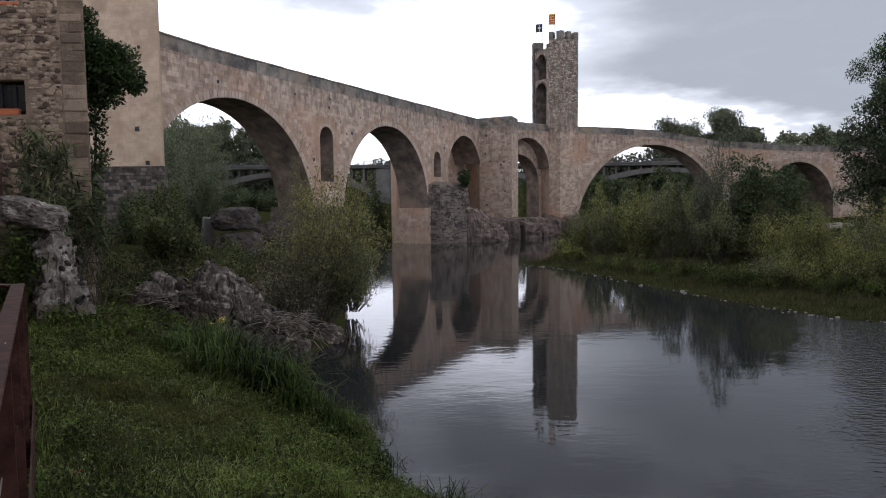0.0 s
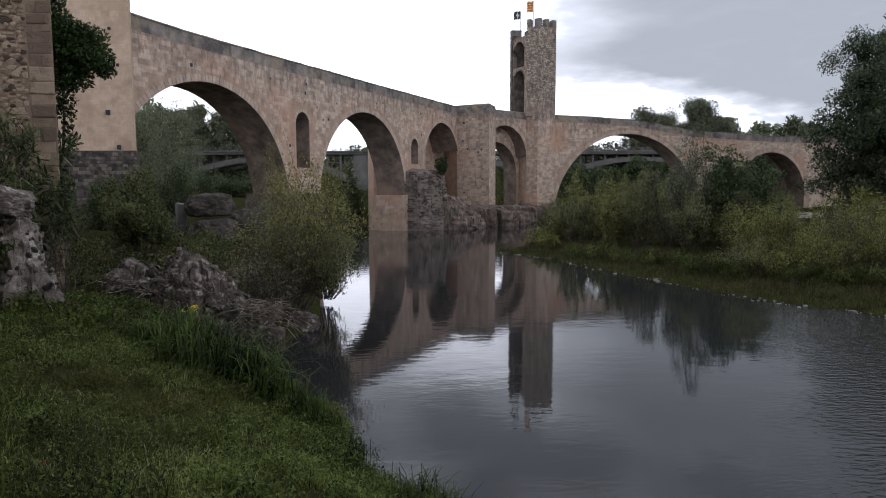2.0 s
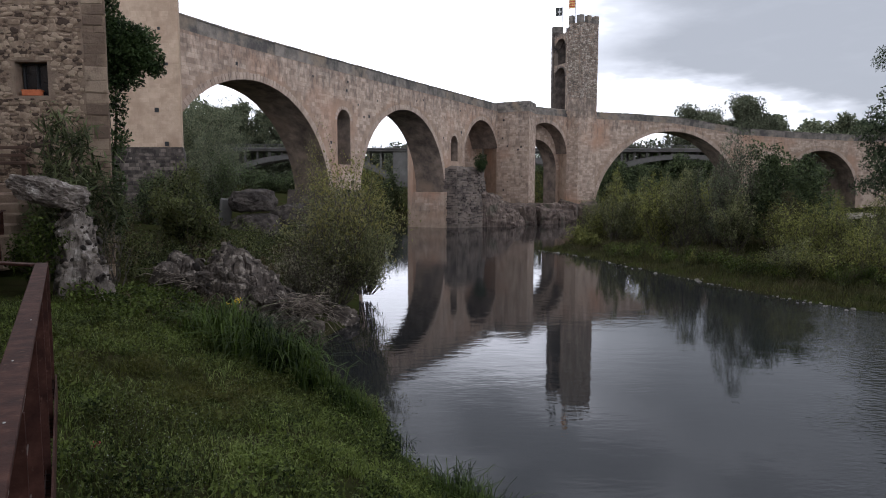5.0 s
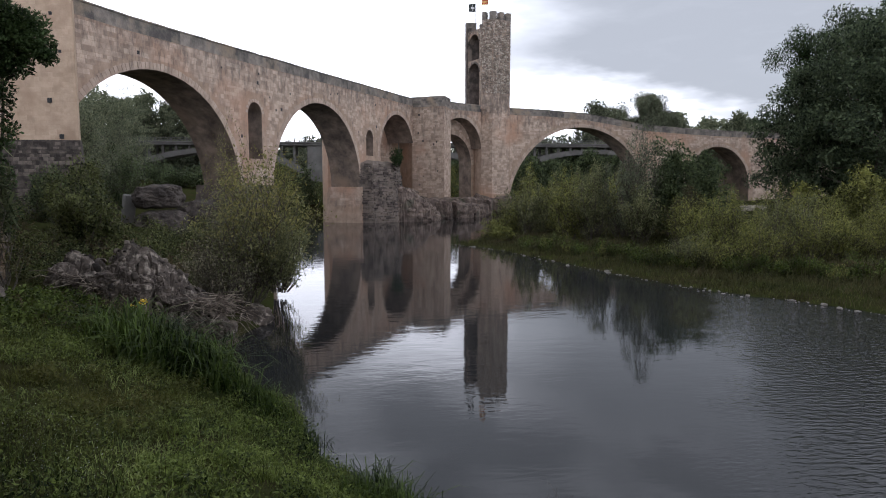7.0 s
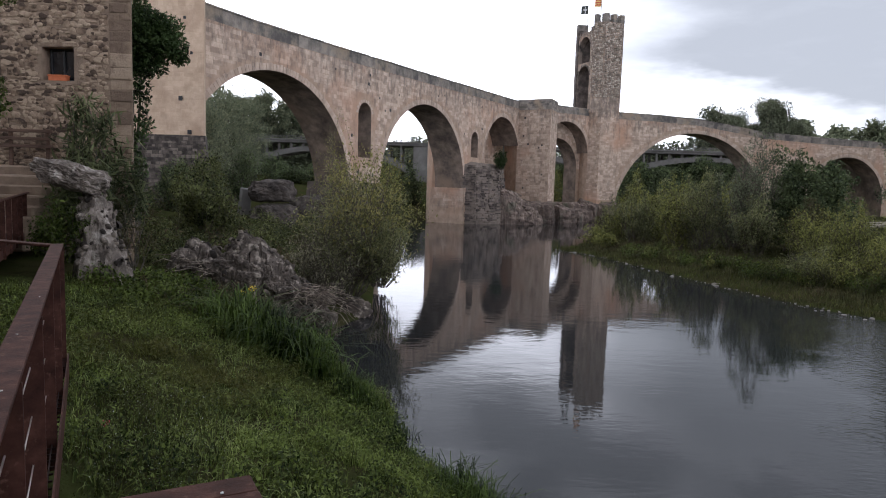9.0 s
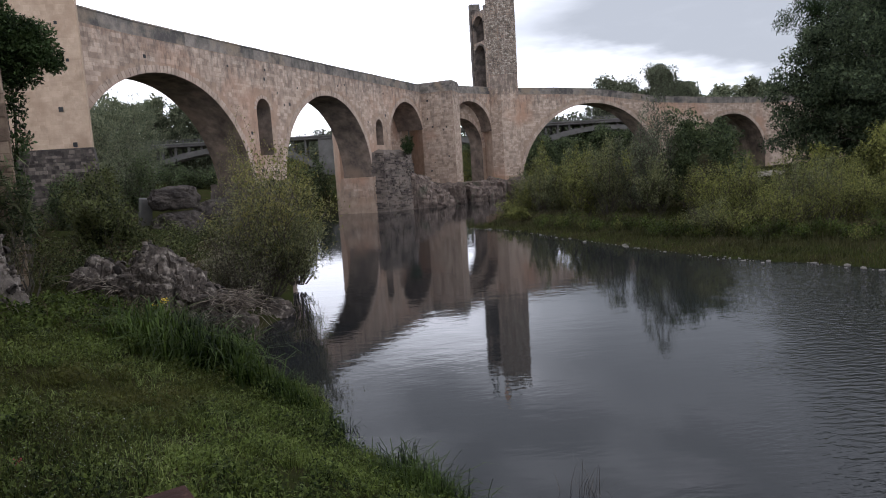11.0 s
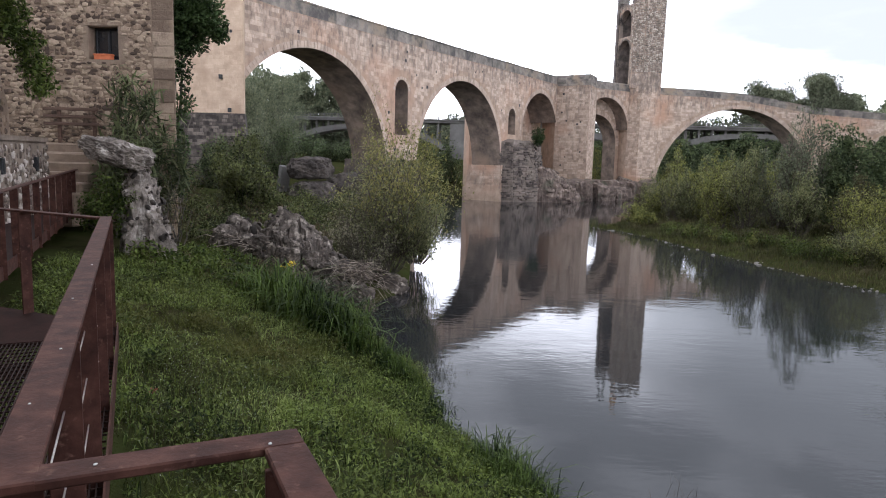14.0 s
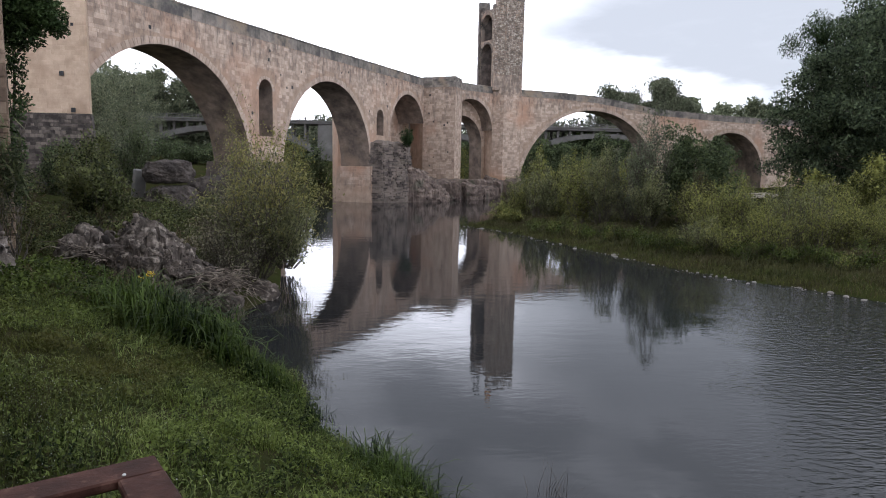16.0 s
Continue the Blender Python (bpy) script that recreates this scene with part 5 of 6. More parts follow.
conglomerate("sloping_mound", "", [(3.6, 79.0, 4.6, -0.6, 1.3), (5.0, 79.3, 4.1, -0.6, 1.8), (6.5, 79.8, 3.5, -0.6, 2.0), (7.9, 80.4, 2.3, -0.6, 1.9), (9.0, 81.0, 1.3, -0.6, 1.5), (9.6, 81.2, 0.3, -0.6, 0.8)], 420, 88, (0.15, 0.6), M_brown_rock, M_brown_rock, bridge)
srnd2 = random.Random(71)
for k, (x, y, z, q) in enumerate([(-6.2, 18.75, 2.35, 0.26), (-5.7, 18.7, 2.1, 0.24), (-6.6, 18.8, 2.1, 0.32), (-5.85, 18.55, 1.85, 0.3), (-5.3, 18.7, 1.75, 0.26), (-4.9, 18.75, 1.45, 0.24), (-7.2, 18.9, 2.1, 0.28), (-7.9, 18.9, 2.3, 0.34), (-5.9, 19.7, 2.45, 0.26), (-5.2, 19.8, 1.95, 0.26),
                                  (-4.05, 19.1, 0.7, 0.28), (-3.75, 19.25, 0.6, 0.24), (-4.35, 19.05, 0.75, 0.28), (-3.95, 19.2, 0.35, 0.22), (-4.65, 18.95, 0.85, 0.26)]):
    a = srnd2.uniform(0, math.tau)
    rock("ridge_stone", (x, y, z), (q * 1.25, q, q * 0.95), k + 700, M_rock, "craggy stone on the rock ridge", 0.3, "ridge stones", 4, a, 0.5, 0.3, 0.4)
rock("flat_rock", (-3.5, 23.2, 0.15), (0.5, 0.7, 0.45), 91, M_rock, "dark rock at the water's edge under the willow", 0.3, "bank rocks", 4)

# ---- unseen walls added to shade the bank, closing in beside and behind the walkway
for lo, hi in (((-34, -17, 0), (16, -16, 13)), ((-27, -16, 0), (-26, 12, 14))):
    cb = bmesh.new()
    add_box(cb, lo, hi)
    tagged(finish(cb, "wall_rear" if hi[0] > 0 else "wall_side", M_house_mortar), "plain rough stone wall, unseen, added to shade the bank", "wall", kind="structure")

# ---- the concrete road bridge upstream
road_bridge = thing("road_bridge", "pale concrete arch bridge carrying a road upstream", "bridge", kind="structure")
BY, BZ = 140.0, 12.5
rbm = bmesh.new()
add_box(rbm, (-110, BY - 0.4, BZ - 0.75), (150, BY + 8, BZ - 0.02), bevel=0.05)
part("deck", rbm, M_concrete, road_bridge)
rbm = bmesh.new()
add_box(rbm, (-110, BY - 0.7, BZ - 0.3), (150, BY + 0.4, BZ), bevel=0.05)
part("deck_edge", rbm, M_concrete, road_bridge)
for z in (BZ + 0.3, BZ + 0.62):
    rbm = bmesh.new()
    add_box(rbm, (-110, BY - 0.5, z - 0.045), (150, BY - 0.35, z + 0.045))
    part("rail", rbm, M_concrete, road_bridge)
for k in range(86):
    rbm = bmesh.new()
    add_box(rbm, (-109 + k * 3, BY - 0.55, BZ), (-108.75 + k * 3, BY - 0.3, BZ + 0.68))
    part("rail_post", rbm, M_concrete, road_bridge)
for c in (-87, -48, -9, 30.5, 70, 109):
    rbm = bmesh.new()
    add_box(rbm, (c - 1.5, BY, -1), (c + 1.5, BY + 7, BZ - 0.74), bevel=0.1)
    part("pier", rbm, M_concrete, road_bridge)
for c0, c1 in ((-87, -48), (-48, -9), (-9, 30.5), (30.5, 70), (70, 109)):
    x0, x1 = c0 + 1.5, c1 - 1.5
    cx, half = (x0 + x1) / 2, (x1 - x0) / 2
    rise = lambda x: 5.0 + 6.3 * math.sqrt(max(0.0, 1 - ((x - cx) / half) ** 2))
    for yy in (BY + 0.3, BY + 5.6):
        rbm = bmesh.new()
        rows = []
        for k in range(33):
            x = x0 + (x1 - x0) * k / 32
            z = rise(x)
            t = 0.9 + 0.5 * abs((x - cx) / half)
            rows.append([rbm.verts.new(p) for p in ((x, yy, z - t), (x, yy + 1.1, z - t), (x, yy + 1.1, z), (x, yy, z))])
        for a, b in zip(rows, rows[1:]):
            for j in range(4):
                rbm.faces.new((a[j], b[j], b[(j + 1) % 4], a[(j + 1) % 4]))
        arch_rib = part("arch_rib", rbm, M_concrete, road_bridge)
        n = 14
        for k in range(1, n):
            x = x0 + (x1 - x0) * k / n
            if BZ - 0.75 - rise(x) < 0.5:
                continue
            rbm = bmesh.new()
            add_box(rbm, (x - 0.22, yy + 0.2, rise(x) - 0.3), (x + 0.22, yy + 0.9, BZ - 0.74))
            part("spandrel_post", rbm, M_concrete, arch_rib)


# ---- vegetation
vrng = np.random.default_rng(5)


def leaf_mesh(name, centres, length, width, mat, parent, droop=0.0, lift=0.4):
    """One small four-cornered blade, folded along its middle, at each centre."""
    n = len(centres)
    a = vrng.uniform(0, 2 * np.pi, n)
    el = vrng.normal(lift - droop, 0.6, n)
    d = np.stack([np.cos(a) * np.cos(el), np.sin(a) * np.cos(el), np.sin(el)], 1)
    w = np.cross(d, np.array([0, 0, 1.0]) + vrng.normal(0, 0.5, (n, 3)))
    w /= np.linalg.norm(w, axis=1)[:, None] + 1e-9
    nrm = np.cross(d, w)
    size = vrng.uniform(0.6, 1.35, n)[:, None]
    ln, wd = length * size, width * size
    v = np.empty((n, 4, 3))
    v[:, 0] = centres - d * ln * 0.5
    v[:, 1] = centres + w * wd * 0.5 + nrm * wd * 0.15
    v[:, 2] = centres + d * ln * 0.5
    v[:, 3] = centres - w * wd * 0.5 + nrm * wd * 0.15
    me = bpy.data.meshes.new(name)
    me.vertices.add(n * 4)
    me.vertices.foreach_set("co", v.ravel())
    me.loops.add(n * 4)
    me.loops.foreach_set("vertex_index", np.arange(n * 4))
    me.polygons.add(n)
    me.polygons.foreach_set("loop_start", np.arange(n) * 4)
    me.polygons.foreach_set("loop_total", np.full(n, 4))
    me.update(calc_edges=True)
    me.materials.append(mat)
    ob = new(name, me)
    ob.parent = parent
    return ob


def clump_points(clumps, per, spread=1.0):
    """Points in soft uneven balls: clumps are rows of x, y, z, radius."""
    out = []
    for x, y, z, r in clumps:
        n = max(3, int(per * r * r))
        p = vrng.normal(0, 1, (n, 3))
        p /= np.linalg.norm(p, axis=1)[:, None]
        p *= (vrng.uniform(0, 1, n) ** 0.45)[:, None] * r * spread
        p[:, 2] *= 0.8
        out.append(p + (x, y, z))
    return np.concatenate(out)


def branches(bm, base, tip, r0, rnd, bend=0.15, steps=4):
    """A tapered, wandering limb; returns the points along it."""
    pts = [Vector(base)]
    d = Vector(tip) - Vector(base)
    for k in range(1, steps + 1):
        f = k / steps
        off = Vector((rnd.uniform(-1, 1), rnd.uniform(-1, 1), rnd.uniform(-0.6, 0.6))) * d.length * bend * 0.35 * (1 if k < steps else 0.3)
        pts.append(Vector(base) + d * f + off)
    for k in range(steps):
        tube(bm, pts[k], pts[k + 1], r0 * (1 - k / steps * 0.8), r0 * (1 - (k + 1) / steps * 0.8), 6)
    return pts


def tree(name, at, height, width, mat, label, category="tree", group="", leaf_size=(0.25, 0.12), density=60, trunk=0.3, bare=0.25, seed=1, limbs=14, clump=0.22, top=1.0):
    """A tree: tapered trunk, limbs and a crown of leaf clumps at the limbs' ends, with gaps between."""
    rnd = random.Random(seed)
    x, y = at[:2]
    z = at[2] if len(at) > 2 else gz(x, y) - 0.1
    t_ob = thing(name, label, category, group, at=(x, y, z))
    bm = bmesh.new()
    spine = branches(bm, (0, 0, 0), (rnd.uniform(-0.05, 0.05) * width, rnd.uniform(-0.05, 0.05) * width, height * 0.82), trunk, rnd, 0.08, 6)
    clumps = []
    for k in range(limbs):
        f = bare + (0.98 - bare) * (k + rnd.random()) / limbs
        i = min(5, int(f * 0.82 / 0.82 * 6))
        start = spine[i].lerp(spine[i + 1], f * 6 - i if f * 6 - i < 1 else 1.0)
        a = k * 2.4 + rnd.uniform(-0.5, 0.5)
        belly = math.sin(math.pi * min(1, 0.22 + 0.78 * (f - bare) / (1 - bare))) ** 0.6 * top
        reach = width / 2 * belly * rnd.uniform(0.65, 1.05)
        end = start + Vector((math.cos(a) * reach, math.sin(a) * reach, height * rnd.uniform(0.06, 0.18)))
        pts = branches(bm, start, end, trunk * 0.35 * (1 - 0.6 * f), rnd, 0.3, 4)
        for j, p in enumerate(pts[1:]):
            r = width * clump * rnd.uniform(0.55, 1.1) * (0.7 + 0.3 * (j / 3))
            clumps.append((p.x + rnd.uniform(-1, 1) * r * 0.6, p.y + rnd.uniform(-1, 1) * r * 0.6, p.z + rnd.uniform(-0.4, 0.8) * r, r))
    for k in range(4):
        clumps.append((spine[-1].x + rnd.uniform(-1, 1) * width * 0.1, spine[-1].y + rnd.uniform(-1, 1) * width * 0.1, spine[-1].z + rnd.uniform(0, 0.16) * height, width * clump * rnd.uniform(0.4, 0.7)))
    part("trunk", bm, M_bark, t_ob)
    leaf_mesh("crown", clump_points(clumps, density), leaf_size[0], leaf_size[1], mat, t_ob)
    return t_ob


def shrub(name, at, height, width, mat, label, category="shrub", group="", leaf_size=(0.12, 0.04), stems=26, per_stem=130, seed=1, lean=(0, 0), fan=1.0, fuzz=0.22, start=0.15, depth=None, stem_r=0.02):
    """A many-stemmed shrub: stems fanning from the foot, leaves along each."""
    rnd = random.Random(seed)
    x, y = at[:2]
    z = at[2] if len(at) > 2 else gz(x, y) - 0.08
    s_ob = thing(name, label, category, group, at=(x, y, z))
    bm = bmesh.new()
    cen = []
    for k in range(stems):
        a = rnd.uniform(0, math.tau)
        q = math.sqrt(rnd.random())
        ex, ey = math.cos(a) * q * width / 2 * fan, math.sin(a) * q * (depth or width) / 2 * fan
        hh = height * (1 - 0.45 * q * q) * rnd.uniform(0.6, 1.05)
        base = Vector((ex * 0.25, ey * 0.25, 0))
        tip = Vector((ex + lean[0] * hh / height, ey + lean[1] * hh / height, hh))
        pts = branches(bm, base, tip, stem_r * rnd.uniform(0.6, 1.2), rnd, 0.2, 5)
        p = np.array([tuple(v) for v in pts])
        m = int(per_stem * hh / height * rnd.uniform(0.6, 1.3))
        knots = start + (1.0 - start) * vrng.uniform(0, 1, 7) ** 0.75
        f = np.clip(knots[vrng.integers(0, 7, m)] + vrng.normal(0, 0.035, m), 0.03, 1.03)
        i = np.clip((f * 5).astype(int), 0, 4)
        c = p[i] + (p[i + 1] - p[i]) * (f * 5 - i)[:, None]
        c = c + vrng.normal(0, 1, (m, 3)) * fuzz * width * 0.13 * (0.5 + f[:, None])
        cen.append(c)
    tagged(part("stem_mass", bm, M_bark, s_ob), kind="stuff")
    cen = np.concatenate(cen)
    cen = cen[cen[:, 2] > 0.02]
    leaf_mesh("foliage", cen, leaf_size[0], leaf_size[1], mat, s_ob)
    return s_ob


def thicket(name, spots, mat, label, category, leaf_size, per, group="", lift=0.3):
    """A low tangle: leaf clumps lying over the ground at the given spots of x, y, z above ground, radius."""
    ob = thing(name, label, category, group, kind="stuff")
    rows = [(x, y, gz(x, y) + z, r) for x, y, z, r in spots]
    leaf_mesh("foliage", clump_points(rows, per), leaf_size[0], leaf_size[1], mat, ob, lift=lift)
    return ob


# willow over the water in the middle of the view
shrub("willow_bush", (-3.95, 23.7, 0.5), 5.0, 4.5, M_willow, "bushy grey-green willow leaning over the water", "bush", stems=54, per_stem=230, seed=3, leaf_size=(0.13, 0.042), lean=(0.5, -0.2), fuzz=0.34, start=0.08, stem_r=0.022)
shrub("willow_bush", (-2.7, 23.3, 1.0), 2.9, 2.4, M_willow, "bushy grey-green willow branch hanging to the water", "bush", stems=34, per_stem=260, seed=8, leaf_size=(0.12, 0.04), lean=(0.35, -0.2), fuzz=0.34, start=0.12)
shrub("willow_bush", (-4.6, 22.6, 0.6), 2.8, 3.4, M_twig, "grey twiggy lower part of the willow over the bank", "bush", stems=50, per_stem=150, seed=9, leaf_size=(0.11, 0.038), fuzz=0.34, start=0.05)
shrub("willow_shoots", (-5.1, 28.5, 1.0), 6.6, 3.0, M_tip, "thin young willow shoots with pale yellow-green leaves", "bush", stems=44, per_stem=130, seed=12, leaf_size=(0.09, 0.03), fuzz=0.2, start=0.35)
shrub("willow_shoots", (-3.6, 23.8, 1.2), 4.9, 4.8, M_tip, "loose willow shoots with pale yellow leaves over the bush", "bush", stems=60, per_stem=130, seed=15, leaf_size=(0.13, 0.045), lean=(0.4, -0.2), fuzz=0.25, start=0.5)
shrub("bush", (-3.6, 30.0, 0.5), 4.4, 3.2, M_scrub, "yellow-green bush on the bank", "bush", stems=40, per_stem=230, seed=13, leaf_size=(0.12, 0.045), fuzz=0.3)
M_archleaf_dim = leaf("oleander_leaf", (0.045, 0.058, 0.026), (0.21, 0.235, 0.11), 0.35)
# oleander and ivy at the house
shrub("oleander", (-9.95, 18.1), 4.9, 2.4, M_archleaf_dim, "oleander shrub with narrow leaves before the house", "shrub", stems=34, per_stem=200, seed=21, leaf_size=(0.46, 0.055), fuzz=0.34, start=0.35)
shrub("bush", (-8.5, 17.0), 3.0, 1.3, M_rough, "thin withered stems beside the corner of the house", "bush", stems=12, per_stem=60, seed=22, leaf_size=(0.14, 0.03), fuzz=0.3, start=0.3)
evergreen = thing("evergreen", "dark evergreen bush growing from the side of the house", "bush", at=(0, 0, 0))
eb = bmesh.new()
branches(eb, (-11.2, 22.6, 2.5), (-11.0, 22.8, 8.4), 0.1, random.Random(6), 0.1, 5)
branches(eb, (-11.1, 22.7, 7.4), (-9.7, 22.6, 8.9), 0.05, random.Random(7), 0.2, 4)
part("trunk", eb, M_bark, evergreen)
leaf_mesh("foliage", clump_points([(-11.3, 22.8, 10.9, 0.55), (-11.2, 22.8, 10.1, 0.75), (-10.9, 22.7, 9.3, 0.95), (-10.3, 22.6, 9.0, 0.85), (-9.75, 22.5, 8.95, 0.6), (-11.2, 22.6, 8.4, 0.7), (-10.5, 22.6, 8.35, 0.6), (-9.5, 22.5, 8.6, 0.35), (-10.0, 22.5, 9.55, 0.65), (-11.3, 22.7, 9.7, 0.9), (-11.6, 22.8, 8.9, 0.8), (-10.6, 22.6, 9.6, 0.8)], 2300), 0.14, 0.07, M_darkleaf, evergreen)
ivy = thing("ivy", "dark ivy hanging down the side of the house", "ivy")
for k in range(4):
    ib = bmesh.new()
    branches(ib, (-10.7 - 0.12 * k, 21.9 + 0.1 * k, 2.6), (-10.85 + 0.1 * k, 22.5, 8.6 - 0.4 * k), 0.03, random.Random(810 + k), 0.12, 7)
    part("stem", ib, M_bark, ivy)
leaf_mesh("foliage", clump_points([(-10.75 + 0.1 * math.sin(k), 21.9 + 0.05 * k, 3.4 + 0.42 * k, 0.34 + 0.12 * math.sin(k * 2.1)) for k in range(14)], 1100), 0.13, 0.08, M_darkleaf, ivy)
hanging = thing("hanging_shrub", "green shrub hanging over the terrace wall", "shrub")
hb2 = bmesh.new()
for q in range(7):
    branches(hb2, (-12.4, 14.4 + 0.1 * q, 8.3), (-11.1 - 0.12 * q, 15.3 - 0.2 * q, 7.0 + 0.35 * q), 0.04, random.Random(40 + q), 0.25, 4)
part("limb_mass", hb2, M_bark, hanging)
leaf_mesh("foliage", clump_points([(-11.6, 14.9, 8.3, 0.6), (-11.9, 14.4, 8.6, 0.75), (-11.3, 15.1, 7.8, 0.45), (-11.05, 15.3, 7.2, 0.36), (-10.95, 15.45, 6.65, 0.38), (-10.9, 15.5, 6.2, 0.34), (-12.3, 14.0, 8.9, 0.9), (-11.2, 14.0, 8.5, 0.6), (-11.6, 13.2, 8.6, 0.7), (-11.3, 16.2, 9.0, 0.5), (-11.3, 14.6, 8.0, 0.6), (-11.5, 13.8, 7.8, 0.7), (-11.2, 13.2, 8.2, 0.6), (-11.1, 14.5, 7.3, 0.4), (-11.9, 15.0, 8.2, 0.6), (-11.45, 15.0, 7.75, 0.5), (-11.15, 15.0, 7.3, 0.45), (-10.95, 15.05, 6.85, 0.4), (-10.85, 15.05, 6.45, 0.36), (-10.75, 15.05, 6.05, 0.3)], 2000), 0.12, 0.055, M_bramble, hanging)
# brambles between the house, the ridge and the bridge
brng = random.Random(33)
spots, brown = [], []
for _ in range(300):
    y = brng.uniform(20.2, 42)
    x = brng.uniform(-4.6 - 0.36 * y, -2.2 - 0.16 * y)
    if -14.2 < x + (40 - y) * 0.27 < -9.0 and y > 27:
        continue
    (brown if brng.random() < 0.32 else spots).append((x, y, brng.uniform(0.0, 0.6) * (0.6 + (y - 20) * 0.03), brng.uniform(0.3, 0.8)))
thicket("brambles", spots, M_thicket, "dark green brambles covering the bank", "brambles", (0.13, 0.06), 380)
thicket("withered_brambles", brown, M_withered, "brown withered brambles among the green ones", "brambles", (0.16, 0.03), 300, lift=0.5)
for k, (x, y, h, w, m) in enumerate([(-10.4, 27, 2.6, 2.8, M_thicket), (-12.6, 31.5, 3.2, 3.0, M_thicket), (-15.0, 38.8, 3.6, 2.8, M_thicket), (-7.4, 33, 1.6, 2.0, M_thicket), (-15.6, 36.5, 3.0, 2.6, M_midleaf), (-17.6, 51, 6.6, 3.6, M_farleaf), (-16.2, 49, 5.4, 3.0, M_midleaf)]):
    shrub("bush", (x, y), h, w, m, "leafy green bush on the bank below the bridge", "bush", "bank bushes", stems=34, per_stem=260, seed=60 + k, leaf_size=(0.16, 0.07), fuzz=0.35, start=0.1)
for k, (x, y, h, w) in enumerate([(-6.5, 90, 5.5, 5), (-3, 93, 5, 5), (2, 97, 6, 6), (-10, 88, 6, 6), (8, 104, 7, 6), (14, 108, 7, 7), (20, 114, 8, 8), (-14, 84, 5, 5)]):
    shrub("bush", (x, y), h, w, M_scrub if k % 2 else M_midleaf, "green bush on the bank beyond the bridge", "bush", "bushes beyond the bridge", stems=30, per_stem=130, seed=80 + k, leaf_size=(0.3, 0.14), fuzz=0.35, start=0.05)
# leafy trees just behind the first arch
for k, (x, y, z, h, w) in enumerate([(-24.6, 62, 2.0, 9.6, 6.0), (-27.5, 68, 2.0, 11.0, 7.0), (-31.5, 78, 2.0, 12.8, 8.0), (-28.4, 80, 2.0, 12.6, 6.6), (-41, 108, 2.0, 16.6, 9.0), (-37, 112, 2.0, 17.0, 9.0), (-46, 110, 2.0, 16.5, 9.0)]):
    tree("tree", (x, y, z), h, w, M_archleaf, "leafy grey-green tree behind the first arch", "tree", "trees behind the arch", (0.26, 0.10), 120, 0.2, 0.04, 360 + k, 44, 0.15)
for k, (x, y, h, w) in enumerate([(-60, 166, 23, 12), (-55, 164, 22.5, 11), (-51, 170, 23, 11), (-47.5, 160, 23.5, 11), (-43.5, 163, 22.5, 10), (-39.5, 164, 20.5, 9), (-36, 168, 16.5, 9)]):
    tree("tree", (x, y, 2.0), h, w, M_archleaf, "leafy grey-green tree beyond the road bridge", "tree", "trees behind the arch", (0.5, 0.24), 75, 0.3, 0.06, 380 + k, 40, 0.17)
for k, (x, y, h, w) in enumerate([(-25.5, 100, 3.2, 6), (-21.5, 99, 3.6, 6), (-29, 104, 4.0, 7), (-17.5, 101, 3.4, 6)]):
    shrub("bush", (x, y), h, w, M_midleaf, "dark green bush below the road bridge", "bush", "bushes below the road bridge", stems=30, per_stem=150, seed=95 + k, leaf_size=(0.34, 0.17), fuzz=0.35, start=0.05)
for k in range(9):
    shrub("bush", (27 + 5.5 * k, 127 + 3 * math.sin(k * 2.1)), 7.4 + math.sin(k * 1.3), 9, M_midleaf, "dark green bush below the road bridge", "bush", "bushes below the road bridge", stems=30, per_stem=150, seed=900 + k, leaf_size=(0.42, 0.22), fuzz=0.35, start=0.03)
shrub("bush", (4.4, 77.6, 6.3), 2.3, 2.2, M_darkleaf, "dark bush growing on top of the ruined masonry", "bush", stems=22, per_stem=170, seed=99, leaf_size=(0.18, 0.1), fuzz=0.35, start=0.15)
shrub("bush", (-9.2, 15.25, 2.6), 1.7, 1.5, M_bramble, "dark leafy bush under the slab beside the walkway", "bush", stems=26, per_stem=260, seed=98, leaf_size=(0.09, 0.05), fuzz=0.35, start=0.05)
# trees seen through the arches and over the bridge
far_spec = [(-52, 96, 13, 12), (-47, 118, 17, 15), (-60, 120, 18, 16), (-24, 162, 8, 14), (-40, 165, 14, 16), (-2, 165, 7, 12), (14, 165, 9, 14),
            (30, 162, 10, 14), (44, 164, 12, 14), (54, 168, 12, 15), (22, 176, 10, 14), (38, 180, 12, 16), (86, 156, 12, 14)]
for k, (x, y, h, w) in enumerate(far_spec):
    tree("tree", (x, y, 1.5), h, w, M_farleaf if k % 3 else M_midleaf, "grey-green broadleaf tree in the distance", "tree", "distant trees", (0.7, 0.42), 42, 0.35, 0.12, 100 + k, 22, 0.22)
tree("tree", (68.0, 153, 2.5), 22.8, 10.5, M_farleaf, "tall round broadleaf tree beyond the bridge", "tree", "trees beyond the bridge", (0.42, 0.24), 120, 0.4, 0.25, 150, 28, 0.25)
tree("tree", (57.5, 152, 2.5), 19.6, 12, M_farleaf, "round broadleaf tree beyond the bridge", "tree", "trees beyond the bridge", (0.42, 0.24), 120, 0.4, 0.25, 151, 28, 0.25)
tree("tree", (73.0, 155, 2.5), 18.6, 10, M_farleaf, "round broadleaf tree beyond the bridge", "tree", "trees beyond the bridge", (0.42, 0.24), 120, 0.4, 0.25, 152, 26, 0.25)
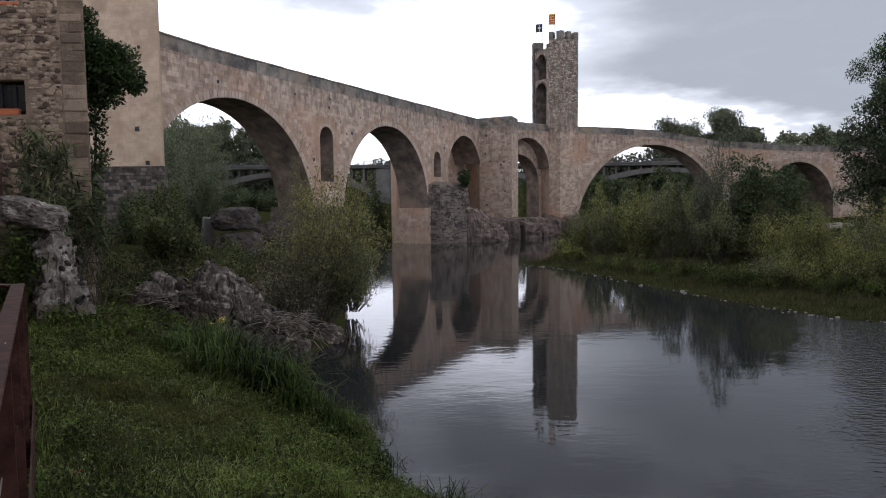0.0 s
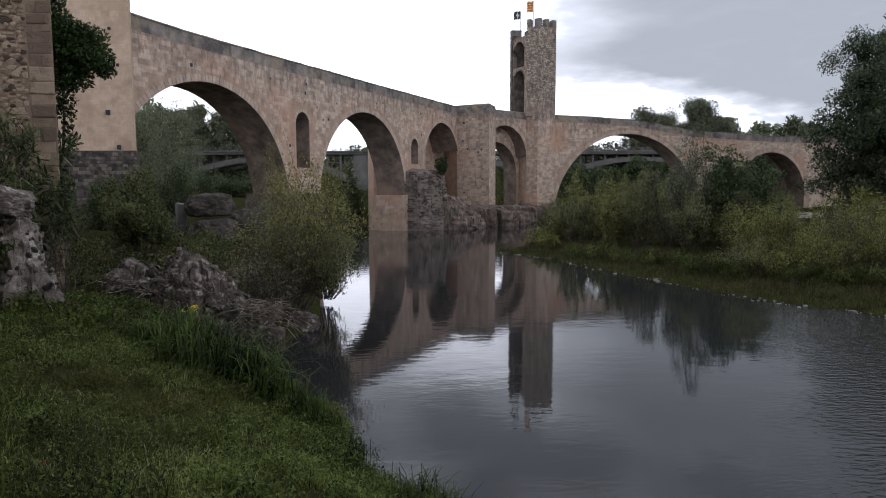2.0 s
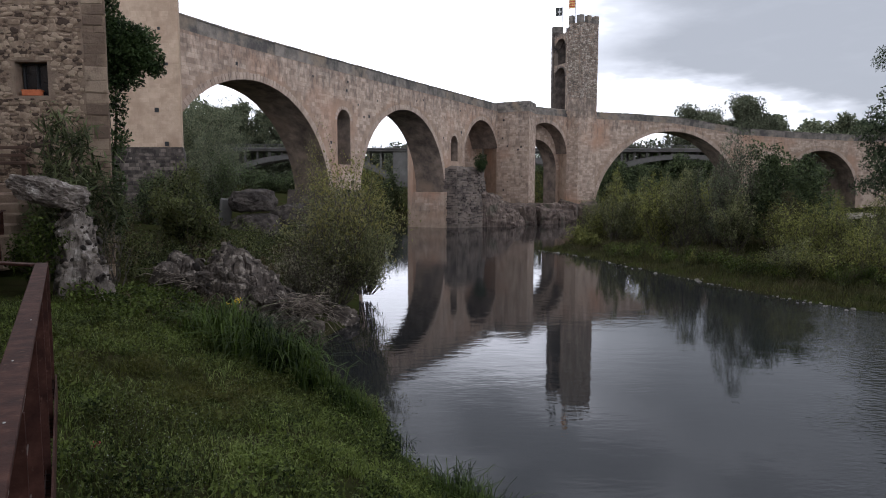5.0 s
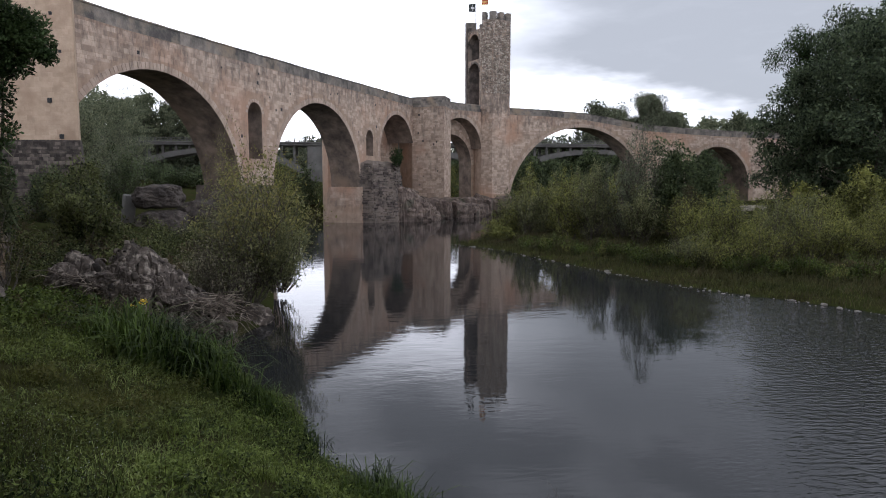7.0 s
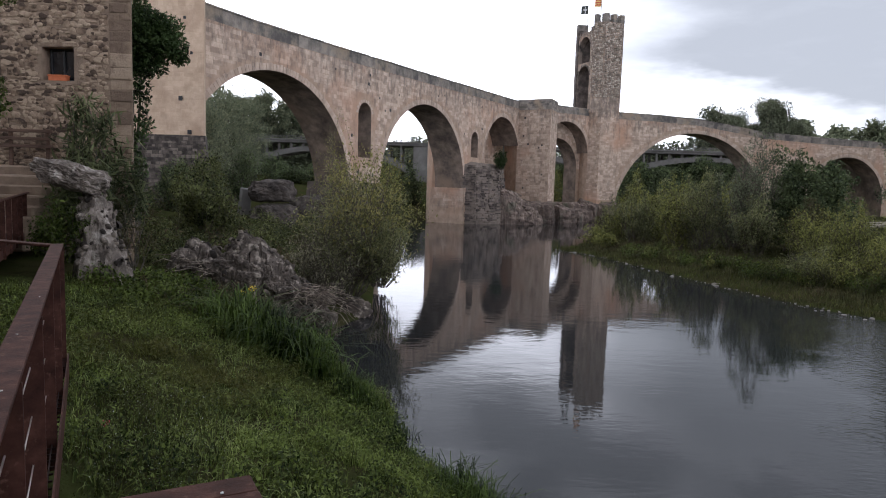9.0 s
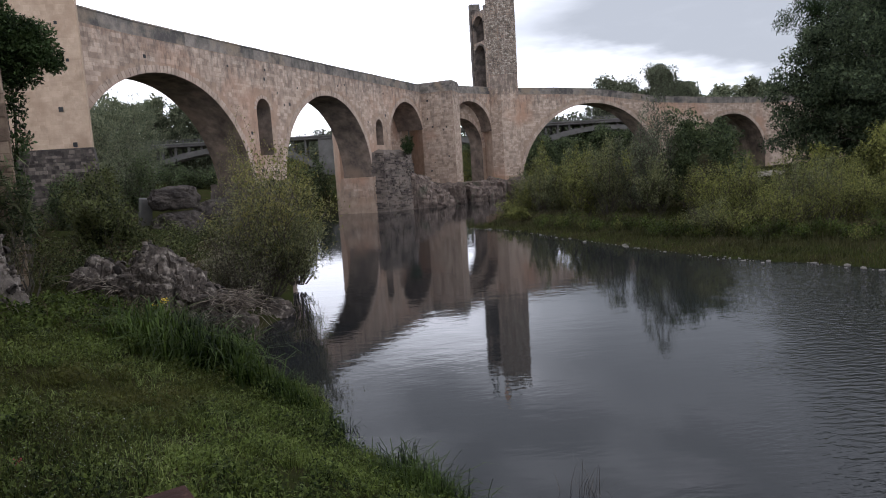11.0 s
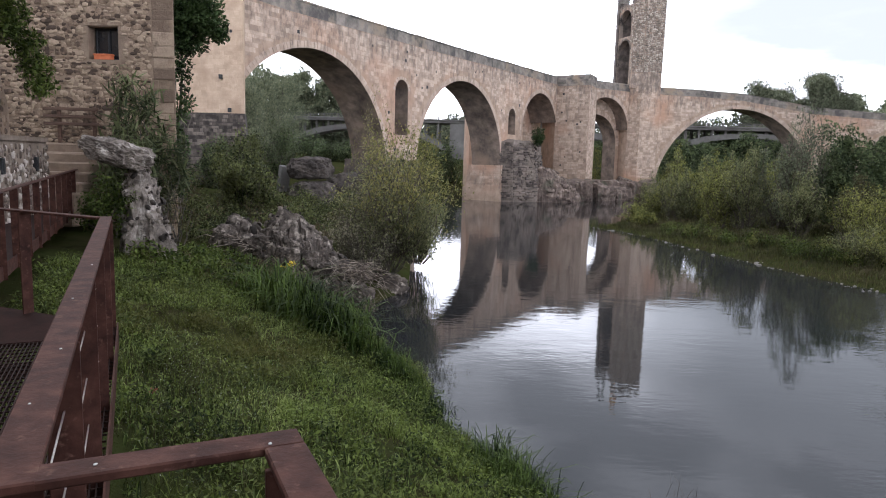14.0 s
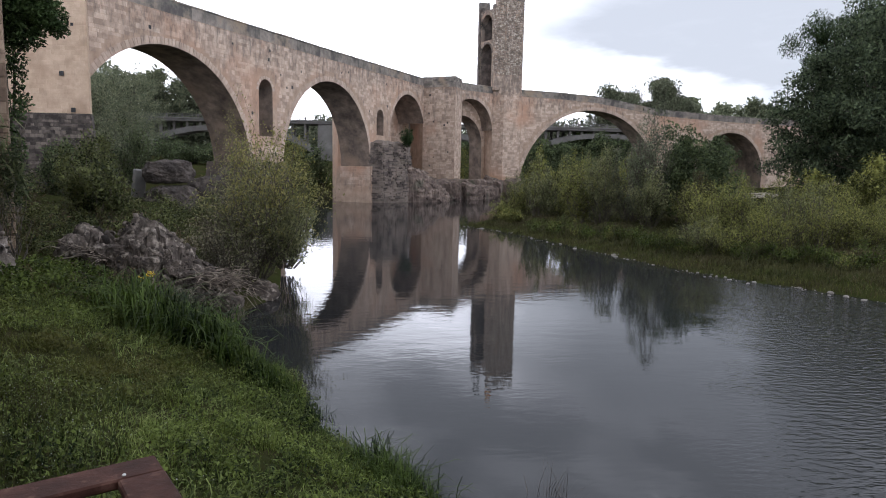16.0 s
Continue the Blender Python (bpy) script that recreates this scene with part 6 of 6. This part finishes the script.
# haze of distance is put into the paler leaf colour of this row
for k in range(34):
    x = 84 + k * 6.5 + 2 * math.sin(k * 1.7)
    tree("tree", (x, 212 + 14 * math.sin(k * 2.3), 4), 19.5 + 2.2 * math.sin(k * 1.3), 17, M_archleaf, "grey-green tree on the far side of the valley", "tree", "distant trees", (1.1, 0.7), 22, 0.35, 0.1, 170 + k, 12, 0.24)
for k in range(20):
    x = -190 + k * 11 + 3 * math.sin(k * 1.7)
    tree("tree", (x, 235 + 20 * math.sin(k * 2.3), 4), 11 + 2 * math.sin(k * 1.3), 18, M_farleaf, "grey-green tree on the far side of the valley", "tree", "distant trees", (1.1, 0.7), 22, 0.35, 0.1, 220 + k, 12, 0.24)
for k in range(9):
    tree("tree", (22 + 6.0 * k, 134 + 1.5 * math.sin(k * 2.7), 1.5), 7.6 + math.sin(k * 1.9), 9, M_midleaf, "low dark green tree under the road bridge", "tree", "trees under the road bridge", (0.5, 0.28), 60, 0.2, 0.04, 960 + k, 30, 0.2)
# big dark trees on the right bank
for k, (x, y, h, w, m) in enumerate([(51.2, 61, 19.8, 14.5, M_bank_tree), (61, 64, 24.5, 14, M_bank_tree), (70, 62, 26, 17, M_bank_tree), (58, 72, 24, 14, M_bank_tree), (80, 66, 25, 17, M_bank_tree), (46.5, 66, 15, 10, M_bank_tree), (63, 56, 15, 12, M_bank_tree), (86, 52, 24, 18, M_darkleaf)]):
    tree("tree", (x, y), h, w, m, "large dark leafy tree on the river bank", "tree", "big bank trees", (0.36, 0.17), 125, 0.5, 0.1, 300 + k, 34, 0.17)
for k in range(9):
    shrub("bush", (58 + 5.2 * k, 74 + 3 * math.sin(k * 1.9)), 4.6 + math.sin(k * 2.2), 7.0, M_bank_tree, "dark leafy bush under the big bank trees", "bush", "bushes under the trees", stems=30, per_stem=170, seed=930 + k, leaf_size=(0.34, 0.17), fuzz=0.35, start=0.03)
tree("stone_pine", (61.5, 86, 2.5), 23.0, 11, M_darkleaf, "dark stone pine with a flat crown", "tree", leaf_size=(0.4, 0.1), density=150, trunk=0.35, bare=0.78, seed=320, limbs=14, clump=0.17)
# willows and scrub on the right bank
grp = "bank willows"
for k, (x, y, h, w) in enumerate([(10.6, 53.2, 1.8, 2.4), (12.6, 57.0, 2.4, 2.6), (15.0, 62.5, 3.0, 3.0), (17.2, 69.0, 3.4, 3.2), (11.0, 50.0, 1.2, 1.8)]):
    shrub("willow", (x, y), h, w, M_scrub, "low young willow at the water's edge", "bush", grp, stems=26, per_stem=150, seed=470 + k, leaf_size=(0.2, 0.06), fuzz=0.3, start=0.05)
for k, (x, y, h, w, m) in enumerate([(19.6, 44.2, 8.6, 3.6, M_farleaf), (18.3, 45.0, 6.9, 3.4, M_farleaf), (16.4, 45.5, 5.6, 3.4, M_willow), (15.0, 46.5, 4.8, 2.8, M_scrub), (18.0, 41.4, 4.2, 2.6, M_willow), (20.6, 40.4, 3.6, 2.6, M_rough)]):
    shrub("willow", (x, y), h, w, m, "tall loose willow on the river bank", "tree", grp, stems=44, per_stem=260, seed=400 + k, leaf_size=(0.19, 0.06), fuzz=0.34, start=0.12, stem_r=0.035)
for k, (x, y, h, w) in enumerate([(22.0, 44.6, 6.6, 4.0), (24.0, 44.2, 6.0, 3.6), (22.6, 42.6, 4.6, 3.6), (20.8, 43.2, 4.8, 2.8)]):
    tree("bank_tree", (x, y), h, w, M_midleaf, "dense dark green young tree among the bank willows", "tree", "dark bank trees", (0.2, 0.1), 330, 0.1, 0.05, 420 + k, 26, 0.19)
srnd = random.Random(9)
for k in range(60):
    f = k / 59
    x = 13.0 + 16 * srnd.random() * (0.4 + 0.6 * f) + f * 5
    y = 52 + 30 * f + srnd.uniform(-2, 2)
    shrub("willow", (x, y), srnd.uniform(3.0, 6.2), srnd.uniform(1.8, 3.2), M_scrub if srnd.random() < 0.65 else M_willow, "upright young willow on the river bank", "bush", grp, stems=22, per_stem=130, seed=440 + k, leaf_size=(0.22, 0.07), fuzz=0.3, start=0.08)
for k in range(70):
    f = k / 69
    x = 17.6 + 28 * f + srnd.uniform(-1, 1)
    y = 34.6 - 6.0 * f + srnd.uniform(-3.0, 6.0)
    shrub("willow_scrub", (x, y), srnd.uniform(1.8, 4.2), srnd.uniform(1.8, 3.4), M_scrub if srnd.random() < 0.8 else M_willow, "yellow-green willow scrub on the river bank", "bush", "bank scrub", stems=34, per_stem=170, seed=500 + k, leaf_size=(0.14, 0.042), fuzz=0.3, start=0.1)
for k in range(60):
    f = srnd.random()
    x = np.interp(f, [0, 0.35, 0.7, 1], [10.2, 14.5, 18.6, 25]) + srnd.uniform(0.8, 3.4)
    y = np.interp(f, [0, 0.35, 0.7, 1], [45.5, 33, 26.5, 22.5]) + srnd.uniform(0.5, 2.6)
    shrub("bank_weed", (x, y), srnd.uniform(0.5, 1.3), srnd.uniform(0.6, 1.3), (M_scrub, M_bramble, M_rough)[k % 3], "low tangled weed on the far bank", "weed", "bank weeds", stems=18, per_stem=60, seed=700 + k, leaf_size=(0.1, 0.03), fuzz=0.35, start=0.05, stem_r=0.008)
for k, (x, y, h, w) in enumerate([(36, 45, 5.2, 3.6), (38.5, 46, 4.6, 3.2), (33.5, 47, 4.0, 2.8), (42.5, 44, 3.4, 2.8)]):
    shrub("young_tree", (x, y), h, w, M_scrub, "bright green young tree behind the scrub", "tree", "", stems=30, per_stem=240, seed=570 + k, leaf_size=(0.26, 0.12), fuzz=0.3, start=0.15)
spots = []
for _ in range(260):
    f = brng.random()
    x = np.interp(f, [0, 0.35, 0.7, 1], [10.2, 14.5, 18.6, 23]) + brng.uniform(0.6, 3.2)
    y = np.interp(f, [0, 0.35, 0.7, 1], [45.5, 33, 26.5, 24]) + brng.uniform(0.6, 2.6)
    spots.append((x, y, brng.uniform(0.0, 0.35), brng.uniform(0.25, 0.65)))
thicket("bank_weeds", [(x + brng.uniform(-0.6, 1.4), y + brng.uniform(-0.6, 1.4), z + 0.1, r * 0.8) for x, y, z, r in spots], M_rough, "tall straw-coloured weeds along the far bank", "weeds", (0.22, 0.03), 260, lift=0.9)
thicket("bank_herbs", spots, M_bramble, "low dark herbs along the water's edge", "herbs", (0.13, 0.07), 420)


# ---- grass and reeds
def blades(name, px, py, tall, wide, mat, label, category, lean=0.5, kind="stuff", pz=None, parent=None, curve=0.5, arch=0.0):
    """Bent blades, each of three faces, standing on the ground."""
    n = len(px)
    z0 = ground_height(px, py) - 0.02 if pz is None else pz
    a = vrng.uniform(0, 2 * np.pi, n)
    h = tall * vrng.uniform(0.5, 1.3, n)
    l = h * np.abs(vrng.normal(lean, 0.3, n))
    dx, dy = np.cos(a), np.sin(a)
    wx, wy = -dy * wide * 0.5, dx * wide * 0.5
    rows = []
    for f, wf in ((0.0, 1.0), (0.45, 0.9), (0.8, 0.6)):
        cx, cy, cz = px + dx * l * f ** (1 + curve), py + dy * l * f ** (1 + curve), z0 + h * (f * (1 + arch * 0.5) - arch * 0.9 * f ** 3) * (1 - 0.25 * f * np.minimum(1.5, l / h))
        rows.append((cx - wx * wf, cy - wy * wf, cz))
        rows.append((cx + wx * wf, cy + wy * wf, cz))
    rows.append((px + dx * l, py + dy * l, z0 + h * (1 - arch * 0.4) * (1 - 0.28 * np.minimum(1.5, l / h))))
    v = np.stack([np.stack(r, 1) for r in rows], 1)
    base = np.arange(n) * 7
    quads = np.concatenate([np.stack([base, base + 1, base + 3, base + 2], 1), np.stack([base + 2, base + 3, base + 5, base + 4], 1)])
    tris = np.stack([base + 4, base + 5, base + 6], 1)
    me = bpy.data.meshes.new(name)
    me.vertices.add(n * 7)
    me.vertices.foreach_set("co", v.ravel())
    loops = np.concatenate([quads.ravel(), tris.ravel()])
    me.loops.add(len(loops))
    me.loops.foreach_set("vertex_index", loops)
    me.polygons.add(n * 3)
    starts = np.concatenate([np.arange(2 * n) * 4, 8 * n + np.arange(n) * 3])
    me.polygons.foreach_set("loop_start", starts)
    me.polygons.foreach_set("loop_total", np.concatenate([np.full(2 * n, 4), np.full(n, 3)]))
    me.update(calc_edges=True)
    me.materials.append(mat)
    ob = new(name, me)
    if parent is not None:
        ob.parent = parent
        return tagged(ob, kind="stuff")
    return tagged(ob, label, category, kind=kind)


def meadow(n, x0, x1, y0, y1, power=1.0):
    """Spots on dry ground, off the walkway."""
    px = vrng.uniform(x0, x1, n)
    py = y0 + (y1 - y0) * vrng.uniform(0, 1, n) ** power
    ok = ~in_river(px, py) & (px < 5 + 0 * py)
    rel = np.stack([px - O.x, py - O.y], 1)
    a, b = rel @ np.array(FX), rel @ np.array(FY)
    on_deck = ((a < 5.6) & (a >= 0) & (b < 0.13) & (b > -1.8)) | ((a < 0.02) & (b < 0.66) & (b > -1.8))
    c2 = np.array([C2.x, C2.y])
    rel2 = np.stack([px, py], 1) - c2
    a2, b2 = rel2 @ np.array(w2), rel2 @ np.array(w2n)
    on_deck |= (a2 > -0.8) & (b2 > -0.02)
    on_deck |= (px < -9.2) & (py > 18.6)
    ok &= ~on_deck
    return px[ok], py[ok]


gx, gy = meadow(120000, -9.5, 4.5, 1.2, 20, 0.9)
tall = np.array([noise.noise(Vector((a * 1.3, b * 1.3, 0.0))) + 0.6 * noise.noise(Vector((a * 4.1, b * 4.1, 3.0))) for a, b in zip(gx, gy)])
blades("grass", gx, gy, np.clip(0.075 + 0.16 * tall, 0.02, 0.3), 0.010, M_grass, "wild green grass on the sloping bank", "grass", 0.6)

kx, ky = meadow(42000, -9.0, 4.0, 1.6, 19, 0.8)
crest = np.array([noise.noise(Vector((a * 0.9, b * 0.9, 7.0))) for a, b in zip(kx, ky)])
keep = crest > -0.12
blades("bright_grass", kx[keep], ky[keep], np.clip(0.16 + 0.22 * crest[keep], 0.05, 0.34), 0.012, M_blade, "fine pale green grass blades bending over the meadow", "grass", 0.85, curve=0.8, arch=0.7)


def off_deck(px, py):
    rel = np.stack([px - O.x, py - O.y], 1)
    return ~in_river(px, py) & ~((rel @ np.array(FY) < 0.2) & (rel @ np.array(FX) < 5.7)) & ~((np.stack([px - C2.x, py - C2.y], 1) @ np.array(w2n)) > -0.05)


tx, ty = [], []
for _ in range(1000):
    cx, cy = vrng.uniform(-8.5, 2.2), vrng.uniform(2.0, 18.5)
    k = int(vrng.uniform(10, 34))
    tx.append(vrng.normal(cx, 0.08, k))
    ty.append(vrng.normal(cy, 0.08, k))
tx, ty = np.concatenate(tx), np.concatenate(ty)
ok = off_deck(tx, ty)
blades("grass_tufts", tx[ok], ty[ok], 0.24, 0.012, M_grass, "taller grass tufts in the meadow", "grass", 0.75)


def herb_patch(name, count, x0, x1, y0, y1, radius, size, mat, label, per=900, high=0.12):
    """Broad-leaved plants in low mounds of different size."""
    cx, cy = vrng.uniform(x0, x1, count), vrng.uniform(y0, y1, count)
    ok = off_deck(cx, cy)
    rows = [(a, b, gz(a, b) + vrng.uniform(0.0, high), radius * vrng.uniform(0.4, 1.5)) for a, b in zip(cx[ok], cy[ok])]
    h_ob = thing(name, label, "herbs", kind="stuff")
    leaf_mesh("foliage", clump_points(rows, per, 1.0), size[0], size[1], mat, h_ob, lift=0.25)


herb_patch("meadow_herbs", 1500, -8.5, 3.0, 1.6, 18.5, 0.16, (0.05, 0.024), M_herb, "low broad-leaved herbs among the grass", 2600)
herb_patch("leafy_mounds", 700, -8.5, 2.5, 3.0, 18.0, 0.25, (0.07, 0.032), M_herb, "leafy green mounds of taller weeds in the meadow", 1500, 0.16)
shrub("withered_bush", (-6.6, 17.6), 1.0, 1.8, M_withered, "brown withered stalks before the rock ridge", "bush", "withered stalks", stems=40, per_stem=60, seed=41, leaf_size=(0.1, 0.02), fuzz=0.4, start=0.05, stem_r=0.007)
shrub("withered_bush", (-5.5, 17.2), 0.8, 1.5, M_thicket, "dark weeds before the rock ridge", "bush", "withered stalks", stems=40, per_stem=90, seed=42, leaf_size=(0.09, 0.03), fuzz=0.4, start=0.05, stem_r=0.007)
herb_patch("nettle_patch", 130, -8.2, -5.2, 14.5, 19.0, 0.32, (0.11, 0.055), M_bramble, "dark nettles before the rocks", 900, 0.25)
herb_patch("withered_herbs", 110, -8.2, -5.6, 14.6, 18.4, 0.26, (0.10, 0.022), M_withered, "brown withered herbs before the rocks", 900, 0.15)
fx, fy = meadow(150, -4.4, -0.8, 3.0, 9.5)
fl = thing("meadow_flowers", "tiny white flowers scattered in the grass", "flowers", kind="stuff")
tagged(leaf_mesh("petals", np.stack([fx, fy, ground_height(fx, fy) + vrng.uniform(0.12, 0.3, len(fx))], 1), 0.012, 0.01, M_flower_white, fl), kind="stuff")
for k, (x, y) in enumerate([(-3.4, 7.3), (-2.9, 6.6), (-3.6, 6.7), (-3.1, 5.9), (-2.6, 7.2), (-3.9, 8.0), (-2.5, 5.8)]):
    weed = thing("flowering_weed", "thin wiry weed with tiny white flower heads", "weed", "flowering weeds", at=(x, y, gz(x, y)))
    wb2, heads = bmesh.new(), []
    wr = random.Random(820 + k)
    for _ in range(26):
        foot_p = Vector((wr.gauss(0, 0.2), wr.gauss(0, 0.2), -0.03))
        tip_p = foot_p + Vector((wr.gauss(0, 0.1), wr.gauss(0, 0.1), wr.uniform(0.3, 0.62)))
        pts = branches(wb2, foot_p, tip_p, 0.0035, wr, 0.2, 3)
        heads += [tuple(p + Vector((wr.gauss(0, 0.03), wr.gauss(0, 0.03), wr.gauss(0, 0.03)))) for p in pts[1:] for _ in range(3)]
    tagged(part("stem_mass", wb2, M_rough, weed), kind="stuff")
    heads = np.array(heads)
    leaf_mesh("foliage", heads[vrng.integers(0, len(heads), 240)] + vrng.normal(0, 0.03, (240, 3)), 0.04, 0.014, M_herb, weed)
    tagged(leaf_mesh("petals", heads[::4] + (0, 0, 0.02), 0.011, 0.009, M_flower_white, weed), kind="stuff")
rf = thing("red_flower", "small red flower in the grass", "flower", at=(-3.66, 6.8, gz(-3.66, 6.8)))
tagged(leaf_mesh("petals", vrng.normal(0, 0.025, (14, 3)) + (0, 0, 0.16), 0.03, 0.025, M_flower_red, rf), kind="stuff")


def tuft(name, at, n, tall, spread, mat, label, category="reeds", wide=0.014, lean=0.45, group="", z=None, arch=0.0):
    x, y = at
    t_ob = thing(name, label, category, group, at=(x, y, 0))
    px, py = vrng.normal(0, spread, n), vrng.normal(0, spread * 0.7, n)
    base_z = np.full(n, z) if z is not None else ground_height(px + x, py + y) - 0.03
    blades("blade_mass", px, py, tall * vrng.uniform(0.4, 1.2, n), wide, mat, "", "", lean, pz=base_z, parent=t_ob, arch=arch)
    return t_ob


for k, (x, y, n, h) in enumerate([(-5.2, 15.3, 220, 0.7), (-4.9, 14.9, 340, 0.9), (-4.5, 15.0, 340, 1.05), (-4.4, 14.4, 350, 1.0), (-3.9, 14.6, 350, 1.1), (-3.9, 13.9, 340, 1.0), (-3.4, 14.2, 340, 1.1), (-3.3, 13.6, 300, 1.0), (-2.9, 13.9, 280, 1.05), (-2.8, 13.4, 240, 0.9), (-5.0, 14.5, 90, 0.6)]):
    tuft("iris_clump", (x - 0.15, y - 0.1), n, h * 1.12, 0.3, M_sedge, "dense dark green iris clump on the bank", "iris", 0.03, 0.65, "iris clumps", arch=1.1)
iris = thing("yellow_iris", "yellow iris flowers above the clump", "flower", at=(-5.0, 15.7, gz(-5.0, 15.7)))
for k in range(6):
    ib = bmesh.new()
    ox, oz = brng.uniform(-0.14, 0.16), brng.uniform(0.85, 1.22)
    tube(ib, (ox * 0.6, 0, 0.1), (ox, 0, oz), 0.008, 0.006, 5)
    stem = part("stem", ib, M_sedge, iris)
    tagged(leaf_mesh("petals", vrng.normal(0, 0.028, (12, 3)) + (ox, 0, oz + 0.03), 0.05, 0.03, M_flower, stem), kind="stuff")
for k, (x, y, n, h) in enumerate([(-1.95, 13.2, 420, 0.62), (-1.75, 12.9, 300, 0.5), (-2.7, 14.9, 160, 0.45), (-1.0, 12.0, 200, 0.4), (0.15, 9.6, 420, 0.62), (0.45, 9.2, 420, 0.7), (0.75, 8.8, 360, 0.6), (-0.5, 10.8, 120, 0.3), (1.4, 7.6, 260, 0.45), (-2.4, 14.4, 160, 0.45)]):
    tuft("sedge_tuft", (x, y), n, h, 0.22, M_sedge, "arching green sedge tuft at the water's edge", "sedge", 0.014, 0.6, "sedge tufts", arch=0.8)
tuft("dry_tuft", (-3.75, 19.9), 260, 0.5, 0.12, M_dry, "straw-coloured dry grass tuft by the rocks", "grass", 0.008, 0.5)
tuft("water_reeds", (2.75, 8.75), 34, 0.75, 0.12, M_bark, "few thin dead reeds standing in the water", "reeds", 0.008, 0.35, z=-0.1)
rx = vrng.uniform(7, 44, 150000)
ry = vrng.uniform(17, 66, 150000)
dr = line_distance(rx, ry, SHORE_R)
ok = ~in_river(rx, ry) & (dr < 11) & (line_distance(rx, ry, SHORE_L) > dr)
green = ok & (dr < 2.2)
mixed = vrng.uniform(0, 1, len(rx)) < 0.5
blades("shore_grass", rx[green & mixed], ry[green & mixed], 0.2, 0.022, M_shore, "green grass strip at the far water's edge", "grass", 0.5)
ok &= (dr > 1.5) | (green & ~mixed)
blades("bank_grass", rx[ok], ry[ok], 0.2 + 0.35 * vrng.uniform(0, 1, ok.sum()) ** 2, 0.022, M_rough, "rough green and straw grass along the far bank", "grass", 0.5)

# dead reeds heaped on the ridge
db = bmesh.new()
drnd = random.Random(4)
for k in range(210):
    heap = Vector((-4.05, 18.95, 1.4)) if k < 165 else Vector((-7.3, 18.7, 2.15))
    root = heap + Vector((drnd.gauss(0, 0.38), drnd.gauss(0, 0.22), drnd.gauss(0, 0.1)))
    root.z -= 0.45 * max(0.0, root.x - heap.x)
    a = drnd.uniform(0, math.tau)
    d = Vector((math.cos(a), math.sin(a) * 0.75 - 0.15, drnd.gauss(-0.12, 0.2))) * drnd.uniform(0.35, 0.95)
    mid_d = root + d * 0.55 + Vector((0, 0, drnd.uniform(0.03, 0.14)))
    tube(db, root, mid_d, 0.013, 0.011, 4)
    tube(db, mid_d, root + d, 0.011, 0.005, 4)
dead = finish(db, "dead_reeds", M_dry)
tagged(dead, "heap of dry grey reeds lying on the rocks", "reeds", kind="stuff")

# pebbles along the far shore
prnd = random.Random(17)
cum = [p for p in SHORE_R if 17 < p[1] < 51]
spots = []
while len(spots) < 280:
    i, f = prnd.randrange(len(cum) - 1), prnd.random()
    for _ in range(int(1 + 7 * prnd.random() ** 3)):
        g = f + prnd.gauss(0, 0.1)
        spots.append((cum[i][0] + (cum[i + 1][0] - cum[i][0]) * g + prnd.gauss(0.1, 0.3), cum[i][1] + (cum[i + 1][1] - cum[i][1]) * g + prnd.gauss(0, 0.15)))
for k, (x, y) in enumerate(spots):
    s = 0.022 + 0.1 * prnd.random() ** 6
    rock("shore_stone", (x, y, s * 0.15), (s * 1.3, s, s * 0.6), 600 + k, M_pebble, "pale stone at the water's edge", 0.25, "shore stones", 2, k)

# pale dirt path climbing to the bridge on the far bank
pv, pf = [], []
for k in range(25):
    f = k / 24
    c = Vector((44.2 + 11.5 * f + 1.2 * math.sin(f * 5), 73.6 + 16 * f))
    for j in range(5):
        x, y = c.x + (j - 2) * (0.75 - 0.15 * f), c.y - (j - 2) * 0.35
        pv.append((x, y, gz(x, y) + 0.03))
    if k:
        pf += [(5 * k - 5 + j, 5 * k - 4 + j, 5 * k + 1 + j, 5 * k + j) for j in range(4)]
tagged(raw("path", pv, pf, M_path, smooth=True), "pale worn dirt path on the far bank", "path", kind="structure")

# ---- single stones that can be told apart, last
stone_parts("stone", town_pieces[0], M_ashlar_piece, town_pieces[2])
stone_parts("voussoir", town_pieces[1], M_ring_piece, town_pieces[2])
M_house_piece = surface("house_stone_piece", HOUSE, 3.0, 0.93, 0.6, 10, piece=0.55)
blob_parts("stone", house_pieces[0], M_house_piece, house_pieces[1], rng)
